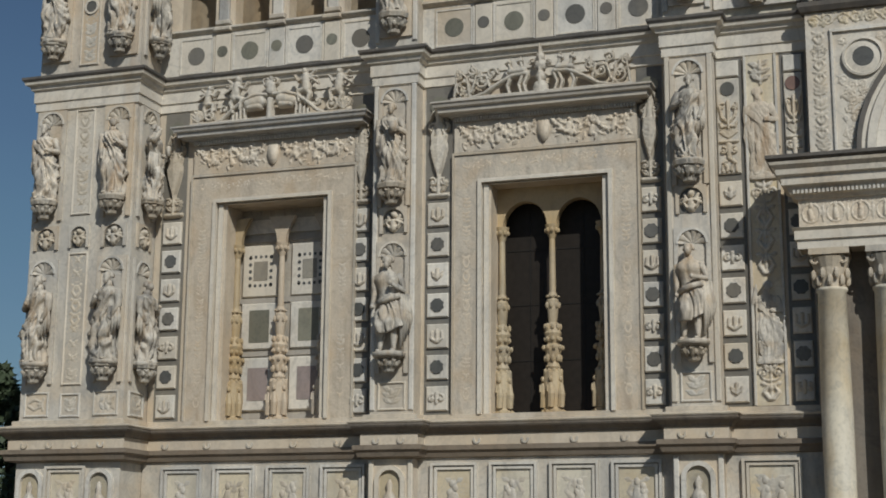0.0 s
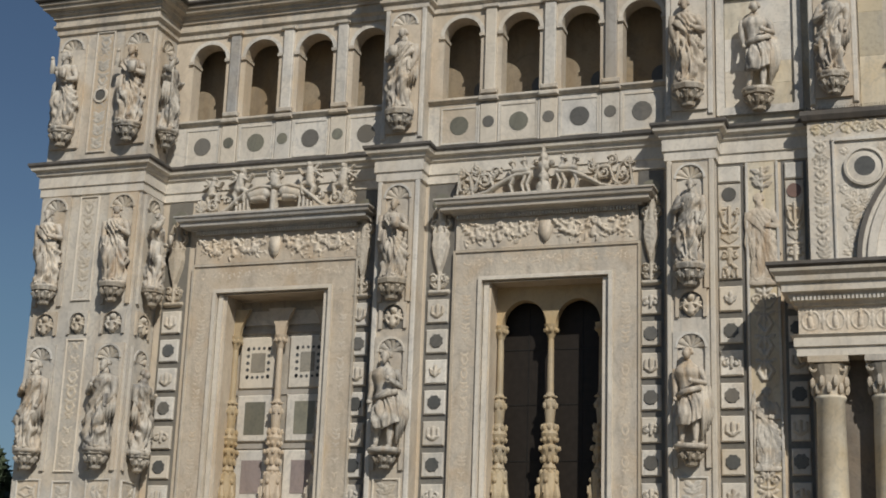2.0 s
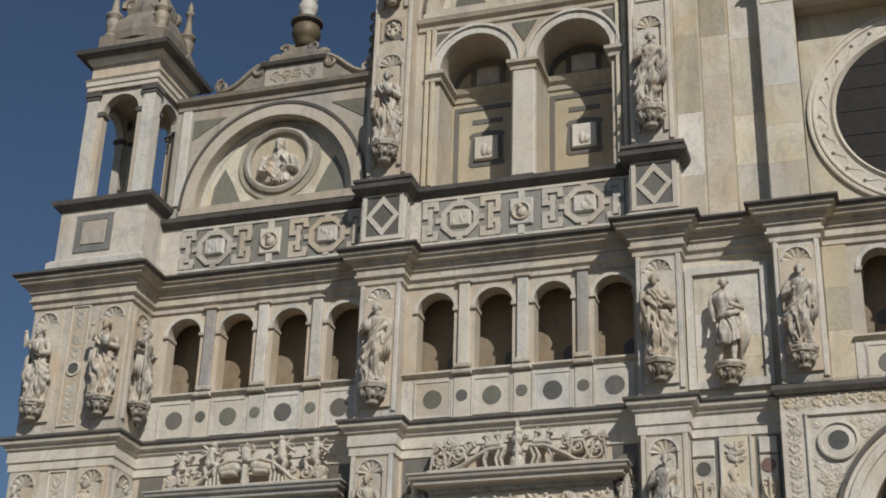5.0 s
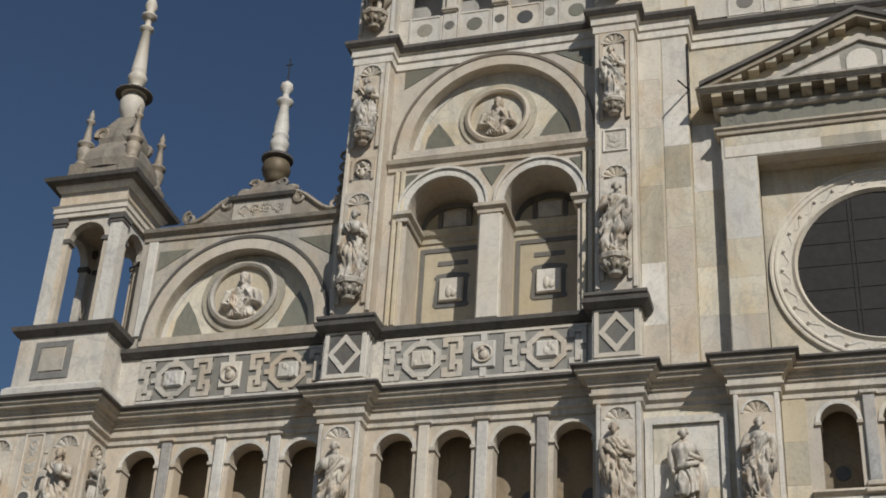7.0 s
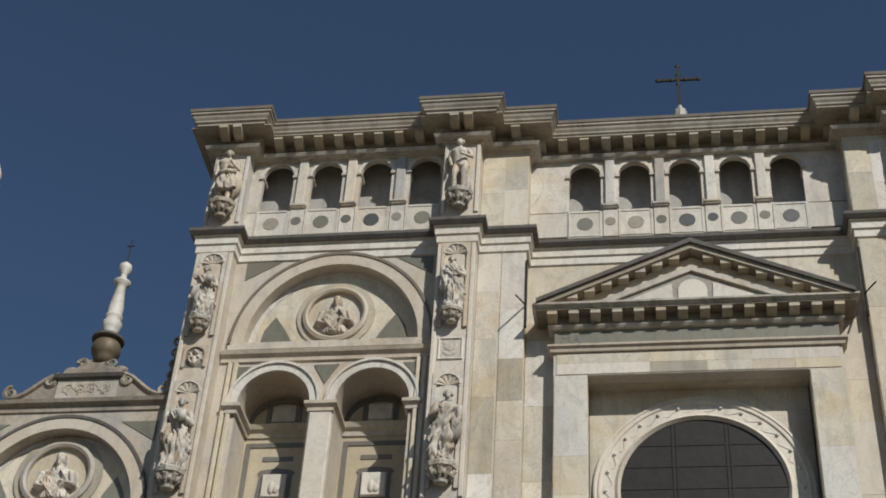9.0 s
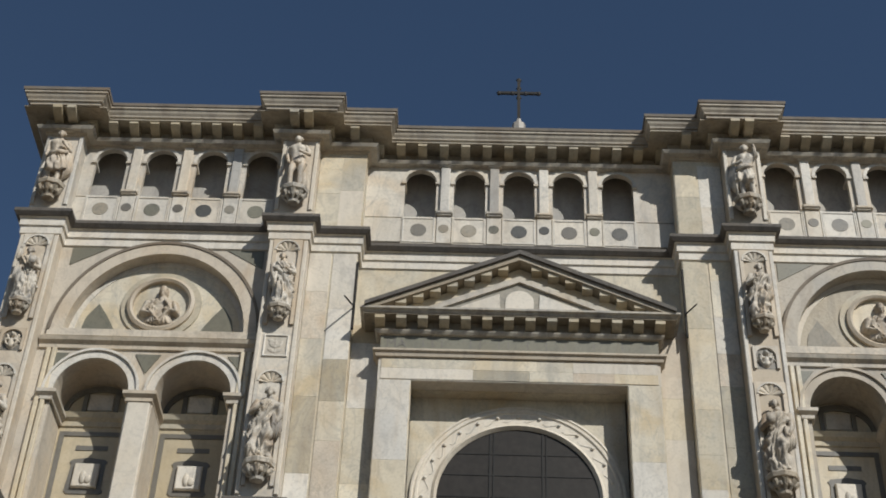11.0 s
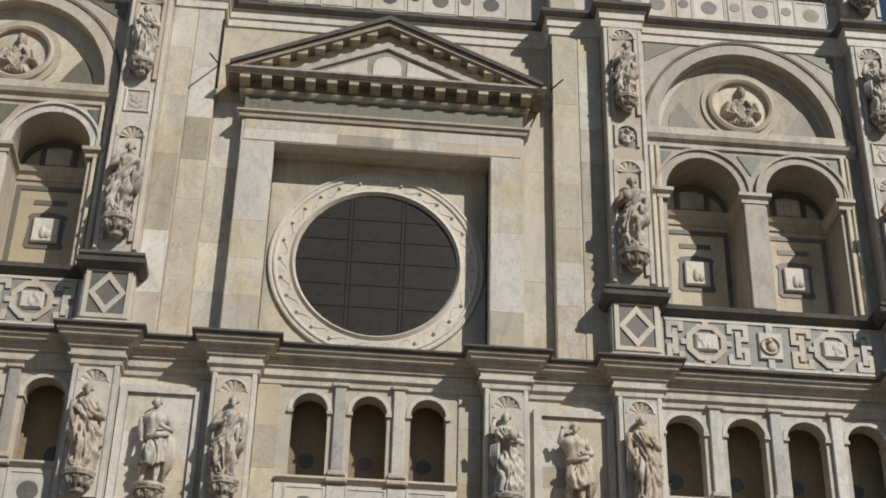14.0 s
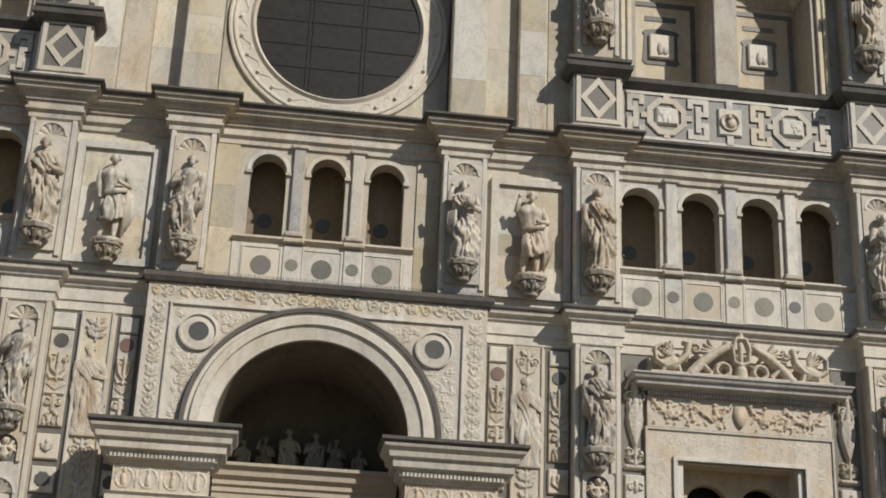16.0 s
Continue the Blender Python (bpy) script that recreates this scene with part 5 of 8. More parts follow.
def crest_sphinxes(bm, y, Z):
    """A candelabrum between crouching beasts and leafy scrolls."""
    R = Relief(-2.15, 2.15, Z, Z + 1.4, 0.02)
    for a, b, r0, r1 in ((0.0, 0.16, 0.2, 0.18), (0.2, 0.44, 0.06, 0.07), (0.42, 0.5, 0.13, 0.08), (0.5, 0.68, 0.05, 0.05), (0.68, 0.7, 0.14, 0.14), (0.7, 0.86, 0.07, 0.05), (0.88, 0.9, 0.11, 0.1), (0.9, 1.2, 0.07, 0.015)):
        R.limb((0, Z + a), (0, Z + b), r0, r1, 0.15)
    g = random.Random(14)
    for s in (-1, 1):
        R.line([(s * 0.34, Z + 0.52), (s * 0.66, Z + 0.5), (s * 1.0, Z + 0.34), (s * 1.35, Z + 0.13), (s * 1.7, Z + 0.05)], 0.07, 0.045, 0.12)
        R.limb((s * 0.42, Z + 0.6), (s * 0.72, Z + 0.58), 0.1, 0.08, 0.14)
        for x, z in ((0.46, 0.84), (0.74, 0.82)):
            R.limb((s * (x - 0.04), Z + 0.62), (s * x, Z + z - 0.08), 0.05, 0.045, 0.12)
            R.limb((s * x, Z + z), (s * (x + 0.07), Z + z - 0.03), 0.065, 0.04, 0.13)
            R.limb((s * x, Z + z), (s * (x + 0.02), Z + z + 0.13), 0.025, 0.012, 0.08)
        for x in (0.3, 0.42, 0.7):
            R.line([(s * x, Z + 0.5), (s * (x + 0.1), Z + 0.26), (s * (x + 0.02), Z)], 0.05, 0.04, 0.1)
        for k, (x, z, q) in enumerate(((1.16, 0.6, 0.13), (1.42, 0.42, 0.18), (1.62, 0.7, 0.12), (1.84, 0.3, 0.19), (2.0, 0.62, 0.1))):
            R.curl(s * x, Z + z, q, 1.3, s if k % 2 else -s, 70 * k, 0.04, 0.1)
            for e in range(3):
                R.leaf(s * x, Z + z, g.uniform(0, 6.28), q * 1.5, 0.045, 0.09)
        R.line([(s * 1.2, Z + 0.24), (s * 1.3, Z + 0.55), (s * 1.55, Z + 0.55), (s * 1.66, Z + 0.2), (s * 1.84, Z + 0.05)], 0.04, 0.035, 0.1)
        R.line([(s * 1.7, Z + 0.1), (s * 1.78, Z + 0.55), (s * 2.0, Z + 0.75), (s * 2.08, Z + 0.1)], 0.04, 0.035, 0.1)
        R.curl(s * 0.18, Z + 0.78, 0.08, 1.0, s, 200, 0.03, 0.09)
    R.rough(2, 0.3)
    R.pierced(bm, y)


def crest_griffins(bm, y, Z):
    """A lyre-shaped urn between ringed scrolls and pairs of winged beasts."""
    R = Relief(-2.15, 2.15, Z, Z + 1.4, 0.02)
    R.limb((0, Z), (0, Z + 0.22), 0.17, 0.14, 0.14)
    R.line([(-0.17, Z + 0.42), (-0.2, Z + 0.72), (-0.12, Z + 0.98), (0.12, Z + 0.98), (0.2, Z + 0.72), (0.17, Z + 0.42), (0, Z + 0.34), (-0.17, Z + 0.42)], 0.055, 0.055, 0.13)
    R.limb((0, Z + 0.4), (0, Z + 0.86), 0.05, 0.07, 0.1)
    R.limb((0, Z + 1.04), (0, Z + 1.1), 0.1, 0.05, 0.12)
    for s in (-1, 1):
        R.line([(s * 0.44 + 0.16 * math.cos(a * 0.524), Z + 0.2 + 0.16 * math.sin(a * 0.524)) for a in range(13)], 0.06, 0.06, 0.12)
        R.line([(s * 0.34, Z + 0.76), (s * 0.62, Z + 0.6), (s * 0.95, Z + 0.34), (s * 1.2, Z + 0.06)], 0.1, 0.12, 0.14)
        R.limb((s * 0.34, Z + 0.84), (s * 0.26, Z + 0.8), 0.09, 0.05, 0.13)
        for k in range(4):
            R.limb((s * 0.6, Z + 0.62), (s * (0.78 + 0.1 * k), Z + 0.9 - 0.1 * k), 0.055, 0.03, 0.09)
        R.line([(s * 0.9, Z + 0.3), (s * 0.72, Z + 0.12), (s * 0.78, Z)], 0.06, 0.04, 0.1)
        R.line([(s * 1.25, Z + 0.74), (s * 1.3, Z + 0.5), (s * 1.5, Z + 0.3), (s * 1.78, Z + 0.2), (s * 2.02, Z + 0.34), (s * 2.04, Z + 0.6), (s * 1.88, Z + 0.72)], 0.09, 0.045, 0.13)
        R.limb((s * 1.25, Z + 0.78), (s * 1.36, Z + 0.8), 0.085, 0.045, 0.13)
        R.limb((s * 1.62, Z + 0.3), (s * 1.8, Z + 0.26), 0.18, 0.13, 0.13)
        R.line([(s * 1.5, Z + 0.25), (s * 1.42, Z), (s * 1.3, Z)], 0.06, 0.04, 0.1)
        R.line([(s * 1.8, Z + 0.2), (s * 1.9, Z)], 0.06, 0.05, 0.1)
        for k in range(4):
            R.leaf(s * 1.6, Z + 0.42, math.pi / 2 - s * (0.2 + 0.28 * k), 0.42, 0.06, 0.1)
        R.line([(s * 0.2, Z + 0.06), (s * 0.6, Z + 0.05), (s * 2.1, Z + 0.04)], 0.05, 0.05, 0.08)
        R.curl(s * 1.08, Z + 0.66, 0.12, 1.2, s, 120, 0.04, 0.1)
    R.rough(3, 0.25)
    R.pierced(bm, y)


def window_surround(cx, closed, seed):
    rr = random.Random(seed)
    state = "closed with inlaid marble panels" if closed else "with a dark open interior"
    t = thing("window", (cx, 0, 4.9), "tall carved marble window %s" % state, "window", "great windows")
    wo, wi, zt = 2.16, 1.58, 5.43
    bm = bmesh.new()
    band(bm, [(-wo, 0), (-wo, zt + 0.6), (wo, zt + 0.6), (wo, 0)], [(-wi, 0), (-wi, zt), (wi, zt), (wi, 0)], -0.1, 0.0)
    fr = part("architrave", bm, M_STAIN, t)
    bm = bmesh.new()
    band(bm, [(-wi, 0), (-wi, zt), (wi, zt), (wi, 0)], [(-wi + 0.09, 0), (-wi + 0.09, zt - 0.09), (wi - 0.09, zt - 0.09), (wi - 0.09, 0)], -0.17, 0.0)
    band(bm, [(-wi + 0.12, 0), (-wi + 0.12, zt - 0.12), (wi - 0.12, zt - 0.12), (wi - 0.12, 0)], [(-1.34, 0), (-1.34, 5.3), (1.34, 5.3), (1.34, 0)], -0.06, 0.0)
    part("inner_fillet", bm, M_WHITE, t)
    bm = bmesh.new()
    band(bm, [(-wo - 0.05, 0), (-wo - 0.05, zt + 0.66), (wo + 0.05, zt + 0.66), (wo + 0.05, 0)], [(-wo, 0), (-wo, zt + 0.6), (wo, zt + 0.6), (wo, 0)], -0.14, 0.0)
    part("outer_fillet", bm, M_CARVED, t)
    bm = bmesh.new()
    for s in (-1, 1):
        carve(bm, s * 1.87 - 0.14, s * 1.87 + 0.14, 0.3, 5.4, -0.099, rr, 0.3, 0.005)
    carve(bm, -2.0, 2.0, 5.66, 5.92, -0.099, rr, 0.26, 0.007)
    part("architrave_relief", bm, M_MARBLE, fr, smooth=True)
    # garlanded frieze
    bm = bmesh.new()
    box(bm, -wo, wo, -0.12, 0, 6.1, 6.82)
    fz = part("frieze", bm, M_STAIN, t, "yellowed marble frieze with garlands")
    bm = bmesh.new()
    slab(bm, [(0, 6.16), (0.1, 6.26), (0.16, 6.45), (0.12, 6.7), (-0.12, 6.7), (-0.16, 6.45), (-0.1, 6.26)], -0.16, -0.11)
    R = Relief(-2.1, 2.1, 6.12, 6.81)
    for s in (-1, 1):
        for a, b in ((0.22, 1.1), (1.1, 2.02)):
            pts = [(s * (a + (b - a) * k / 12), 6.7 - 0.34 * math.sin(math.pi * k / 12)) for k in range(13)]
            R.line(pts, 0.03, 0.03, 0.05)
            for k in range(13):
                for e in range(3):
                    R.leaf(pts[k][0], pts[k][1], rr.uniform(0, 6.28), rr.uniform(0.06, 0.12), 0.03, rr.uniform(0.04, 0.075))
        for x in (0.55, 1.1, 1.62):
            z = 6.42 if x != 1.1 else 6.3
            R.limb((s * x, z), (s * (x + 0.04), z + 0.16), 0.07, 0.05, 0.06)
            R.limb((s * (x + 0.05), z + 0.27), (s * (x + 0.05), z + 0.28), 0.045, 0.045, 0.06)
            R.line([(s * x, z + 0.02), (s * (x + 0.13), z - 0.04), (s * (x + 0.1), z - 0.14)], 0.04, 0.025, 0.05)
            R.line([(s * (x + 0.02), z + 0.16), (s * (x - 0.14), z + 0.2)], 0.03, 0.02, 0.05)
        for e in range(46):
            R.leaf(s * rr.uniform(0.25, 2.02), rr.uniform(6.17, 6.75), rr.uniform(0, 6.28), rr.uniform(0.1, 0.18), 0.03, rr.uniform(0.02, 0.045))
    R.rough(seed, 0.4)
    R.sheet(bm, -0.118)
    part("garlands", bm, M_STAIN, fz, smooth=True)
    bm = bmesh.new()
    n = 60
    for k in range(n):
        x = -wo + (k + 0.5) * 2 * wo / n
        box(bm, x - 0.022, x + 0.022, -0.22, -0.1, 6.83, 6.92)
    part("dentils", bm, M_WHITE, t)
    bm = bmesh.new()
    sweep(bm, [(-wo, 0.0), (-wo, -0.14), (wo, -0.14), (wo, 0.0)], [(0, 6.92), (0.1, 6.93), (0.12, 6.98), (0.31, 7.0), (0.32, 7.09), (0.39, 7.12), (0.42, 7.2), (0.45, 7.21), (0.45, 7.25), (0.0, 7.27)])
    part("cornice", bm, M_GREYM, t, "grey weathered projecting cornice")
    # openwork crest
    bm = bmesh.new()
    ys, Z = -0.34, 7.26
    box(bm, -2.15, 2.15, ys - 0.12, ys + 0.12, Z - 0.02, Z + 0.07)
    {1: crest_children, 2: crest_sphinxes, 3: crest_griffins}[seed](bm, ys, Z)
    part("openwork_crest", bm, M_CARVED, t, "pierced marble crest of scrolls and beasts")
    # lights
    bm = bmesh.new()
    for c in (-0.64, 0.64):
        a0, a1 = (-1.34, 0.0) if c < 0 else (0.0, 1.34)
        slab(bm, [(a0, 4.38), (c - 0.55, 4.38)] + arc(c, 4.38, 0.53, 180, 0, 14, 0.6) + [(c + 0.55, 4.38), (a1, 4.38), (a1, 5.3), (a0, 5.3)], 0.5, 0.75)
    if not closed:
        part("tracery", bm, M_OCHRE, t, "yellowed stone twin arches")
    else:
        bm.free()
    for n, x in enumerate((-1.2, 0.0, 1.2)):
        bm = bmesh.new()
        lathe(bm, CANDEL, 14, x, 0.55, 0.0)
        rr2 = random.Random(n + seed)
        for z, q, m, h in ((0.06, 0.25, 9, 0.05), (0.98, 0.18, 9, 0.07), (1.28, 0.17, 8, 0.09), (1.52, 0.22, 9, 0.06), (1.72, 0.17, 8, 0.06), (2.0, 0.17, 8, 0.08), (2.5, 0.14, 7, 0.08), (2.7, 0.125, 7, 0.03), (4.25, 0.14, 8, 0.06)):
            for k in range(m):
                a = 2 * math.pi * (k + 0.3 * n) / m
                blob(bm, x + q * math.cos(a), 0.55 + q * math.sin(a), z, 0.045, 0.045, h, 6, 5)
        for a in (3.6, 4.7, 5.8):
            px, py = x + 0.23 * math.cos(a), 0.55 + 0.23 * math.sin(a)
            tube(bm, [(px, py, 0.16), (px + 0.02, py - 0.02, 0.45), (px, py, 0.7)], [0.075, 0.085, 0.05], 7)
            blob(bm, px, py - 0.01, 0.8, 0.05, 0.05, 0.065, 7, 6)
            tube(bm, [(px - 0.06, py, 0.66), (px + 0.05 * rr2.choice((-1, 1)), py - 0.07, 0.5)], [0.035, 0.025], 6)
        if closed:
            slab(bm, [(x - 0.1, 4.3), (x + 0.1, 4.3)] + [(x + 0.1 + 0.26 * f * f, 4.3 + 0.75 * f) for f in (0.4, 0.7, 1.0)] + [(x - 0.1 - 0.26 * f * f, 4.3 + 0.75 * f) for f in (1.0, 0.7, 0.4)], 0.48, 0.6)
        part("candelabrum_column", bm, M_STAIN if closed and n else M_OCHRE, t, "carved stone column shaped like a candelabrum", smooth=False)
    if closed:
        bm = bmesh.new()
        box(bm, -1.34, 1.34, 0.82, 1.05, 0, 5.3)
        part("infill", bm, M_DULL, t, "grey marble infill slab")
        for s in (-1, 1):
            for z0, z1, m in ((0.3, 1.6, M_RED), (1.8, 2.95, M_GREEN), (3.1, 4.4, M_RED)):
                x0, x1 = s * 0.66 - 0.5, s * 0.66 + 0.5
                bm = bmesh.new()
                cbox(bm, x0, x1, 0.74, 0.82, z0, z1, 0.03)
                p = part("panel", bm, M_WHITE, t, "white marble panel with a coloured stone centre")
                bm = bmesh.new()
                cx2, cz = s * 0.66, (z0 + z1) / 2
                if m is M_RED and z0 > 3:
                    box(bm, cx2 - 0.19, cx2 + 0.19, 0.73, 0.745, cz - 0.24, cz + 0.24)
                else:
                    box(bm, cx2 - 0.27, cx2 + 0.27, 0.73, 0.745, cz - 0.4, cz + 0.4)
                part("stone_inlay", bm, M_GREEN if m is M_GREEN else M_MAUVE if z0 < 1 else M_TAUPE, p, "coloured stone inlay")
                bm = bmesh.new()
                if z0 > 3:
                    for k in range(5):
                        for e in (-1, 1):
                            disc(bm, cx2 + e * 0.28, cz - 0.34 + 0.17 * k, 0.045, 0.732, 0.745, 8)
                            disc(bm, cx2 - 0.28 + 0.14 * k, cz + e * 0.36, 0.04, 0.732, 0.745, 8)
                    part("dot_inlay", bm, M_DARK, p)
                else:
                    bm.free()
        bm = bmesh.new()
        for z in (0.15, 1.7, 3.02, 4.55):
            box(bm, -1.34, 1.34, 0.78, 0.83, z - 0.06, z + 0.06)
        part("rail", bm, M_GREYM, t)
        bm = bmesh.new()
        box(bm, -1.34, 1.34, 0.77, 0.82, 4.7, 5.05)
        part("head_panel", bm, M_WHITE, t)
    else:
        # added dark pane in place of the unlit interior, no room is built
        bm = bmesh.new()
        box(bm, -1.34, 1.34, 1.0, 1.04, 0, 5.3)
        part("glass", bm, M_VOID, t, "dark window glass")
        bm = bmesh.new()
        for x in (-0.64, 0.64):
            box(bm, x - 0.006, x + 0.006, 0.985, 1.0, 0, 5.2)
        for k in range(1, 4):
            box(bm, -1.3, 1.3, 0.985, 1.0, 1.3 * k - 0.006, 1.3 * k + 0.006)
        part("glazing_bars", bm, M_LEAD, t)
    # reveals
    for s in (-1, 1):
        bm = bmesh.new()
        box(bm, s * 1.34 - 0.012, s * 1.34 + 0.012, 0.02, 0.5, 0, 5.28)
        for k in range(14):
            z = 0.3 + 0.36 * k
            blob(bm, s * 1.33, 0.27, z, 0.03, 0.12, 0.13, 6, 5)
        part("reveal_relief", bm, M_OCHRE, t, "carved yellowed reveal")
    return t


window_surround(-3.5, True, 1)
window_surround(3.32, False, 2)
window_surround(mir(3.32), False, 3)

# ---------------- plinth ----------------
def plinth_panel(cx, w, seed, y=-0.12):
    t = thing("plinth_panel", (cx, y, 1.6), "framed marble relief panel of the plinth", "")
    t.parent = bpy.data.objects["wall_corner_tower" if cx < TX1 else "wall_plinth"]
    rr = random.Random(seed)
    bm = bmesh.new()
    for k, d in ((0.0, 0.1), (0.09, 0.06)):
        o, i = w - k, w - k - 0.06
        band(bm, [(-o, k), (o, k), (o, 2.22 - k), (-o, 2.22 - k)], [(-i, k + 0.06), (i, k + 0.06), (i, 2.16 - k), (-i, 2.16 - k)], -d, 0.0, True)
    part("frame", bm, M_WHITE, t)
    bm = bmesh.new()
    box(bm, -w + 0.16, w - 0.16, -0.012, 0, 0.16, 2.06)
    part("ground_panel", bm, M_CREAM, t)
    bm = bmesh.new()
    for k in range(3):
        x = rr.uniform(-0.2, 0.2)
        blob(bm, x, -0.012, 1.0 + 0.1 * k, 0.14, 0.03, 0.5, 9, 6)
        blob(bm, x, -0.012, 1.56 + 0.1 * k, 0.07, 0.03, 0.09, 9, 6)
    carve(bm, -w + 0.2, w - 0.2, 0.2, 1.9, -0.011, rr, 0.3, 0.007)
    part("relief", bm, M_CARVED, t, smooth=True)


for bay in (-3.55, 3.27, mir(3.27)):
    for k in range(4):
        plinth_panel(bay - 2.07 + 1.38 * k, 0.55, k + int(bay))
for c in (8.2, mir(8.2)):
    plinth_panel(c, 0.62, int(c))
plinth_panel(-8.2, 0.55, 5, TY)
for n, (c, y) in enumerate([(c, -PD) for c in PIL] + [(-9.15, TY), (-7.25, TY)]):
    t = thing("plinth_niche", (c, y, 1.9), "small arched marble niche with a standing relief figure", "niche", "plinth niches")
    bm = bmesh.new()
    band(bm, [(-0.36, 0)] + arc(0, 1.5, 0.36, 180, 0, 12) + [(0.36, 0)], [(-0.26, 0)] + arc(0, 1.5, 0.26, 180, 0, 12) + [(0.26, 0)], -0.1, 0)
    part("arch_frame", bm, M_WHITE, t)
    bm = bmesh.new()
    slab(bm, [(-0.26, 0.02)] + arc(0, 1.5, 0.26, 180, 0, 12) + [(0.26, 0.02)], -0.012, 0)
    part("niche_ground", bm, M_SAND, t)
    bm = bmesh.new()
    lathe(bm, [(0.15, 0), (0.17, 0.4), (0.13, 0.8), (0.16, 1.1), (0.06, 1.25), (0.085, 1.38), (0.02, 1.5)], 10, 0, -0.06, 0.05, sy=0.7)
    part("figure_relief", bm, M_STATUE, t, smooth=True)
# small shields on the band
shield = bmesh.new()
band(shield, arc(0, 0, 0.09, 150, 390, 10), arc(0, 0, 0.045, 150, 390, 10), -0.04, 0)
proto = None
for k in range(26):
    x = -6.1 + 1.12 * k
    if any(abs(x - c) < 0.95 for c in PIL):
        continue
    if proto is None:
        proto = part("shield_ornament", shield, M_CARVED)
        proto.location = (x, -0.16, 4.32)
        tagged(proto, "small carved ring ornament on the plinth band", "ornament", "plinth ornaments")
    else:
        copy_thing(proto, Matrix.Translation((x, -0.16, 4.32)))
for x, y in ((-9.3, TY - 0.16), (-8.6, TY - 0.16), (-7.9, TY - 0.16), (-7.2, TY - 0.16), *[(c + s * 0.3, -PD - 0.16) for c in PIL for s in (-1, 1)]):
    copy_thing(proto, Matrix.Translation((x, y, 4.32)))

# ---------------- inlaid fret parapet ----------------
def fret_run(cx, half, seed):
    """A dark panel with pale interlace: medallions, key frets and a middle plaque."""
    t = thing("fret_panel", (cx, -0.05, 18.24), "dark stone parapet panel with pale marble interlace and medallions", "")
    t.parent = bpy.data.objects["wall_upper_parapet"]
    H = 1.3
    bm = bmesh.new()
    box(bm, -half, half, -0.03, 0, 0, H)
    part("backing", bm, M_PGREY, t, "dark grey stone backing")
    bm = bmesh.new()
    box(bm, -half, half, -0.06, -0.03, 0, 0.07)
    box(bm, -half, half, -0.06, -0.03, H - 0.07, H)
    part("border", bm, M_WHITE, t)
    rr = random.Random(seed)
    for s in (-1, 1):
        mx = s * 1.6
        bm = bmesh.new()
        n = 8
        o = [(mx + 0.54 * math.cos(radians(22.5 + 45 * k)), 0.65 + 0.54 * math.sin(radians(22.5 + 45 * k))) for k in range(n)]
        i = [(mx + 0.39 * math.cos(radians(22.5 + 45 * k)), 0.65 + 0.39 * math.sin(radians(22.5 + 45 * k))) for k in range(n)]
        band(bm, o, i, -0.08, -0.03, True)
        for d in (-1, 1):
            box(bm, mx - 0.08, mx + 0.08, -0.075, -0.03, 0.65 + d * 0.53 - 0.06, 0.65 + d * 0.53 + 0.06)
            box(bm, mx + d * 0.54 - 0.1, mx + d * 0.54 + 0.1, -0.075, -0.03, 0.58, 0.72)
        part("medallion_ring", bm, M_MARBLE, t)
        bm = bmesh.new()
        cbox(bm, mx - 0.29, mx + 0.29, -0.11, -0.03, 0.42, 0.9, 0.05)
        for k in range(5):
            blob(bm, mx + rr.uniform(-0.18, 0.18), -0.1, 0.64 + rr.uniform(-0.12, 0.14), 0.06, 0.035, 0.1, 7, 5)
        part("medallion_relief", bm, M_WHITE, t)
        for fx, d in ((mx - s * 0.8, s), (mx + s * 0.78, -s)):
            bm = bmesh.new()
            e = (0.2 if abs(fx) < 1.5 else 0.15) * d
            w = 0.066
            segs = [((-e, 0.16), (e, 0.16)), ((-e, 0.16), (-e, 0.5)), ((-e, 0.5), (0, 0.5)), ((0, 0.36), (0, 0.94)), ((-e, 0.8), (0, 0.8)), ((-e, 0.8), (-e, 1.14)), ((-e, 1.14), (e, 1.14)), ((e, 0.16), (e, 0.3)), ((e, 1.0), (e, 1.14))]
            for n2, ((xa, za), (xb, zb)) in enumerate(segs):
                box(bm, fx + min(xa, xb) - w, fx + max(xa, xb) + w, -0.07 - 0.0008 * n2, -0.03, min(za, zb) - w, max(za, zb) + w)
            part("key_fret", bm, M_MARBLE, t)
    bm = bmesh.new()
    cbox(bm, -0.3, 0.3, -0.1, -0.03, 0.28, 1.02, 0.03)
    for z in (0.16, 1.14):
        box(bm, -0.08, 0.08, -0.08, -0.03, z - 0.12, z + 0.12)
    q = part("middle_plaque", bm, M_WHITE, t, "white marble plaque with an oval relief")
    bm = bmesh.new()
    ring(bm, 0, 0.65, [(0.2, -0.09), (0.25, -0.09), (0.25, -0.14), (0.2, -0.14)], 20)
    blob(bm, 0.02, -0.12, 0.6, 0.12, 0.07, 0.14, 9, 6)
    blob(bm, -0.02, -0.15, 0.76, 0.07, 0.06, 0.08, 9, 6)
    part("oval_relief", bm, M_STAIN, q, smooth=True)


fret_run(-3.5, 2.6, 1)
fret_run(3.3, 2.62, 2)
fret_run(mir(3.3), 2.62, 3)


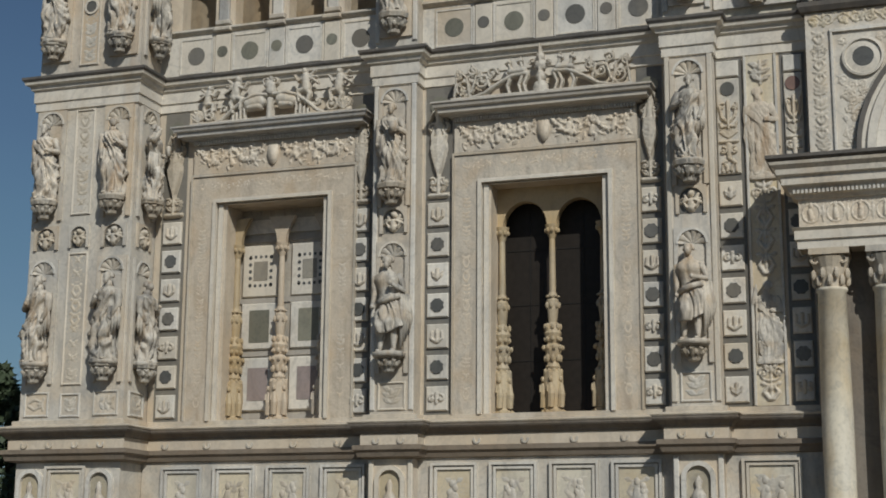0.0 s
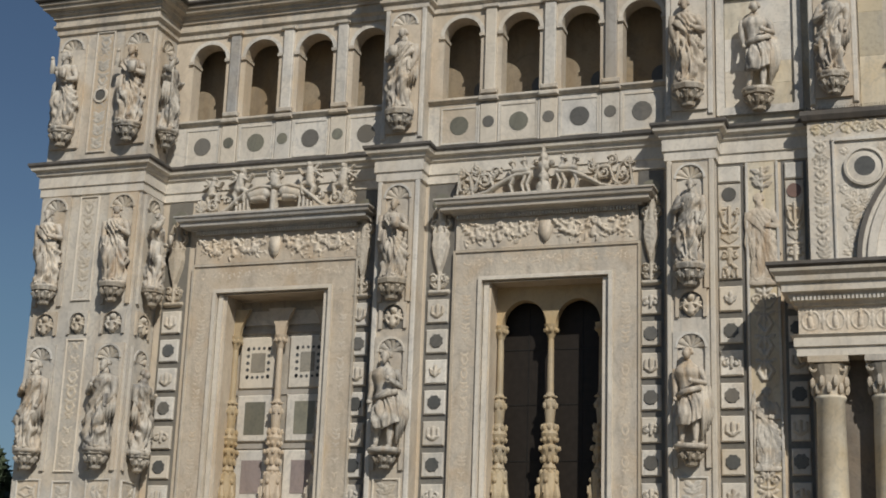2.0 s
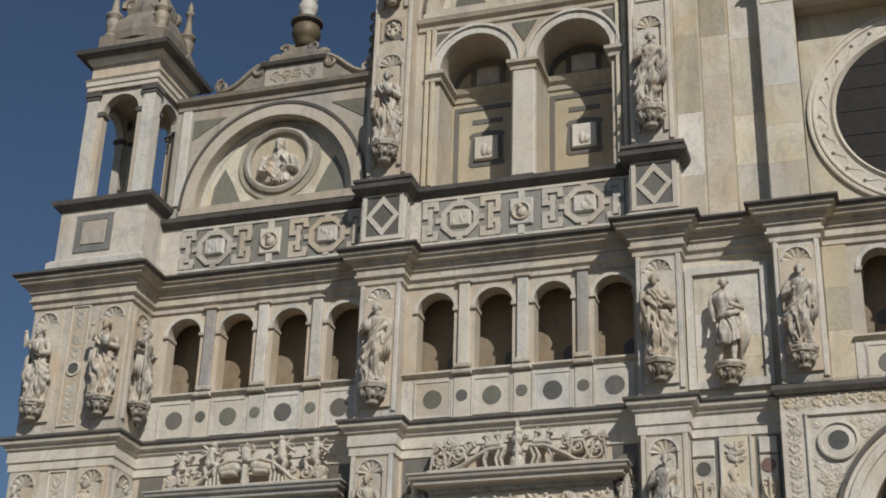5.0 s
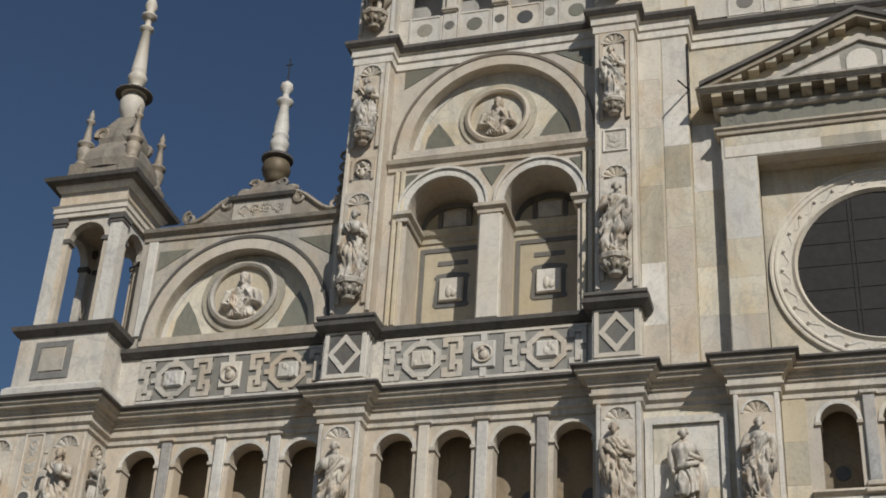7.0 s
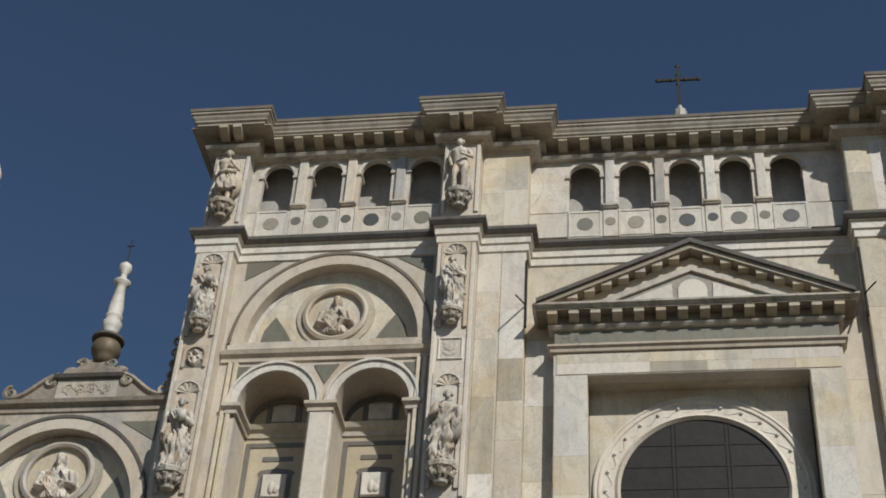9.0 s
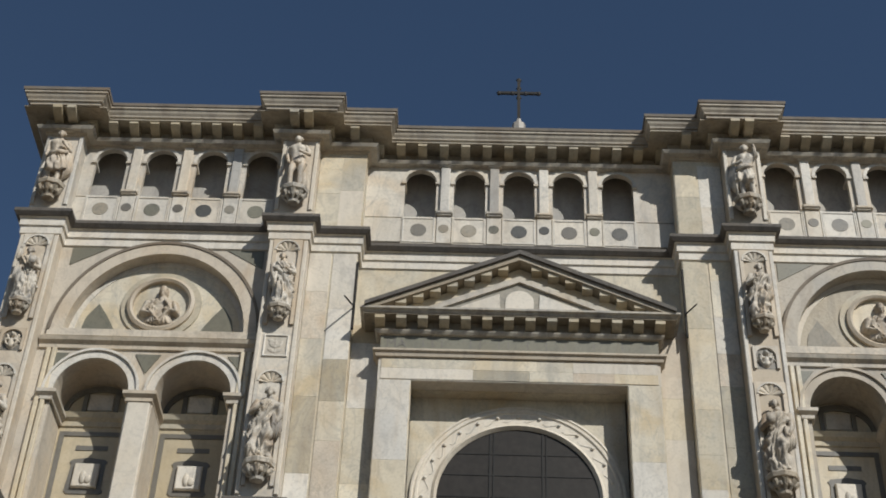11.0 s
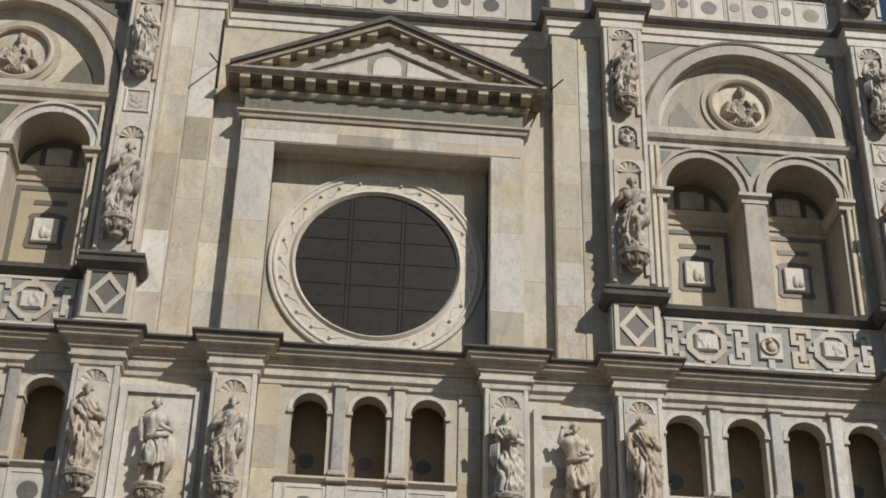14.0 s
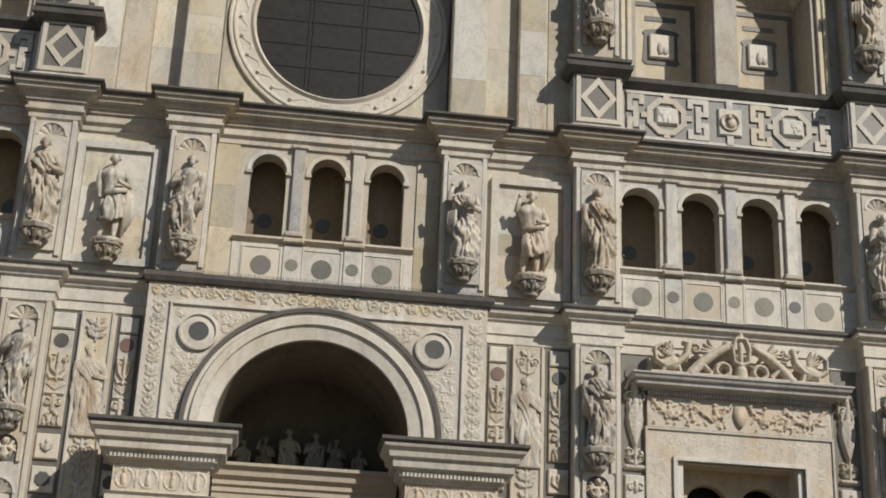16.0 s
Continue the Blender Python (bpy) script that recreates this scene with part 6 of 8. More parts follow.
def diamond_face(bm_d, bm_w, w, z0, z1):
    cz, h = (z0 + z1) / 2, (z1 - z0) / 2
    slab(bm_d, [(-w + 0.1, z0 + 0.1), (w - 0.1, z0 + 0.1), (w - 0.1, z1 - 0.1), (-w + 0.1, z1 - 0.1)], -0.012, 0)
    band(bm_w, [(-w, z0), (w, z0), (w, z1), (-w, z1)], [(-w + 0.11, z0 + 0.11), (w - 0.11, z0 + 0.11), (w - 0.11, z1 - 0.11), (-w + 0.11, z1 - 0.11)], -0.05, 0, True)
    a, b = w - 0.1, h - 0.1
    band(bm_w, [(0, cz - b), (a, cz), (0, cz + b), (-a, cz)], [(0, cz - b + 0.22), (a - 0.16, cz), (0, cz + b - 0.22), (-a + 0.16, cz)], -0.045, 0, True)


for c in PIL:
    t = thing("pedestal", (c, 0, 18.02), "marble pedestal inlaid with a dark diamond", "pedestal", "diamond pedestals")
    bm = bmesh.new()
    box(bm, -0.55, 0.55, -0.55, 0.02, 0, 1.78)
    part("block", bm, M_WHITE, t)
    bm = bmesh.new()
    sweep(bm, [(-0.55, 0), (-0.55, -0.55), (0.55, -0.55), (0.55, 0)], [(0, 0), (0.14, 0.0), (0.14, 0.14), (0.05, 0.22), (0, 0.22)])
    part("base_moulding", bm, M_WHITE, t)
    for rz, w in ((0, 0.55), (90, 0.27), (-90, 0.27)):
        d, wt = bmesh.new(), bmesh.new()
        diamond_face(d, wt, w, 0.28, 1.62)
        for b3, m, nm in ((d, M_SLATE, "dark_inlay"), (wt, M_WHITE, "diamond_border")):
            ob = part(nm, b3, m, t)
            ob.matrix_basis = Matrix.LocRotScale((0, -0.551, 0) if rz == 0 else ((0.551 if rz > 0 else -0.551), -0.275, 0), Euler((0, 0, radians(rz))), (1, 1, 1))
    bm = bmesh.new()
    sweep(bm, [(-0.55, 0), (-0.55, -0.55), (0.55, -0.55), (0.55, 0)], [(0, 1.74), (0.1, 1.76), (0.2, 1.86), (0.24, 1.9), (0.24, 1.98), (0, 2.0)])
    box(bm, -0.55, 0.55, -0.55, 0.02, 1.78, 1.98)
    part("cap", bm, M_LEDGE, t, "dark weathered stone cap")
    bm = bmesh.new()
    box(bm, -0.53, 0.53, -0.45, 0, 1.98, 2.12)
    part("upper_step", bm, M_MARBLE, t)

# ---------------- twin blind windows and lunettes ----------------
def lunette(cx, zc, r, rz, y, zt, rt, name, seed):
    pale = M_DULL if cx > AX else M_MARBLE
    t = thing("lunette", (cx, y, zc), "marble lunette with a carved head in a round medallion", "lunette", "lunettes")
    bm = bmesh.new()
    band(bm, arc(0, 0, r + 0.38, 180, 0, 36, rz + 0.36), arc(0, 0, r, 180, 0, 36, rz), -0.07, 0.0)
    part("archivolt", bm, pale, t)
    bm = bmesh.new()
    band(bm, arc(0, 0, r + 0.42, 180, 0, 36, rz + 0.42), arc(0, 0, r + 0.34, 180, 0, 36, rz + 0.33), -0.1, 0.0)
    part("hood_moulding", bm, M_LEDGE if seed == 1 else M_BROWN, t)
    yb = 0.35
    bm = bmesh.new()
    band(bm, arc(0, 0.0, r, 180, 0, 36, rz), arc(0, 0.0, r - 0.14, 180, 0, 36, rz - 0.14), yb - 0.03, yb)
    part("inner_border", bm, M_WHITE, t)
    bm = bmesh.new()
    slab(bm, arc(0, 0.0, r, 180, 0, 36, rz), yb - 0.008, yb + 0.008)
    part("tympanum", bm, M_TAN if cx > AX else M_CREAM, t, "yellowed marble tympanum" if cx > AX else "cream marble tympanum")
    bm = bmesh.new()
    ring(bm, 0, zt, [(rt * 0.7, yb), (rt * 0.7, yb - 0.14), (rt * 0.76, yb - 0.18), (rt * 0.84, yb - 0.14), (rt * 0.84, yb)], 40)
    part("medallion_frame", bm, M_DULL, t)
    bm = bmesh.new()
    ring(bm, 0, zt, [(rt * 0.84, yb), (rt * 0.84, yb - 0.06), (rt, yb - 0.06), (rt, yb)], 40)
    part("medallion_band", bm, M_SAND, t, "sand-coloured stone ring")
    bm = bmesh.new()
    disc(bm, 0, zt, rt * 0.7, yb - 0.015, yb, 36)
    part("medallion_ground", bm, M_CREAM, t)
    bm = bmesh.new()
    k = rt * 0.7
    R = Relief(-0.95 * k, 0.95 * k, zt - 0.95 * k, zt + 0.95 * k, 0.018)
    q = random.Random(int(cx * 7) + seed)
    R.limb((0, zt - 0.7 * k), (0, zt + 0.02 * k), 0.5 * k, 0.36 * k, 0.2 * k)
    R.limb((-0.36 * k, zt + 0.02 * k), (0.36 * k, zt + 0.0 * k), 0.2 * k, 0.2 * k, 0.22 * k)
    R.limb((0, zt + 0.15 * k), (0.02 * k, zt + 0.36 * k), 0.14 * k, 0.13 * k, 0.24 * k)
    R.limb((0.02 * k, zt + 0.48 * k), (0.02 * k, zt + 0.6 * k), 0.17 * k, 0.18 * k, 0.34 * k)
    R.limb((0.02 * k, zt + 0.38 * k), (0.02 * k, zt + 0.3 * k), 0.1 * k, 0.06 * k, 0.33 * k)
    for s in (-1, 1):
        R.line([(s * 0.48 * k, zt - 0.02 * k), (s * 0.6 * k, zt - 0.4 * k), (s * 0.2 * k, zt - (0.3 if s > 0 else 0.5) * k)], 0.15 * k, 0.09 * k, 0.3 * k)
        for e in range(4):
            R.line([(s * (0.4 - 0.09 * e) * k, zt + 0.1 * k), (s * (0.12 + 0.1 * e) * k, zt - 0.3 * k), (s * (0.34 - 0.13 * e) * k, zt - 0.85 * k)], 0.035 * k, 0.06 * k, (0.24 + 0.03 * e) * k)
    box_x = q.choice((-1, 1)) * 0.34 * k
    R.limb((box_x, zt - 0.1 * k), (box_x, zt - 0.3 * k), 0.15 * k, 0.15 * k, 0.3 * k)
    X, Zg = np.meshgrid(R.xs, R.zs)
    R.h[np.hypot(X, Zg - zt) > 0.93 * k] = 0
    R.rough(seed, 0.4)
    R.sheet(bm, yb - 0.016)
    part("bust_relief", bm, M_STATUE, t, smooth=True)
    for s in (-1, 1):
        bm = bmesh.new()
        a, b = r / 2.3, zt / 1.42
        slab(bm, [(s * 1.97 * a, 0.3), (s * 1.89 * a, 0.3 + 0.55 * b), (s * 1.62 * a, 0.3 + 1.08 * b), (s * 1.35 * a, 0.3 + 0.6 * b), (s * 1.08 * a, 0.3)], yb - 0.03, yb)
        part("inlaid_triangle", bm, M_TAUPE if cx > AX else M_GREEN, t, "grey stone triangle")
        bm = bmesh.new()
        xo = s * (r + 0.05)
        slab(bm, [(s * (r + 0.26), rz * 0.84), (s * (r + 0.26), rz + 0.2), (s * (r * 0.68), rz + 0.2)], -0.02, 0.0)
        part("spandrel_inlay", bm, M_GREEN, t, "green-grey stone spandrel")
    bm = bmesh.new()
    box(bm, -r - 0.4, r + 0.4, -0.1, yb, -0.16, 0.06)
    part("sill_moulding", bm, M_MOULD, t)
    return t


lunette(-3.62, 20.12, 2.3, 2.65, 0.0, 1.42, 1.2, "lunette", 1)
for c in TWIN:
    lunette(c, 25.3, 2.42, 2.72, 0.0, 1.2, 1.1, "lunette", 2)
    pale = M_DULL if c > AX else M_WHITE
    t = thing("twin_window", (c, 0, 19.95), "blind twin-arched window with marble panels", "window", "twin windows")
    bm = bmesh.new()
    for s in (-1, 1):
        for k in range(2):
            band(bm, arc(s * 1.33, 3.45, 1.0 + 0.26, 180, 0, 20, 1.05 + 0.26), arc(s * 1.33, 3.45, 0.99, 180, 0, 20, 1.05), -0.06, 0.0) if k == 0 else band(bm, arc(s * 1.33, 3.45, 1.27, 180, 0, 20, 1.33), arc(s * 1.33, 3.45, 1.2, 180, 0, 20, 1.26), -0.12, -0.055)
    part("archivolt", bm, pale, t)
    bm = bmesh.new()
    cbox(bm, -0.3, 0.3, -0.08, 0.4, 0.0, 3.15, 0.03)
    part("middle_pier", bm, pale, t)
    for x in (-2.42, 0.0, 2.42):
        bm = bmesh.new()
        w = 0.36 if x == 0 else 0.18
        sweep(bm, [(x - w + 0.06, 1.2), (x - w + 0.06, -0.06), (x + w - 0.06, -0.06), (x + w - 0.06, 1.2)], [(0, 3.12), (0.05, 3.14), (0.05, 3.24), (0.14, 3.32), (0.14, 3.42), (0, 3.44)])
        part("impost_capital", bm, M_MOULD, t)
    for s in (-1, 1):
        bm = bmesh.new()
        for x in (2.5, 2.66):
            cbox(bm, s * x - 0.06, s * x + 0.06, -0.1, 0.0, 0.0, 4.78, 0.02)
        part("side_fillets", bm, M_CREAM, t)
    bm = bmesh.new()
    slab(bm, [(-0.34, 4.66), (0.34, 4.66), (0, 4.05)], -0.03, 0)
    for s in (-1, 1):
        slab(bm, [(s * 2.45, 4.66), (s * 2.1, 4.66), (s * 2.45, 4.2)], -0.03, 0)
    part("spandrel_inlay", bm, M_GREEN, t, "green-grey stone triangle")
    bm = bmesh.new()
    sweep(bm, [(-2.95, 0), (2.9, 0)], [(0, 4.78), (0.06, 4.8), (0.06, 4.92), (0.16, 5.0), (0.2, 5.1), (0.06, 5.16), (0.06, 5.24), (0, 5.26)])
    part("impost_band", bm, M_MOULD, t)
    for s in (-1, 1):
        x = s * 1.33
        bm = bmesh.new()
        box(bm, x - 0.99, x + 0.99, 1.2, 1.26, 0, 4.6)
        p = part("infill_panel", bm, M_CREAM if c > AX else M_SAND, t, "yellowed marble infill panel")
        bm = bmesh.new()
        band(bm, [(x - 0.93, 0.02), (x + 0.93, 0.02), (x + 0.93, 2.98), (x - 0.93, 2.98)], [(x - 0.8, 0.1), (x + 0.8, 0.1), (x + 0.8, 2.85), (x - 0.8, 2.85)], 1.17, 1.2, True)
        box(bm, x - 0.42, x + 0.42, 1.18, 1.2, 2.42, 2.56)
        o = [(x - 0.5, 1.2), (x - 0.42, 1.12), (x + 0.42, 1.12), (x + 0.5, 1.2), (x + 0.44, 1.3), (x + 0.44, 1.98), (x + 0.5, 2.06), (x + 0.42, 2.14), (x, 2.2), (x - 0.42, 2.14), (x - 0.5, 2.06), (x - 0.44, 1.98)]
        slab(bm, o, 1.175, 1.2)
        part("dark_inlay", bm, M_SLATE, p, "dark grey stone border")
        bm = bmesh.new()
        cbox(bm, x - 0.33, x + 0.33, 1.08, 1.175, 1.28, 1.98, 0.03)
        q = part("plaque", bm, M_WHITE, p, "white marble plaque")
        bm = bmesh.new()
        blob(bm, x - 0.05, 1.08, 1.55, 0.09, 0.06, 0.2, 8, 6)
        blob(bm, x + 0.08, 1.08, 1.5, 0.1, 0.05, 0.13, 8, 6)
        part("plaque_relief", bm, M_CARVED, p, smooth=True)
        bm = bmesh.new()
        sweep(bm, [(x - 0.99, 1.2), (x + 0.99, 1.2)], [(0, 3.12), (0.05, 3.14), (0.05, 3.28), (0.14, 3.36), (0.2, 3.5), (0, 3.56)])
        part("transom", bm, M_SAND, p)
        bm = bmesh.new()
        for xx in (-0.42, 0.42):
            box(bm, x + xx - 0.06, x + xx + 0.06, 1.14, 1.2, 3.58, 4.2)
        band(bm, arc(x, 3.58, 0.985, 180, 0, 18, 0.84), arc(x, 3.58, 0.85, 180, 0, 18, 0.66), 1.14, 1.2)
        part("lunette_bars", bm, M_SLATE, p)
        bm = bmesh.new()
        cbox(bm, x - 0.33, x + 0.33, 1.15, 1.2, 3.64, 4.14, 0.02)
        part("lunette_panel", bm, M_MARBLE, p)

# ---------------- great round window ----------------
t = thing("rose_window", (ROSE[0], RY, ROSE[1]), "great round window with a carved marble ring and dark glazing", "window")
bm = bmesh.new()
ring(bm, 0, 0, [(2.05, 0.3), (2.05, -0.05), (2.12, -0.14), (2.2, -0.07), (2.52, -0.06), (2.55, -0.1), (2.6, -0.1), (2.62, -0.06), (2.65, -0.06), (2.68, -0.09), (2.73, -0.08), (2.76, 0.0), (2.12, 0.0), (2.12, 0.3)], 72)
rg = part("carved_ring", bm, M_WHITE, t, "pale carved marble ring", smooth=False)
for k in range(28):
    a = 2 * math.pi * k / 28
    bm = bmesh.new()
    blob(bm, 2.42 * math.cos(a), -0.08, 2.42 * math.sin(a), 0.05, 0.05, 0.05, 8, 6)
    tube(bm, [(q * math.cos(a + e), -0.062, q * math.sin(a + e)) for q, e in ((2.42, 0.02), (2.34, 0.07), (2.27, 0.12), (2.29, 0.17), (2.36, 0.17))], [0.02, 0.022, 0.02, 0.015, 0.01], 5)
    part("boss", bm, M_WHITE, rg)
bm = bmesh.new()
disc(bm, 0, 0, 2.1, -0.03, 0.04, 64)
part("glass", bm, M_GLASS, t, "dark window glass")
bm = bmesh.new()
for x in (-0.72, 0.62):
    z = math.sqrt(2.08 ** 2 - x * x)
    box(bm, x - 0.02, x + 0.02, -0.05, -0.03, -z, z)
    box(bm, x + 0.08, x + 0.115, -0.05, -0.03, -z + 0.03, z - 0.03)
for z in (-1.25, -0.62, 0.05, 0.68, 1.3):
    x = math.sqrt(2.08 ** 2 - z * z)
    box(bm, -x, x, -0.044, -0.03, z - 0.013, z + 0.013)
part("glazing_bars", bm, M_LEAD, t, "dark iron glazing bars")

# framed surround of the round window
t = thing("window_frame_aedicule", (AX, CY, 18.25), "tall marble frame and pediment round the great window", "aedicule")
fo, fi = 3.68, 2.8
for s in (-1, 1):
    bm = bmesh.new()
    x0, x1 = sorted((s * fo, s * fi))
    box(bm, x0, x1, -0.42, 0.6, 0.0, 5.69)
    part("jamb", bm, M_CREAM, t)
    bm = bmesh.new()
    disc(bm, s * (fo + fi) / 2, 2.55, 0.28, -0.435, -0.415, 24)
    part("jamb_disc", bm, M_OCHRE, t)
bm = bmesh.new()
box(bm, -fo, fo, -0.42, 0.6, 5.69, 6.42)
part("lintel", bm, M_WHITE, t)
bm = bmesh.new()
sweep(bm, [(-fo, 0.02), (-fo, -0.42), (fo, -0.42), (fo, 0.02)], [(0, 6.38), (0.08, 6.4), (0.1, 6.5), (0.16, 6.54), (0.16, 6.6), (0, 6.62)])
part("architrave_moulding", bm, M_MOULD, t)
bm = bmesh.new()
box(bm, -fo + 0.02, fo - 0.02, -0.44, 0.1, 6.6, 7.12)
fz = part("inscription_frieze", bm, M_GREEN, t, "grey marble frieze with worn lettering")
cu = bpy.data.curves.new("inscription", 'FONT')
cu.body = "MA"
cu.size = 0.38
cu.extrude = 0.004
dg = bpy.data.objects.new("tmp", cu)
scene.collection.objects.link(dg)
bpy.context.view_layer.update()
me = bpy.data.meshes.new_from_object(dg.evaluated_get(bpy.context.evaluated_depsgraph_get()))
bpy.data.objects.remove(dg)
me.materials.append(M_SLATE)
ob = new("lettering", me)
ob.parent = fz
ob.matrix_basis = pose(-3.52, -0.445, 6.72, 90)
rr = random.Random(3)
bm = bmesh.new()
for k in range(24):
    x = -2.55 + 0.25 * k
    if rr.random() < 0.6 and x < 3.4:
        box(bm, x, x + 0.035, -0.4425, -0.44, 6.74, 6.98)
tagged(part("worn_lettering", bm, M_SLATE, fz), "worn illegible lettering", kind="stuff")
# pediment
PH = 4.12


def bmod(bm, x0, x1, yb, yf, zb, zf, zt):
    """A bracket block whose underside curves up from the back zb to the front zf."""
    n = 5
    rows = []
    for k in range(n + 1):
        f = k / n
        rows.append((yb + (yf - yb) * f, zb + (zf - zb) * f ** 2.2))
    side = rows + [(yf, zt), (yb, zt)]
    a = [bm.verts.new((x0, y, z)) for y, z in side]
    b = [bm.verts.new((x1, y, z)) for y, z in side]
    bm.faces.new(a)
    bm.faces.new(b[::-1])
    m = len(side)
    for k in range(m):
        bm.faces.new((a[k], b[k], b[(k + 1) % m], a[(k + 1) % m]))
    bmesh.ops.recalc_face_normals(bm, faces=bm.faces[:])


bm = bmesh.new()
sweep(bm, [(-fo, 0.02), (-fo, -0.44), (fo, -0.44), (fo, 0.02)], [(0, 7.1), (0.08, 7.11), (0.13, 7.17), (0.15, 7.21), (0.08, 7.225), (0, 7.225)])
part("bed_moulding", bm, M_CORN, t)
# the gaps between modillions get their shade partly from this browner colour
bm = bmesh.new()
sweep(bm, [(-fo, 0.02), (-fo, -0.44), (fo, -0.44), (fo, 0.02)], [(0, 7.22), (0.075, 7.22), (0.075, 7.49), (0.44, 7.495), (0.44, 7.53), (0, 7.53)])
part("corona_soffit", bm, M_TAN, t, "brown weathered soffit between the modillions, darkened further for shade")
bm = bmesh.new()
sweep(bm, [(-fo, 0.02), (-fo, -0.44), (fo, -0.44), (fo, 0.02)], [(0, 7.53), (0.46, 7.53), (0.49, 7.58), (0.55, 7.61), (0.55, 7.67), (0, 7.7)])
box(bm, -fo, fo, -0.5, 0.05, 7.54, 7.68)
part("horizontal_cornice", bm, M_CORN, t)
mo = bmesh.new()
bmod(mo, -0.13, 0.13, -0.07, -0.42, 7.27, 7.38, 7.496)
mo_first = part("modillion", mo, M_SAND, t)
mo_first.location = (-fo - 0.02, -0.44, 0)
for k in range(1, 14):
    share("modillion", mo_first.data, t, (-fo - 0.02 + k * (2 * fo + 0.04) / 13, -0.44, 0))
za = 9.5
for s in (-1, 1):
    bm = bmesh.new()
    d = [(s * PH, 7.66), (s * PH, 7.78), (0, za + 0.14), (0, za)]
    slab(bm, d, -1.06, 0.3)
    part("raking_cornice", bm, M_LEDGE, t, "dark weathered raking cornice")
    # browner bed, again with some of the shade in its colour
    bm = bmesh.new()
    slab(bm, [(s * (PH - 0.3), 7.66), (s * (PH - 0.02), 7.67), (0, za), (0, za - 0.16)], -0.98, 0.3)
    part("raking_bed", bm, M_TAN, t)
    for k in range(1, 8):
        f = k / 8
        x, z = s * (PH - 0.5) * (1 - f), 7.62 + (za - 7.92) * f
        bm = bmesh.new()
        sl = (za - 7.7) / PH
        slab(bm, [(x - 0.14, z + 0.02), (x + 0.14, z + 0.02), (x + 0.14, z + 0.24 - s * 0.14 * sl), (x - 0.14, z + 0.24 + s * 0.14 * sl)], -0.92, -0.6)
        part("modillion", bm, M_SAND, t)
bm = bmesh.new()
slab(bm, [(-PH + 0.5, 7.68), (PH - 0.5, 7.68), (0, za - 0.2)], -0.62, 0.1)
tp = part("tympanum", bm, M_CREAM, t, "cream marble tympanum")
bm = bmesh.new()
band(bm, [(-2.5, 7.86), (0, 8.98), (2.5, 7.86)], [(-2.1, 7.86), (0, 8.78), (2.1, 7.86)], -0.72, -0.62)
part("inner_gable", bm, M_MOULD, tp)
bm = bmesh.new()
slab(bm, [(-2.1, 7.861), (2.1, 7.861), (0, 8.78)], -0.64, -0.62)
part("gable_ground", bm, M_TAUPE, tp)
bm = bmesh.new()
slab(bm, [(-0.38, 7.9)] + arc(0, 8.14, 0.38, 180, 0, 12) + [(0.38, 7.9)], -0.67, -0.64)
part("half_disc", bm, M_WHITE, tp)
for s in (-1, 1):
    bm = bmesh.new()
    slab(bm, [(s * 0.52, 7.9), (s * 0.54, 8.4), (s * 1.55, 7.96), (s * 1.6, 7.9)], -0.67, -0.64)
    part("side_inlay", bm, M_WHITE, tp)
for x, d in ((8.62, -1), (mir(8.62), 1)):
    t = thing("iron_tie", (x, 0.0, 25.6), "thin dark iron tie rod on the wall", "tie rod", "iron ties")
    bm = bmesh.new()
    tube(bm, [(0, -0.03, 0.0), (0, -0.03, 2.3)], 0.035, 6)
    tube(bm, [(0, -0.05, 0.75), (d * 0.2, -0.7, 0.6)], 0.025, 6)
    part("rod", bm, M_IRON, t)

# ---------------- main cornice blocks and cross ----------------
cor = bpy.data.objects["trim_top_cornice"]
bm = bmesh.new()
bmod(bm, -0.13, 0.13, 0.0, -0.52, 32.3, 32.46, 32.556)
blk = part("modillion", bm, M_SAND, cor)
first = True
for a, b in zip(pt2, pt2[1:]):
    L = abs(b[0] - a[0])
    if L < 0.5 or abs(a[1] - b[1]) > 0.01:
        continue
    n = max(2, round(L / 0.62))
    for k in range(n):
        x = min(a[0], b[0]) + (k + 0.5) * L / n
        if first:
            blk.location, first = (x, a[1] - 0.13, 0), False
        else:
            share("modillion", blk.data, cor, (x, a[1] - 0.13, 0))
t = thing("roof_cross", (13.05, 0.1, 33.08), "dark iron cross on a small stone block on the roofline", "cross")
bm = bmesh.new()
lathe(bm, [(0.2, 0), (0.2, 0.35), (0.1, 0.42), (0.07, 0.58)], 8)
part("stone_base", bm, M_GREYM, t)
bm = bmesh.new()
box(bm, -0.045, 0.045, -0.04, 0.04, 0.55, 2.27)
box(bm, -0.6, 0.6, -0.035, 0.035, 1.66, 1.75)
for x, z in ((-0.6, 1.7), (0.6, 1.7), (0, 2.27), (-0.2, 1.7), (0.2, 1.7), (0, 1.5), (0, 1.9)):
    blob(bm, x, 0, z, 0.085, 0.05, 0.085, 8, 5)
part("iron_cross", bm, M_IRON, t)

# ---------------- portal ----------------
t = thing("portal", (AX, 0, 0), "great marble portal with a carved spandrel and paired columns", "portal")
YP = -0.9
CZ, RIN, ROUT = 10.03, 2.09, 2.7
bm = bmesh.new()
half = 3.75
slab(bm, [(-half, 8.2), (-RIN, 8.2), (-RIN, CZ)] + arc(0, CZ, RIN, 180, 0, 32)[1:-1] + [(RIN, CZ), (RIN, 8.2), (half, 8.2), (half, 13.25), (-half, 13.25)], YP, 0.0)
sp = part("spandrel", bm, M_MARBLE, t)
bm = bmesh.new()
box(bm, -half, -RIN, YP, 0.0, 0, 8.2)
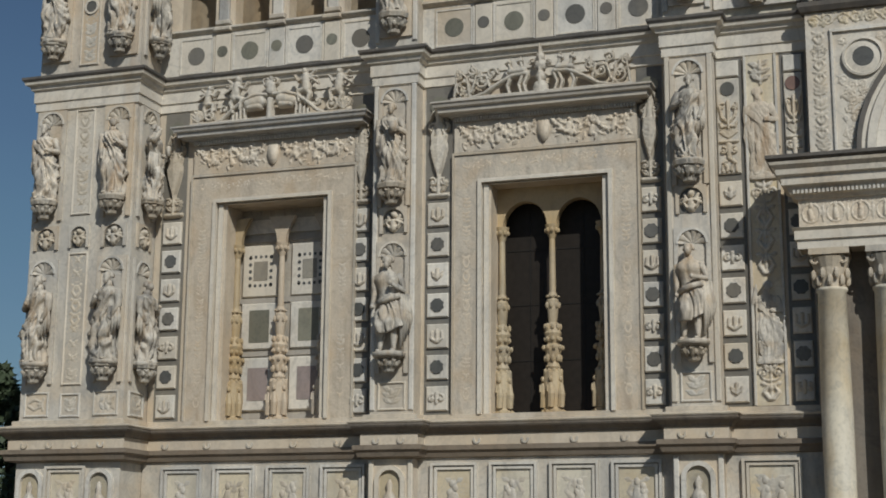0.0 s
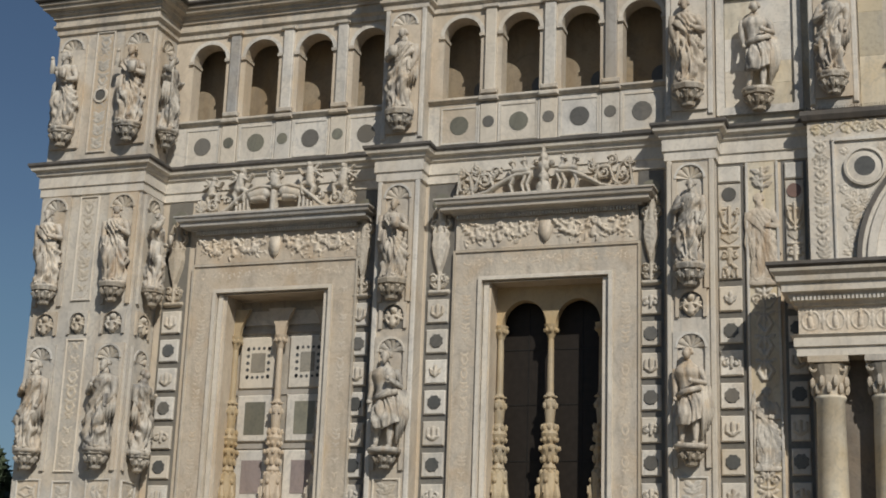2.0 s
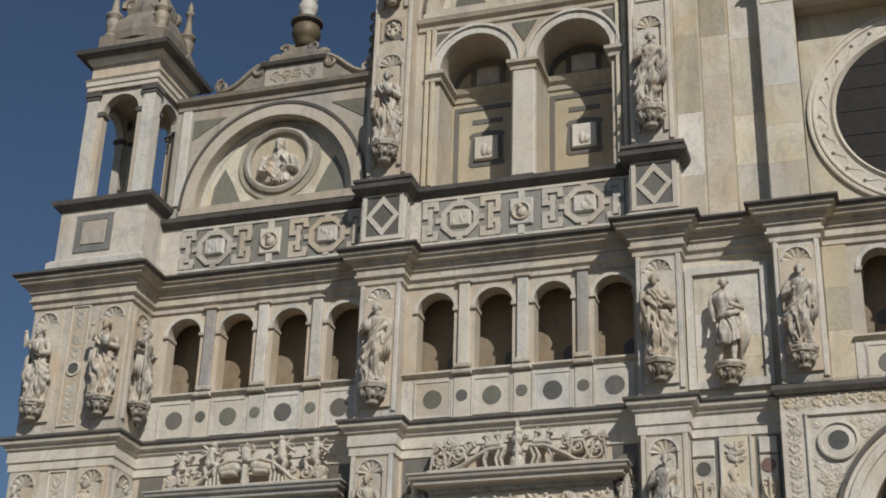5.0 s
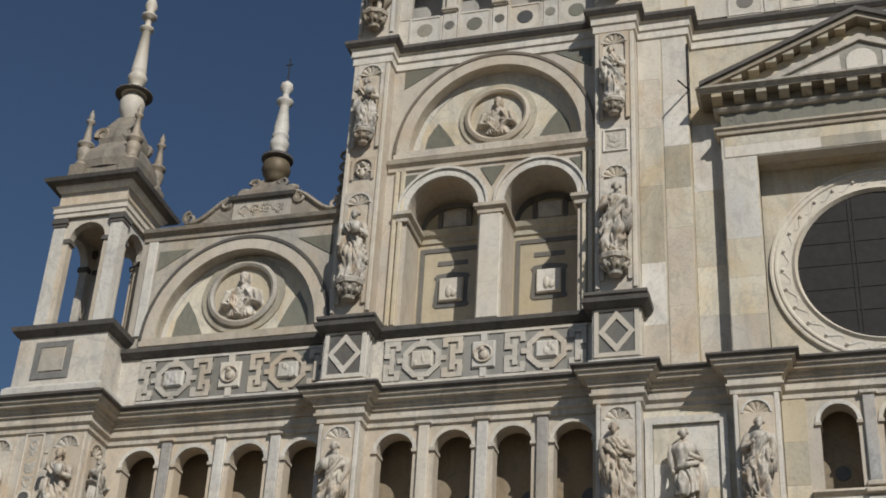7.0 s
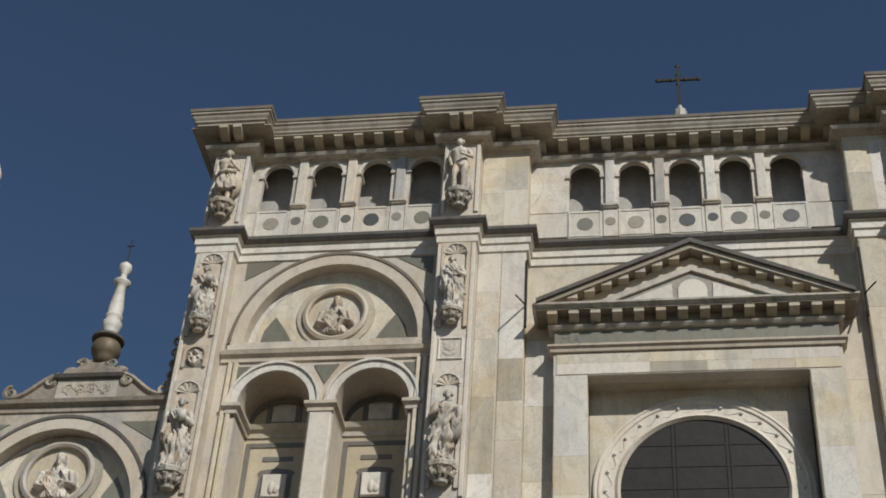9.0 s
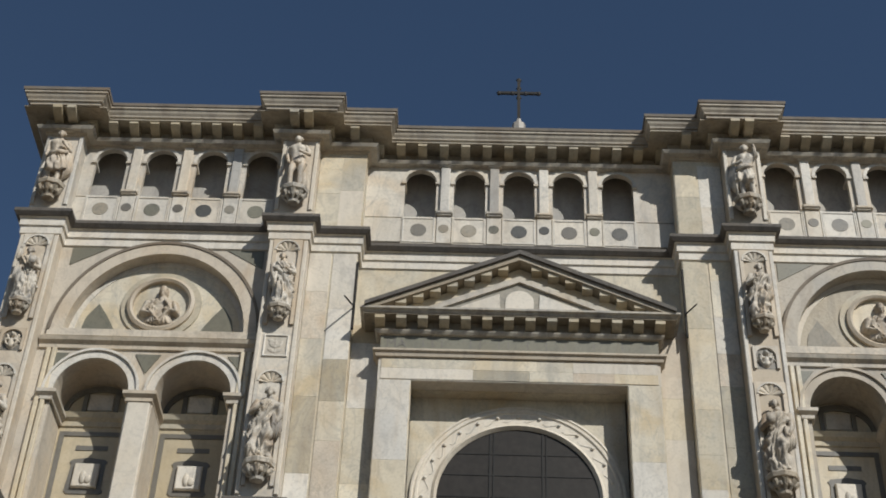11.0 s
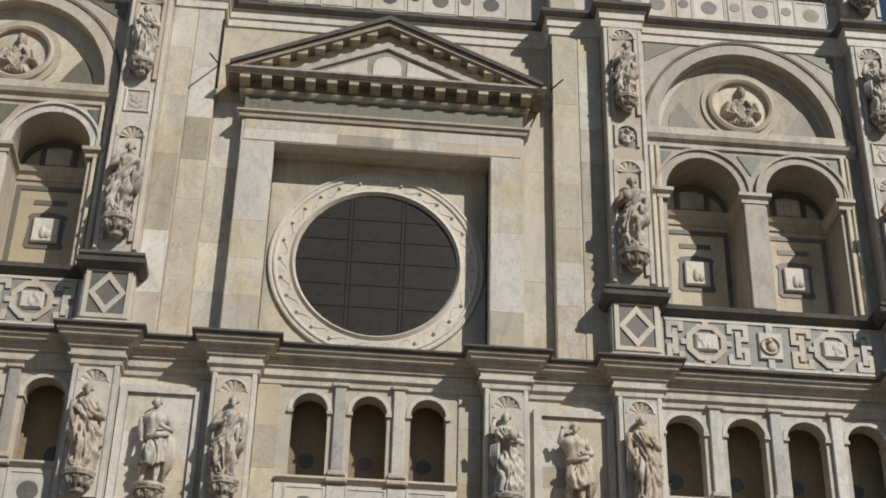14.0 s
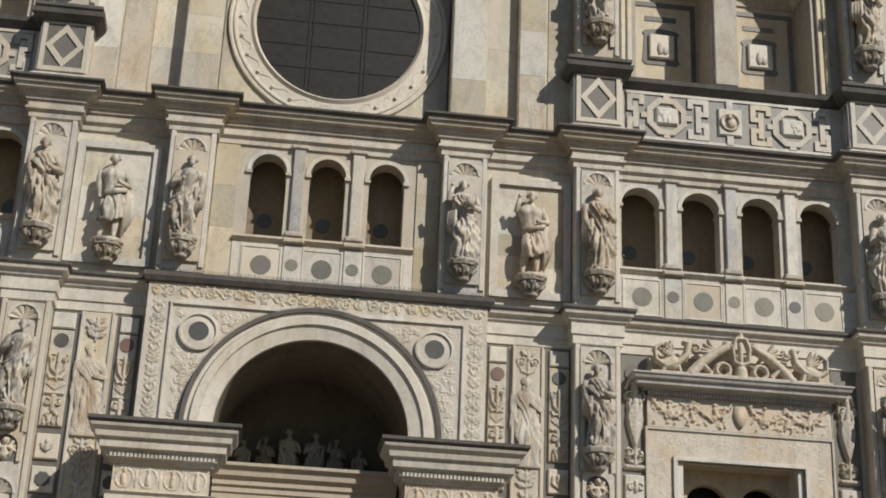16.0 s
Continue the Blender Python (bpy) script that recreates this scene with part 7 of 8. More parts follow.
part("jamb_wall", bm, M_BROWN, t, "brown stone jamb")
bm = bmesh.new()
box(bm, RIN, half, YP, 0.0, 0, 8.2)
part("jamb_wall", bm, M_BROWN, t, "brown stone jamb")
bm = bmesh.new()
ring(bm, 0, CZ, [(RIN, YP), (RIN, YP - 0.08), (RIN + 0.3, YP - 0.14), (RIN + 0.32, YP - 0.2), (ROUT - 0.12, YP - 0.2), (ROUT - 0.08, YP - 0.12), (ROUT, YP - 0.12), (ROUT, YP)], 44, 0, 180)
part("archivolt", bm, M_WHITE, t, "white marble arch")
bm = bmesh.new()
ring(bm, 0, CZ, [(ROUT, YP), (ROUT, YP - 0.18), (ROUT + 0.1, YP - 0.18), (ROUT + 0.1, YP)], 44, 0, 180)
part("hood_moulding", bm, M_LEDGE, t, "dark weathered hood moulding")
rr = random.Random(12)
bm = bmesh.new()
carve(bm, -half + 0.05, half - 0.05, 12.85, 13.2, YP - 0.002, rr, 0.24, 0.02)
part("top_frieze_relief", bm, M_CREAM, t, "yellowed carved foliage frieze", smooth=True)
for s in (-1, 1):
    bm = bmesh.new()
    x0, x1 = sorted((s * (half - 0.45), s * (half - 0.08)))
    carve(bm, x0, x1, 10.1, 12.8, YP - 0.004, rr, 0.24, 0.016)
    part("border_relief", bm, M_CARVED, sp, smooth=True)
    bm = bmesh.new()
    x0, x1 = sorted((s * (half - 0.5), s * (half - 0.56)))
    cbox(bm, x0, x1, YP - 0.06, YP, 9.9, 12.75, 0.015)
    part("border_fillet", bm, M_WHITE, sp)
    bm = bmesh.new()
    a, b = sorted((s * 0.5, s * 3.16))
    R = Relief(a, b, 9.75, 12.7, 0.02)
    spots = []
    for k in range(2600):
        x, z = s * rr.uniform(0.6, 3.0), rr.uniform(9.9, 12.58)
        q = rr.uniform(0.07, 0.14)
        if math.hypot(x, z - CZ) > ROUT + 0.12 + q and math.hypot(x - s * 2.58, z - 12.12) > 0.45 + q and all(math.hypot(x - c[0], z - c[1]) > 0.75 * (q + c[2]) for c in spots):
            spots.append((x, z, q))
            R.curl(x, z, q, rr.uniform(1.0, 1.5), rr.choice((-1, 1)), rr.uniform(0, 360), 0.02, 0.022)
            for e in range(3):
                R.leaf(x, z, rr.uniform(0, 6.28), q * 1.4, 0.025, 0.02)
    X, Zg = np.meshgrid(R.xs, R.zs)
    R.h[(np.hypot(X, Zg - CZ) < ROUT + 0.12) | (np.hypot(X - s * 2.58, Zg - 12.12) < 0.44)] = 0
    R.rough(7 + s, 0.35)
    R.sheet(bm, YP, lambda x, z: math.hypot(x, z - CZ) < RIN + 0.2)
    part("spandrel_relief", bm, M_CARVED, sp, smooth=True)
    bm = bmesh.new()
    disc(bm, s * 2.58, 12.12, 0.22, YP - 0.05, YP, 26)
    part("disc", bm, M_DARK, sp, "dark round stone inlay")
    bm = bmesh.new()
    ring(bm, s * 2.58, 12.12, [(0.22, YP), (0.22, YP - 0.06), (0.36, YP - 0.04), (0.38, YP - 0.09), (0.43, YP - 0.08), (0.43, YP)], 30)
    part("disc_ring", bm, M_WHITE, sp)
bm = bmesh.new()
box(bm, -half + 0.5, half - 0.5, YP - 0.06, YP, 12.72, 12.8)
part("top_fillet", bm, M_WHITE, sp)
bm = bmesh.new()
sweep(bm, [(-half, 0.0), (-half, YP), (half, YP), (half, 0.0)], [(0, 13.2), (0.08, 13.22), (0.14, 13.32), (0.14, 13.42), (0, 13.46)])
box(bm, -half, half, YP, 0, 13.22, 13.45)
part("top_ledge", bm, M_LEDGE, t, "dark weathered ledge")
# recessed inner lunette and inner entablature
# the lunette's back wall has the recess's shade in its colour
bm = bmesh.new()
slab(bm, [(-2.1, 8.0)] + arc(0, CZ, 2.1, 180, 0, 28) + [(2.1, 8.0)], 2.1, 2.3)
part("inner_lunette", bm, M_SHADE_DARK, t, "lunette with relief figures, shade put into its dark colour")
bm = bmesh.new()
sweep(bm, [(-2.02, 0.5), (2.02, 0.5)], [(-0.55, 8.6), (0.0, 8.6), (0.02, 8.95), (0.06, 8.97), (0.06, 9.08), (0.12, 9.12), (0.12, 9.22), (0.22, 9.3), (0.24, 9.44), (0.34, 9.5), (0.34, 9.57), (-0.55, 9.6)])
part("inner_entablature", bm, M_MARBLE, t, "grey marble inner lintel moulding")
bm = bmesh.new()
cbox(bm, -0.42, 0.42, 1.2, 1.7, 9.44, 9.8, 0.03)
part("figure_pedestal", bm, M_TAUPE, t, "stone pedestal under the middle figure")
# taupe instead of the pale statue marble: shade painted onto these figures
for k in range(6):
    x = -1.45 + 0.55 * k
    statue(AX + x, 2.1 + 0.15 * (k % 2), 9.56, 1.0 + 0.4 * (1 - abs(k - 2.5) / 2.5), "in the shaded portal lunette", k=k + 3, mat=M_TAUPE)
# lining coloured dark so that the recess reads as shaded right from the arch
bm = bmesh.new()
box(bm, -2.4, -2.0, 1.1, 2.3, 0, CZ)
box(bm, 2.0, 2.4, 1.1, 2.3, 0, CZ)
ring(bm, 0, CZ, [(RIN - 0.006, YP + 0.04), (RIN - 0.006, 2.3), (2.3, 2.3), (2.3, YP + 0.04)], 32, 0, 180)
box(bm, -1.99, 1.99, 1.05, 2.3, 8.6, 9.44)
part("inner_vault", bm, M_SHADE_DARK, t, "plain lining of the portal recess, coloured dark for shade")
# near-black door: the deep shade of the doorway is in its colour
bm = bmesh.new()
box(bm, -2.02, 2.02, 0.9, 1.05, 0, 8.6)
part("door_leaf", bm, M_LEAD, t, "door with deep shade put into its near-black colour")
for s in (-1, 1):
    x0, x1 = s * 3.98, s * 2.02
    a, b = sorted((x0, x1))
    yf = -1.55
    bm = bmesh.new()
    box(bm, a, b, yf, YP + 0.02, 7.95, 9.0)
    fr = part("entablature_frieze", bm, M_STAIN, t, "carved yellowed frieze block")
    bm = bmesh.new()
    c = (a + b) / 2
    R = Relief(a + 0.03, b - 0.03, 8.41, 8.93)
    for k in range(4):
        x = a + (k + 0.5) * (b - a) / 4
        R.line([(x + 0.18 * math.cos(q * 0.5236), 8.67 + 0.2 * math.sin(q * 0.5236)) for q in range(13)], 0.022, 0.022, 0.03)
        R.limb((x, 8.56), (x + rr.uniform(-0.03, 0.03), 8.72), 0.06, 0.05, 0.05)
        R.limb((x, 8.8), (x, 8.81), 0.04, 0.04, 0.05)
        R.leaf(x + 0.24, 8.48, math.pi / 2, 0.36, 0.04, 0.03)
    R.rough(5 + s, 0.35)
    R.sheet(bm, yf)
    part("frieze_relief", bm, M_STAIN, fr, smooth=True)
    pp = [(a, YP), (a, yf), (b, yf), (b, YP)]
    bm = bmesh.new()
    sweep(bm, pp, [(0, 7.92), (0.05, 7.93), (0.05, 8.1), (0.1, 8.12), (0.1, 8.3), (0.16, 8.36), (0, 8.4)])
    part("entablature_architrave", bm, M_WHITE, t)
    bm = bmesh.new()
    sweep(bm, pp, [(0, 8.96), (0.06, 8.97), (0.08, 9.04), (0.14, 9.06), (0.2, 9.19), (0.3, 9.23), (0.31, 9.39), (0.39, 9.43), (0.41, 9.54), (0.5, 9.62), (0.52, 9.68), (0, 9.7)])
    part("entablature_cornice", bm, M_MARBLE, t, "projecting marble cornice")
    bm = bmesh.new()
    sweep(bm, pp, [(0, 9.66), (0.5, 9.68), (0.58, 9.74), (0.58, 9.81), (0.0, 9.86)])
    box(bm, a, b, yf, YP, 9.4, 9.85)
    part("entablature_cap", bm, M_LEDGE, t, "dark weathered cornice cap")
    bm = bmesh.new()
    for k in range(26):
        x = a - 0.1 + (b - a + 0.2) * (k + 0.5) / 26
        box(bm, x - 0.025, x + 0.025, yf - 0.2, yf, 9.06, 9.15)
    part("dentils", bm, M_WHITE, t)
    for x in (s * 3.42, s * 2.3):
        bm = bmesh.new()
        lathe(bm, [(0.36, 0.0), (0.36, 1.6), (0.42, 1.62), (0.42, 1.8), (0.34, 1.86), (0.37, 1.95), (0.31, 2.05), (0.315, 4.5), (0.285, 7.05), (0.32, 7.08), (0.32, 7.14)], 26, x, -1.22, 0)
        part("column", bm, M_CREAM, t, "smooth cream marble column", smooth=True)
        bm = bmesh.new()
        lathe(bm, [(0.27, 7.12), (0.28, 7.3), (0.33, 7.55), (0.42, 7.76), (0.3, 7.78)], 18, x, -1.22, 0)
        for k in range(16):
            q = 2 * math.pi * k / 16
            rad, z = (0.36, 7.42) if k % 2 else (0.33, 7.28)
            blob(bm, x + rad * math.cos(q), -1.22 + rad * math.sin(q), z, 0.06, 0.06, 0.12, 6, 5)
        for q in (45, 135, 225, 315):
            scroll(bm, x + 0.4 * math.cos(radians(q)), 7.7, 0.1, -1.22 + 0.4 * math.sin(radians(q)), 1.2, 1, 90, 0.035)
        box(bm, x - 0.4, x + 0.4, -1.62, -0.82, 7.8, 7.93)
        part("capital", bm, M_CARVED, t, "carved leafy capital")

# the portal stands shallow before the wall
t.location = (AX + 0.013, 0.4, -0.02)
t.scale = (1.0129, 1, 1.0129)

# thin spikes against pigeons on the ledge and the arch
bm = bmesh.new()
sr = random.Random(8)
for k in range(150):
    x = AX - 3.8 + 7.6 * k / 149
    tube(bm, [(x, YP - 0.1, 13.43), (x + sr.uniform(-0.02, 0.02), YP - 0.13, 13.5)], [0.008, 0.004], 4)
for k in range(150):
    a = math.pi * k / 149
    r0 = ROUT + 0.08
    tube(bm, [(AX + r0 * math.cos(a), YP - 0.12, CZ + r0 * math.sin(a)), (AX + (r0 + 0.07) * math.cos(a), YP - 0.14, CZ + (r0 + 0.07) * math.sin(a))], [0.008, 0.004], 4)
spk = part("bird_spikes", bm, M_IRON)
spk.location = (-0.156, 0.4, -0.02)
spk.scale = (1.0129, 1, 1.0129)
tagged(spk, "rows of thin dark bird spikes on the portal ledge", "spikes", kind="stuff")

# ---------------- corner turret ----------------
t = thing("turret", (-8.02, 0.0, 18.25), "open marble corner turret with a domed cap and spire", "turret")
bm = bmesh.new()
box(bm, -1.27, 1.3, -1.05, 1.5, 0.0, 1.8)
bs = part("base_block", bm, M_MARBLE, t)
bm = bmesh.new()
band(bm, [(-0.75, 0.45), (0.35, 0.45), (0.35, 1.55), (-0.75, 1.55)], [(-0.58, 0.62), (0.18, 0.62), (0.18, 1.38), (-0.58, 1.38)], -1.08, -1.05, True)
part("dark_border", bm, M_PGREY, bs, "grey stone border")
bm = bmesh.new()
cbox(bm, -0.56, 0.16, -1.09, -1.05, 0.66, 1.36, 0.02)
part("grey_panel", bm, M_DULL, bs)
sq = [(-1.27, 1.5), (-1.27, -1.05), (1.3, -1.05), (1.3, 1.5)]
bm = bmesh.new()
sweep(bm, sq, [(0, 0.0), (0.16, 0.0), (0.16, 0.16), (0.06, 0.26), (0, 0.28)])
part("base_moulding", bm, M_WHITE, t)
bm = bmesh.new()
sweep(bm, sq, [(0, 1.72), (0.08, 1.74), (0.2, 1.86), (0.24, 1.98), (0, 2.02)])
box(bm, -1.27, 1.3, -1.05, 1.5, 1.8, 2.0)
part("base_cap", bm, M_LEDGE, t, "dark weathered cap")
U = 1.06
for x in (-1, 1):
    for y in (-1, 1):
        bm = bmesh.new()
        e = 0.36
        box(bm, x * U - (e if x > 0 else 0), x * U + (0 if x > 0 else e), 0.1 + y * U - (e if y > 0 else 0), 0.1 + y * U + (0 if y > 0 else e), 2.0, 5.58)
        pier = part("corner_pier", bm, M_WHITE, t)
        bm = bmesh.new()
        for j in range(2):
            a0, a1 = sorted((x * 0.54, x * (U - e + 0.01)))
            b0, b1 = sorted((0.1 + y * (U - 0.06), 0.1 + y * (U - 0.3)))
            if j:
                a0, a1 = sorted((x * (U - 0.06), x * (U - 0.3)))
                b0, b1 = sorted((0.1 + y * 0.54, 0.1 + y * (U - e + 0.01)))
            box(bm, a0, a1, b0, b1, 2.0, 4.78)
        part("arch_jamb", bm, M_MARBLE, pier)
        bm = bmesh.new()
        cx2, cy2 = x * (U - 0.18), 0.1 + y * (U - 0.18)
        box(bm, cx2 - 0.24, cx2 + 0.24, cy2 - 0.24, cy2 + 0.24, 5.36, 5.5)
        box(bm, cx2 - 0.21, cx2 + 0.21, cy2 - 0.21, cy2 + 0.21, 5.26, 5.36)
        part("pier_cap", bm, M_LEDGE, pier)
        bm = bmesh.new()
        for j in range(2):
            a0, a1 = sorted((x * 0.48, x * (U - e + 0.02)))
            b0, b1 = sorted((0.1 + y * (U - 0.02), 0.1 + y * (U - 0.34)))
            if j:
                a0, a1 = sorted((x * (U - 0.02), x * (U - 0.34)))
                b0, b1 = sorted((0.1 + y * 0.48, 0.1 + y * (U - e + 0.02)))
            box(bm, a0, a1, b0, b1, 4.74 - 0.003 * j, 4.87 + 0.003 * j)
        part("impost", bm, M_LEDGE, pier)
for rz in (0, 90, 180, 270):
    bm = bmesh.new()
    V = U - 0.07 if rz % 180 == 0 else U - 0.31
    slab(bm, [(-V, 4.85), (-0.54, 4.85)] + arc(0, 4.85, 0.54, 180, 0, 14, 0.54)[1:-1] + [(0.54, 4.85), (V, 4.85), (V, 5.6), (-V, 5.6)], -U + 0.06, -U + 0.3)
    ob = part("arch_wall", bm, M_WHITE, t)
    ob.matrix_basis = pose(0, 0.1, 0, 0, 0, rz)
q = [(-U, 0.1 + U), (-U, 0.1 - U), (U, 0.1 - U), (U, 0.1 + U), (-U, 0.1 + U)]
bm = bmesh.new()
box(bm, -U + 0.01, U - 0.01, 0.11 - U, 0.09 + U, 5.58, 6.75)
part("entablature", bm, M_STAIN, t, "tan stained stone frieze")
for nm, pr, m in (("architrave", [(0, 5.54), (0.04, 5.55), (0.04, 5.68), (0.08, 5.7), (0.08, 5.84), (0.13, 5.9), (0, 5.94)], M_WHITE), ("cornice", [(0, 6.4), (0.05, 6.42), (0.12, 6.52), (0.14, 6.58), (0, 6.6)], M_WHITE), ("cornice_cap", [(0, 6.57), (0.3, 6.58), (0.37, 6.63), (0.41, 6.74), (0.0, 6.82)], M_LEDGE)):
    bm = bmesh.new()
    sweep(bm, q, pr)
    part(nm, bm, m, t)
bm = bmesh.new()
box(bm, -0.9, 0.9, -0.8, 1.0, 6.75, 7.35)
for x in (-0.78, 0.78):
    for y in (-0.68, 0.88):
        box(bm, x - 0.24, x + 0.24, y - 0.24, y + 0.24, 6.76, 7.45)
part("attic", bm, M_AGED, t)
bm = bmesh.new()
prev = None
for z, w in ((7.35, 0.86), (7.6, 0.9), (7.9, 0.87), (8.15, 0.74), (8.3, 0.58), (8.42, 0.52), (8.6, 0.55), (8.9, 0.52), (9.15, 0.42), (9.4, 0.3), (9.55, 0.24)):
    r4 = [bm.verts.new((w * a, 0.1 + w * b, z)) for a, b in ((-1, -1), (0, -1.12), (1, -1), (1.12, 0), (1, 1), (0, 1.12), (-1, 1), (-1.12, 0))]
    if prev:
        for k in range(8):
            bm.faces.new((prev[k], prev[(k + 1) % 8], r4[(k + 1) % 8], r4[k]))
    prev = r4
bm.faces.new(prev)
part("dome", bm, M_AGED, t, "weathered curved stone dome")
for x, y in ((-0.55, -0.45), (0.55, -0.45), (-0.55, 0.65), (0.55, 0.65)):
    bm = bmesh.new()
    scroll(bm, x * 0.8, 8.75, 0.24, y * 0.9, 1.3, 1 if x > 0 else -1, 200, 0.1)
    part("volute", bm, M_AGED, t)
bm = bmesh.new()
lathe(bm, [(0.26, 9.3), (0.18, 9.5), (0.24, 9.62), (0.36, 9.9), (0.38, 10.2), (0.3, 10.46)], 16, 0, 0.1)
lathe(bm, [(0.34, 10.48), (0.5, 10.54), (0.5, 10.6), (0.2, 10.78), (0.16, 10.88), (0.27, 11.0), (0.3, 11.18), (0.22, 11.35), (0.25, 11.4), (0.23, 11.46), (0.13, 13.0), (0.22, 13.05), (0.22, 13.1), (0.1, 13.15), (0.085, 13.5), (0.24, 13.55), (0.24, 13.62), (0.1, 13.75), (0.2, 13.95), (0.17, 14.12), (0.02, 14.5)], 18, 0, 0.1)
part("spire", bm, M_WHITE, t, "white turned marble spire", smooth=True)
bm = bmesh.new()
ring(bm, 0, 0, [(0.34, -0.02), (0.57, -0.02), (0.57, 0.02), (0.34, 0.02)], 20)
ob = part("spire_flange", bm, M_LEDGE, t)
ob.matrix_basis = pose(0, 0.1, 10.52, 90)
for x in (-0.78, 0.78):
    for y in (-0.68, 0.88):
        bm = bmesh.new()
        lathe(bm, [(0.22, 7.45), (0.22, 7.55), (0.13, 7.62), (0.21, 7.8), (0.22, 8.05), (0.14, 8.15), (0.25, 8.2), (0.25, 8.28), (0.12, 8.4), (0.07, 9.0), (0.13, 9.05), (0.13, 9.12), (0.06, 9.17), (0.09, 9.3), (0.0, 9.55)], 12, x, y)
        part("pinnacle", bm, M_AGED, t, "small turned stone pinnacle", smooth=True)

# ---------------- gable over the outer bay ----------------
t = thing("gable", (-3.35, 0.2, 23.3), "low scrolled marble gable with a pedestal and turned spire", "gable")
bm = bmesh.new()
sweep(bm, [(-3.35, -0.2), (2.55, -0.2)], [(-0.9, 0.0), (0, 0.0), (0.05, 0.02), (0.05, 0.16), (0.18, 0.24), (0.22, 0.34), (-0.9, 0.38)])
part("cornice", bm, M_AGED, t)
bm = bmesh.new()
box(bm, -0.82, 0.9, -0.15, 0.6, 0.34, 1.2)
pd = part("pedestal", bm, M_DULL, t)
bm = bmesh.new()
carve(bm, -0.66, 0.74, 0.6, 1.02, -0.151, random.Random(4), 0.24, 0.014)
part("pedestal_relief", bm, M_DULL, pd)
bm = bmesh.new()
sweep(bm, [(-0.82, 0.6), (-0.82, -0.15), (0.9, -0.15), (0.9, 0.6)], [(0, 1.1), (0.1, 1.14), (0.14, 1.24), (0, 1.28)])
box(bm, -0.82, 0.9, -0.15, 0.6, 1.14, 1.26)
part("pedestal_cap", bm, M_LEDGE, t)
for s in (-1, 1):
    bm = bmesh.new()
    x0 = 0.9 if s > 0 else -0.82
    up = [(x0 + s * 1.25 * f, 0.58 + 0.72 * (0.5 + 0.5 * math.cos(math.pi * f))) for f in (0, 0.15, 0.3, 0.45, 0.6, 0.75, 0.9, 1.0)]
    slab(bm, [(x0, 0.34)] + up + [(x0 + s * 1.25, 0.34)], -0.1, 0.4)
    tube(bm, [(x, -0.13, z) for x, z in up], 0.07, 7)
    scroll(bm, x0 + s * 0.24, 1.08, 0.17, -0.12, 1.5, s, 90, 0.08)
    scroll(bm, x0 + s * 1.3, 0.74, 0.2, -0.12, 1.4, -s, 90, 0.08)
    part("volute", bm, M_AGED, t, "curled stone volute")
bm = bmesh.new()
prev = None
for z, w in ((1.26, 0.85), (1.42, 0.8), (1.55, 0.55), (1.75, 0.42), (1.9, 0.3)):
    r4 = [bm.verts.new((0.12 + w * a, 0.2 + w * 0.5 * b, z)) for a, b in ((-1, -1), (1, -1), (1, 1), (-1, 1))]
    if prev:
        for k in range(4):
            bm.faces.new((prev[k], prev[(k + 1) % 4], r4[(k + 1) % 4], r4[k]))
    prev = r4
bm.faces.new(prev)
for s in (-1, 1):
    blob(bm, 0.12 + s * 0.7, 0.0, 1.5, 0.22, 0.12, 0.12, 9, 6)
    scroll(bm, 0.12 + s * 0.42, 1.75, 0.16, 0.0, 1.2, s, 180, 0.07)
part("spire_base", bm, M_AGED, t)
bm = bmesh.new()
lathe(bm, [(0.3, 1.85), (0.26, 2.0), (0.36, 2.1), (0.42, 2.3), (0.38, 2.5), (0.3, 2.6)], 18, 0.17, 0.2)
part("urn", bm, M_BRONZE, t, "tarnished golden brown urn", smooth=True)
bm = bmesh.new()
lathe(bm, [(0.3, 2.58), (0.46, 2.63), (0.46, 2.7), (0.22, 2.84)], 18, 0.17, 0.2)
part("flange", bm, M_LEDGE, t, "dark weathered stone flange")
bm = bmesh.new()
lathe(bm, [(0.24, 2.8), (0.2, 2.95), (0.26, 3.05), (0.28, 3.25), (0.21, 3.38), (0.25, 3.44), (0.25, 3.5), (0.2, 3.54), (0.22, 3.8), (0.13, 4.5), (0.16, 4.58), (0.25, 4.68), (0.25, 4.74), (0.1, 4.86), (0.09, 5.02), (0.2, 5.2), (0.17, 5.36), (0.02, 5.5)], 18, 0.17, 0.2)
part("spire", bm, M_WHITE, t, "white turned marble spire", smooth=True)
bm = bmesh.new()
tube(bm, [(0.17, 0.2, 5.4), (0.17, 0.2, 6.35)], 0.02, 5)
tube(bm, [(0.06, 0.2, 6.1), (0.28, 0.2, 6.1)], 0.02, 5)
part("finial_rod", bm, M_IRON, t)
# scrolled buttress by the tall bay
t = thing("buttress_scroll", (-0.95, 0.5, 23.7), "small scrolled stone buttress against the tall bay", "buttress")
bm = bmesh.new()
slab(bm, [(-0.25, 0), (0.2, 0), (0.2, 2.3), (0.05, 2.2), (-0.12, 1.8), (-0.2, 1.1)], -0.2, 0.2)
for k in range(4):
    scroll(bm, -0.1, 0.9 + 0.38 * k, 0.15, -0.22, 1.2, 1, 90, 0.05)
part("scroll_block", bm, M_AGED, t)
# inlaid spandrels and small pilasters by the lunette of the outer bay
t = thing("attic_panel", (-3.62, 0, 22.3), "marble corner strips beside the lunette", "")
t.parent = bpy.data.objects["wall_outer_bays"]
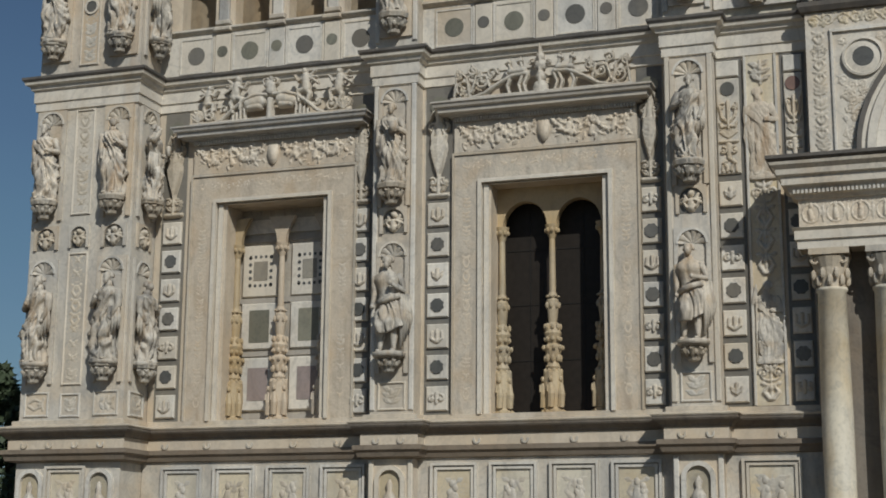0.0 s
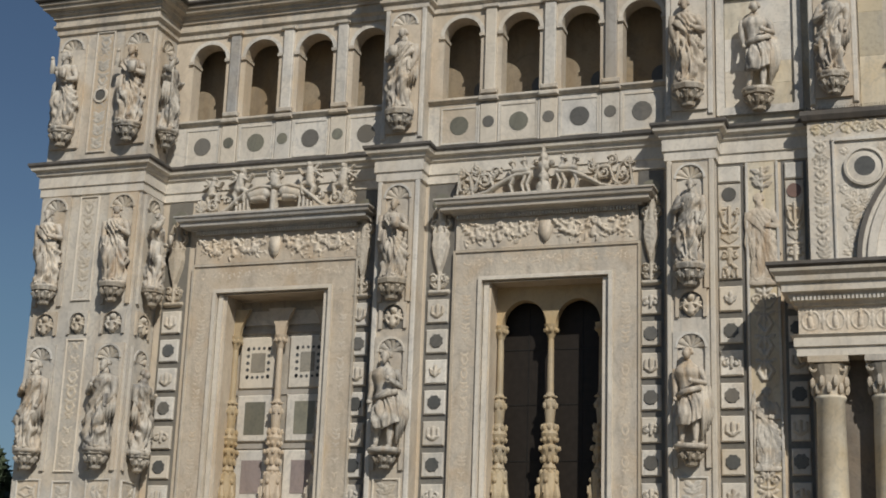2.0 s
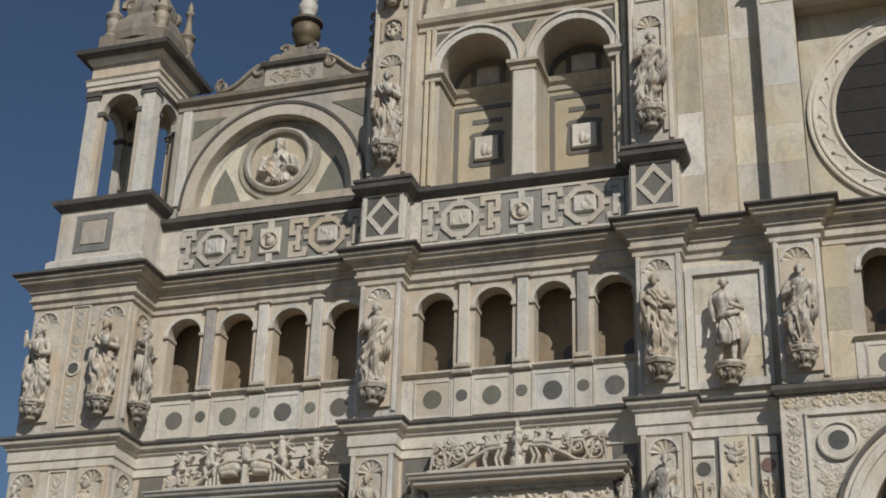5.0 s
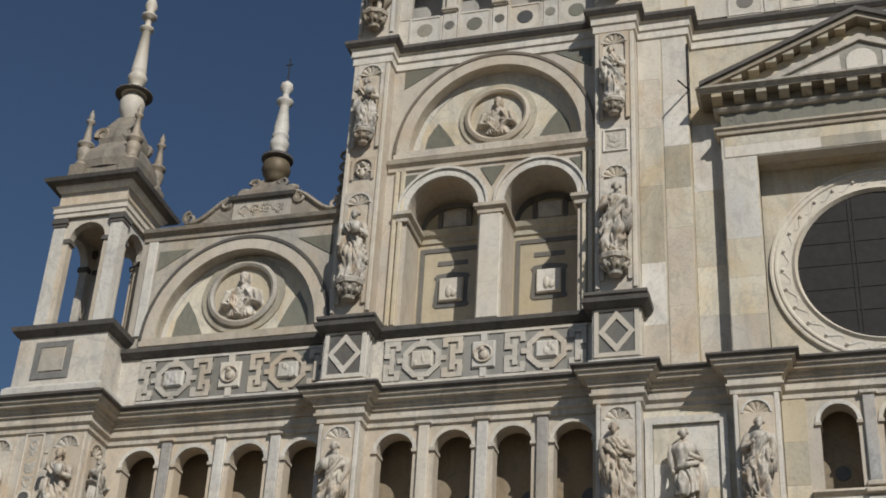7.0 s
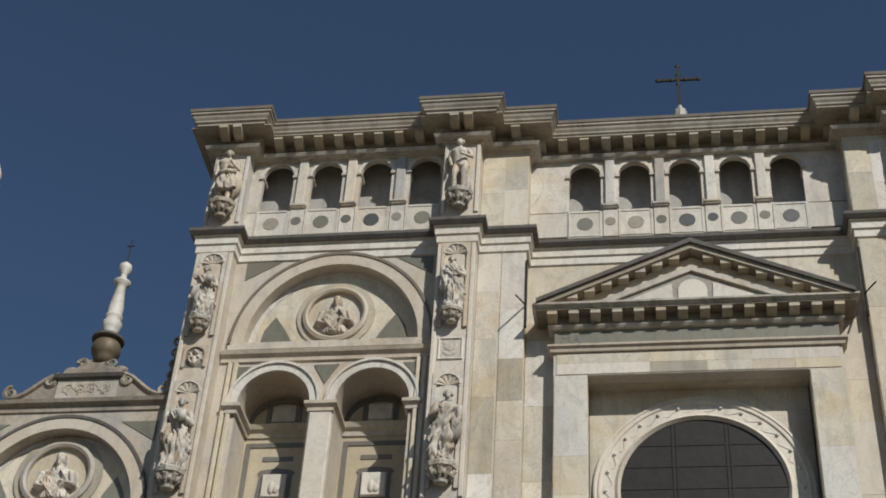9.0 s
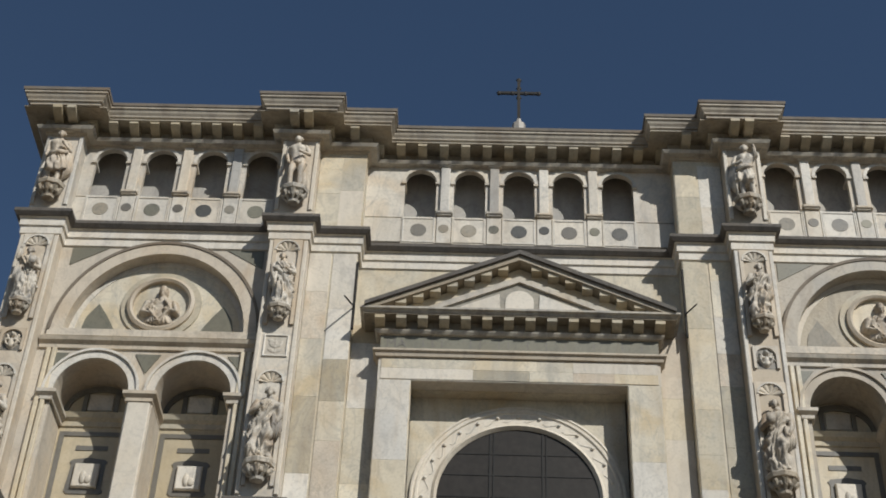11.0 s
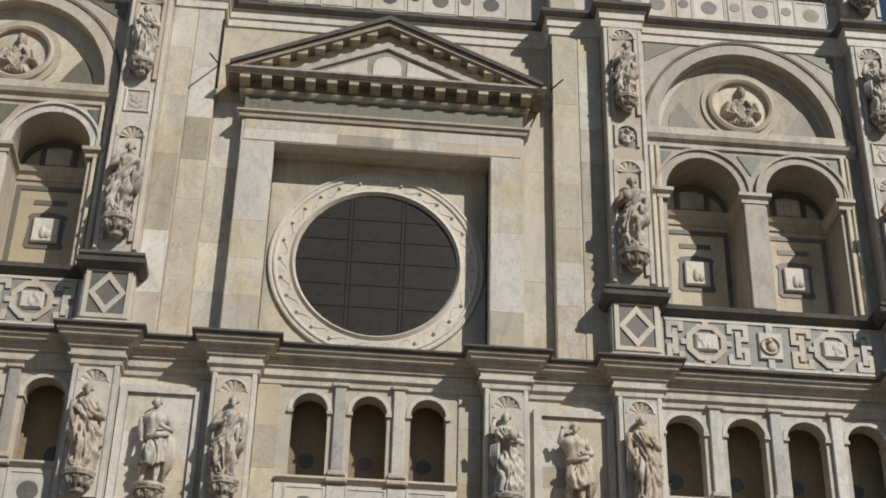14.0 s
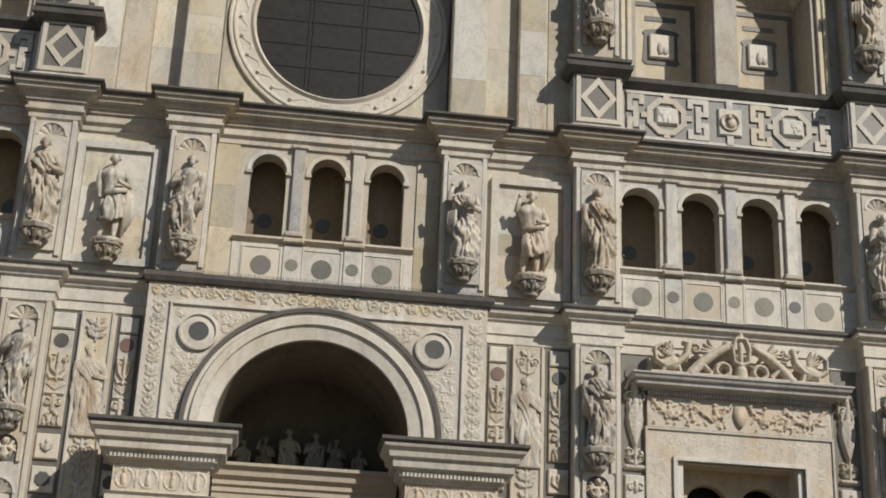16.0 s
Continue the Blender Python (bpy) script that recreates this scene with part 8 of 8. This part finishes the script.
for s in (-1, 1):
    bm = bmesh.new()
    cbox(bm, s * 2.78 - 0.14, s * 2.78 + 0.14, -0.06, 0.0, -2.0, 1.0, 0.02)
    part("small_pilaster", bm, M_WHITE, t)

# ---------------- marble facing slabs of the upper centre ----------------
wall_c = bpy.data.objects["wall_upper_centre"]
wr = random.Random(21)
mats = [M_CREAM, M_STAIN, M_CREAM, M_WHITE, M_MARBLE, M_SAND, M_CREAM, M_WHITE, M_SAND]


def facing(x0, x1, z0, z1, y, hmin, hmax, cols=1):
    z = z0
    while z < z1 - 0.05:
        h = min(wr.uniform(hmin, hmax), z1 - z)
        if z1 - z - h < 0.3:
            h = z1 - z
        cuts = [x0] + ([x0 + (x1 - x0) * wr.uniform(0.35, 0.65)] if cols > 1 and wr.random() < 0.5 else []) + [x1]
        for a, b in zip(cuts, cuts[1:]):
            bm = bmesh.new()
            cbox(bm, a + 0.001, b - 0.001, y - 0.02 - wr.uniform(0, 0.004), y + 0.001, z + 0.001, z + h - 0.001, 0.0025)
            part("facing_slab", bm, wr.choice(mats), wall_c)
        z += h


xc0 = P3 + PW
for a, b, y in ((xc0 + 0.02, xc0 + 0.62, 0.0), (xc0 + 0.68, xc0 + 1.33, 0.0), (xc0 + 1.37, 9.38, CY)):
    facing(a, b, 18.1, 28.2 if y == 0 else 25.95, y, 1.0, 2.6)
    facing(mir(b), mir(a), 18.1, 28.2 if y == 0 else 25.95, y, 1.0, 2.6)
for s in (-1, 1):
    a, b = sorted((AX + s * 3.66, AX + s * 2.82))
    facing(a, b, 18.3, 23.93, CY - 0.42, 1.0, 2.4)
facing(AX - 3.6, AX - 1.2, 23.97, 24.62, CY - 0.42, 0.3, 0.35, 2)
facing(AX - 1.2, AX + 1.4, 23.97, 24.62, CY - 0.42, 0.3, 0.35, 2)
facing(AX + 1.4, AX + 3.6, 23.97, 24.62, CY - 0.42, 0.3, 0.35, 2)
pw = bpy.data.objects["wall_top_piers"]
wall_c = pw
for a, b in both(P3 + PW + 0.02, P3 + 1.88):
    facing(a, a + (b - a) / 2, 29.2, 31.8, 0.0, 0.8, 1.5)
    facing(a + (b - a) / 2, b, 29.2, 31.8, 0.0, 0.8, 1.5)
wall_c = bpy.data.objects["wall_niche_bays"]
for a, b in both(10.44, 10.98):
    facing(a, b, 13.62, 17.1, -0.02, 0.7, 1.4)
for c in (8.24, mir(8.24)):
    facing(c - 0.77, c - 0.1, 14.0, 16.66, -0.012, 0.5, 1.1)
    facing(c - 0.1, c + 0.77, 14.0, 16.66, -0.012, 0.5, 1.1)

# ---------------- trees beyond the corner ----------------
def tree(x, y, h, r, seed):
    rr = random.Random(seed)
    t = thing("tree", (x, y, 0), "dark green leafy tree beyond the church corner", "tree", "background trees")
    bm = bmesh.new()
    tube(bm, [(0, 0, 0), (0.1, 0, h * 0.4), (-0.1, 0.1, h * 0.75), (0, 0, h * 0.95)], [0.4, 0.3, 0.16, 0.05], 8)
    for k in range(14):
        a, z = rr.uniform(0, 6.28), h * rr.uniform(0.25, 0.85)
        q = r * (1.05 - z / h) * 1.1
        tube(bm, [(0, 0, z), (q * 0.5 * math.cos(a), q * 0.5 * math.sin(a), z + 0.4), (q * math.cos(a), q * math.sin(a), z + 0.5)], [0.12, 0.08, 0.03], 5)
    part("trunk", bm, M_BARK, t)
    bm = bmesh.new()
    for k in range(5200):
        z = h * (0.18 + 0.84 * rr.random() ** 1.1)
        q = r * max(0.06, 1.08 - z / h) ** 0.75 * math.sqrt(rr.uniform(0.15, 1.0)) * rr.uniform(0.75, 1.15)
        a = rr.uniform(0, 6.28)
        c = Vector((q * math.cos(a), q * math.sin(a), z))
        u = Vector((rr.uniform(-1, 1), rr.uniform(-1, 1), rr.uniform(-1, 1))).normalized() * rr.uniform(0.12, 0.3)
        w = u.orthogonal().normalized() * rr.uniform(0.06, 0.16)
        bm.faces.new([bm.verts.new(c + u), bm.verts.new(c + w), bm.verts.new(c - u), bm.verts.new(c - w)])
    part("crown", bm, M_LEAF, t)


tree(-15.6, 12, 7.6, 2.2, 1)
tree(-19.5, 16, 8.0, 2.8, 2)
tree(-24, 18, 9, 3.6, 3)
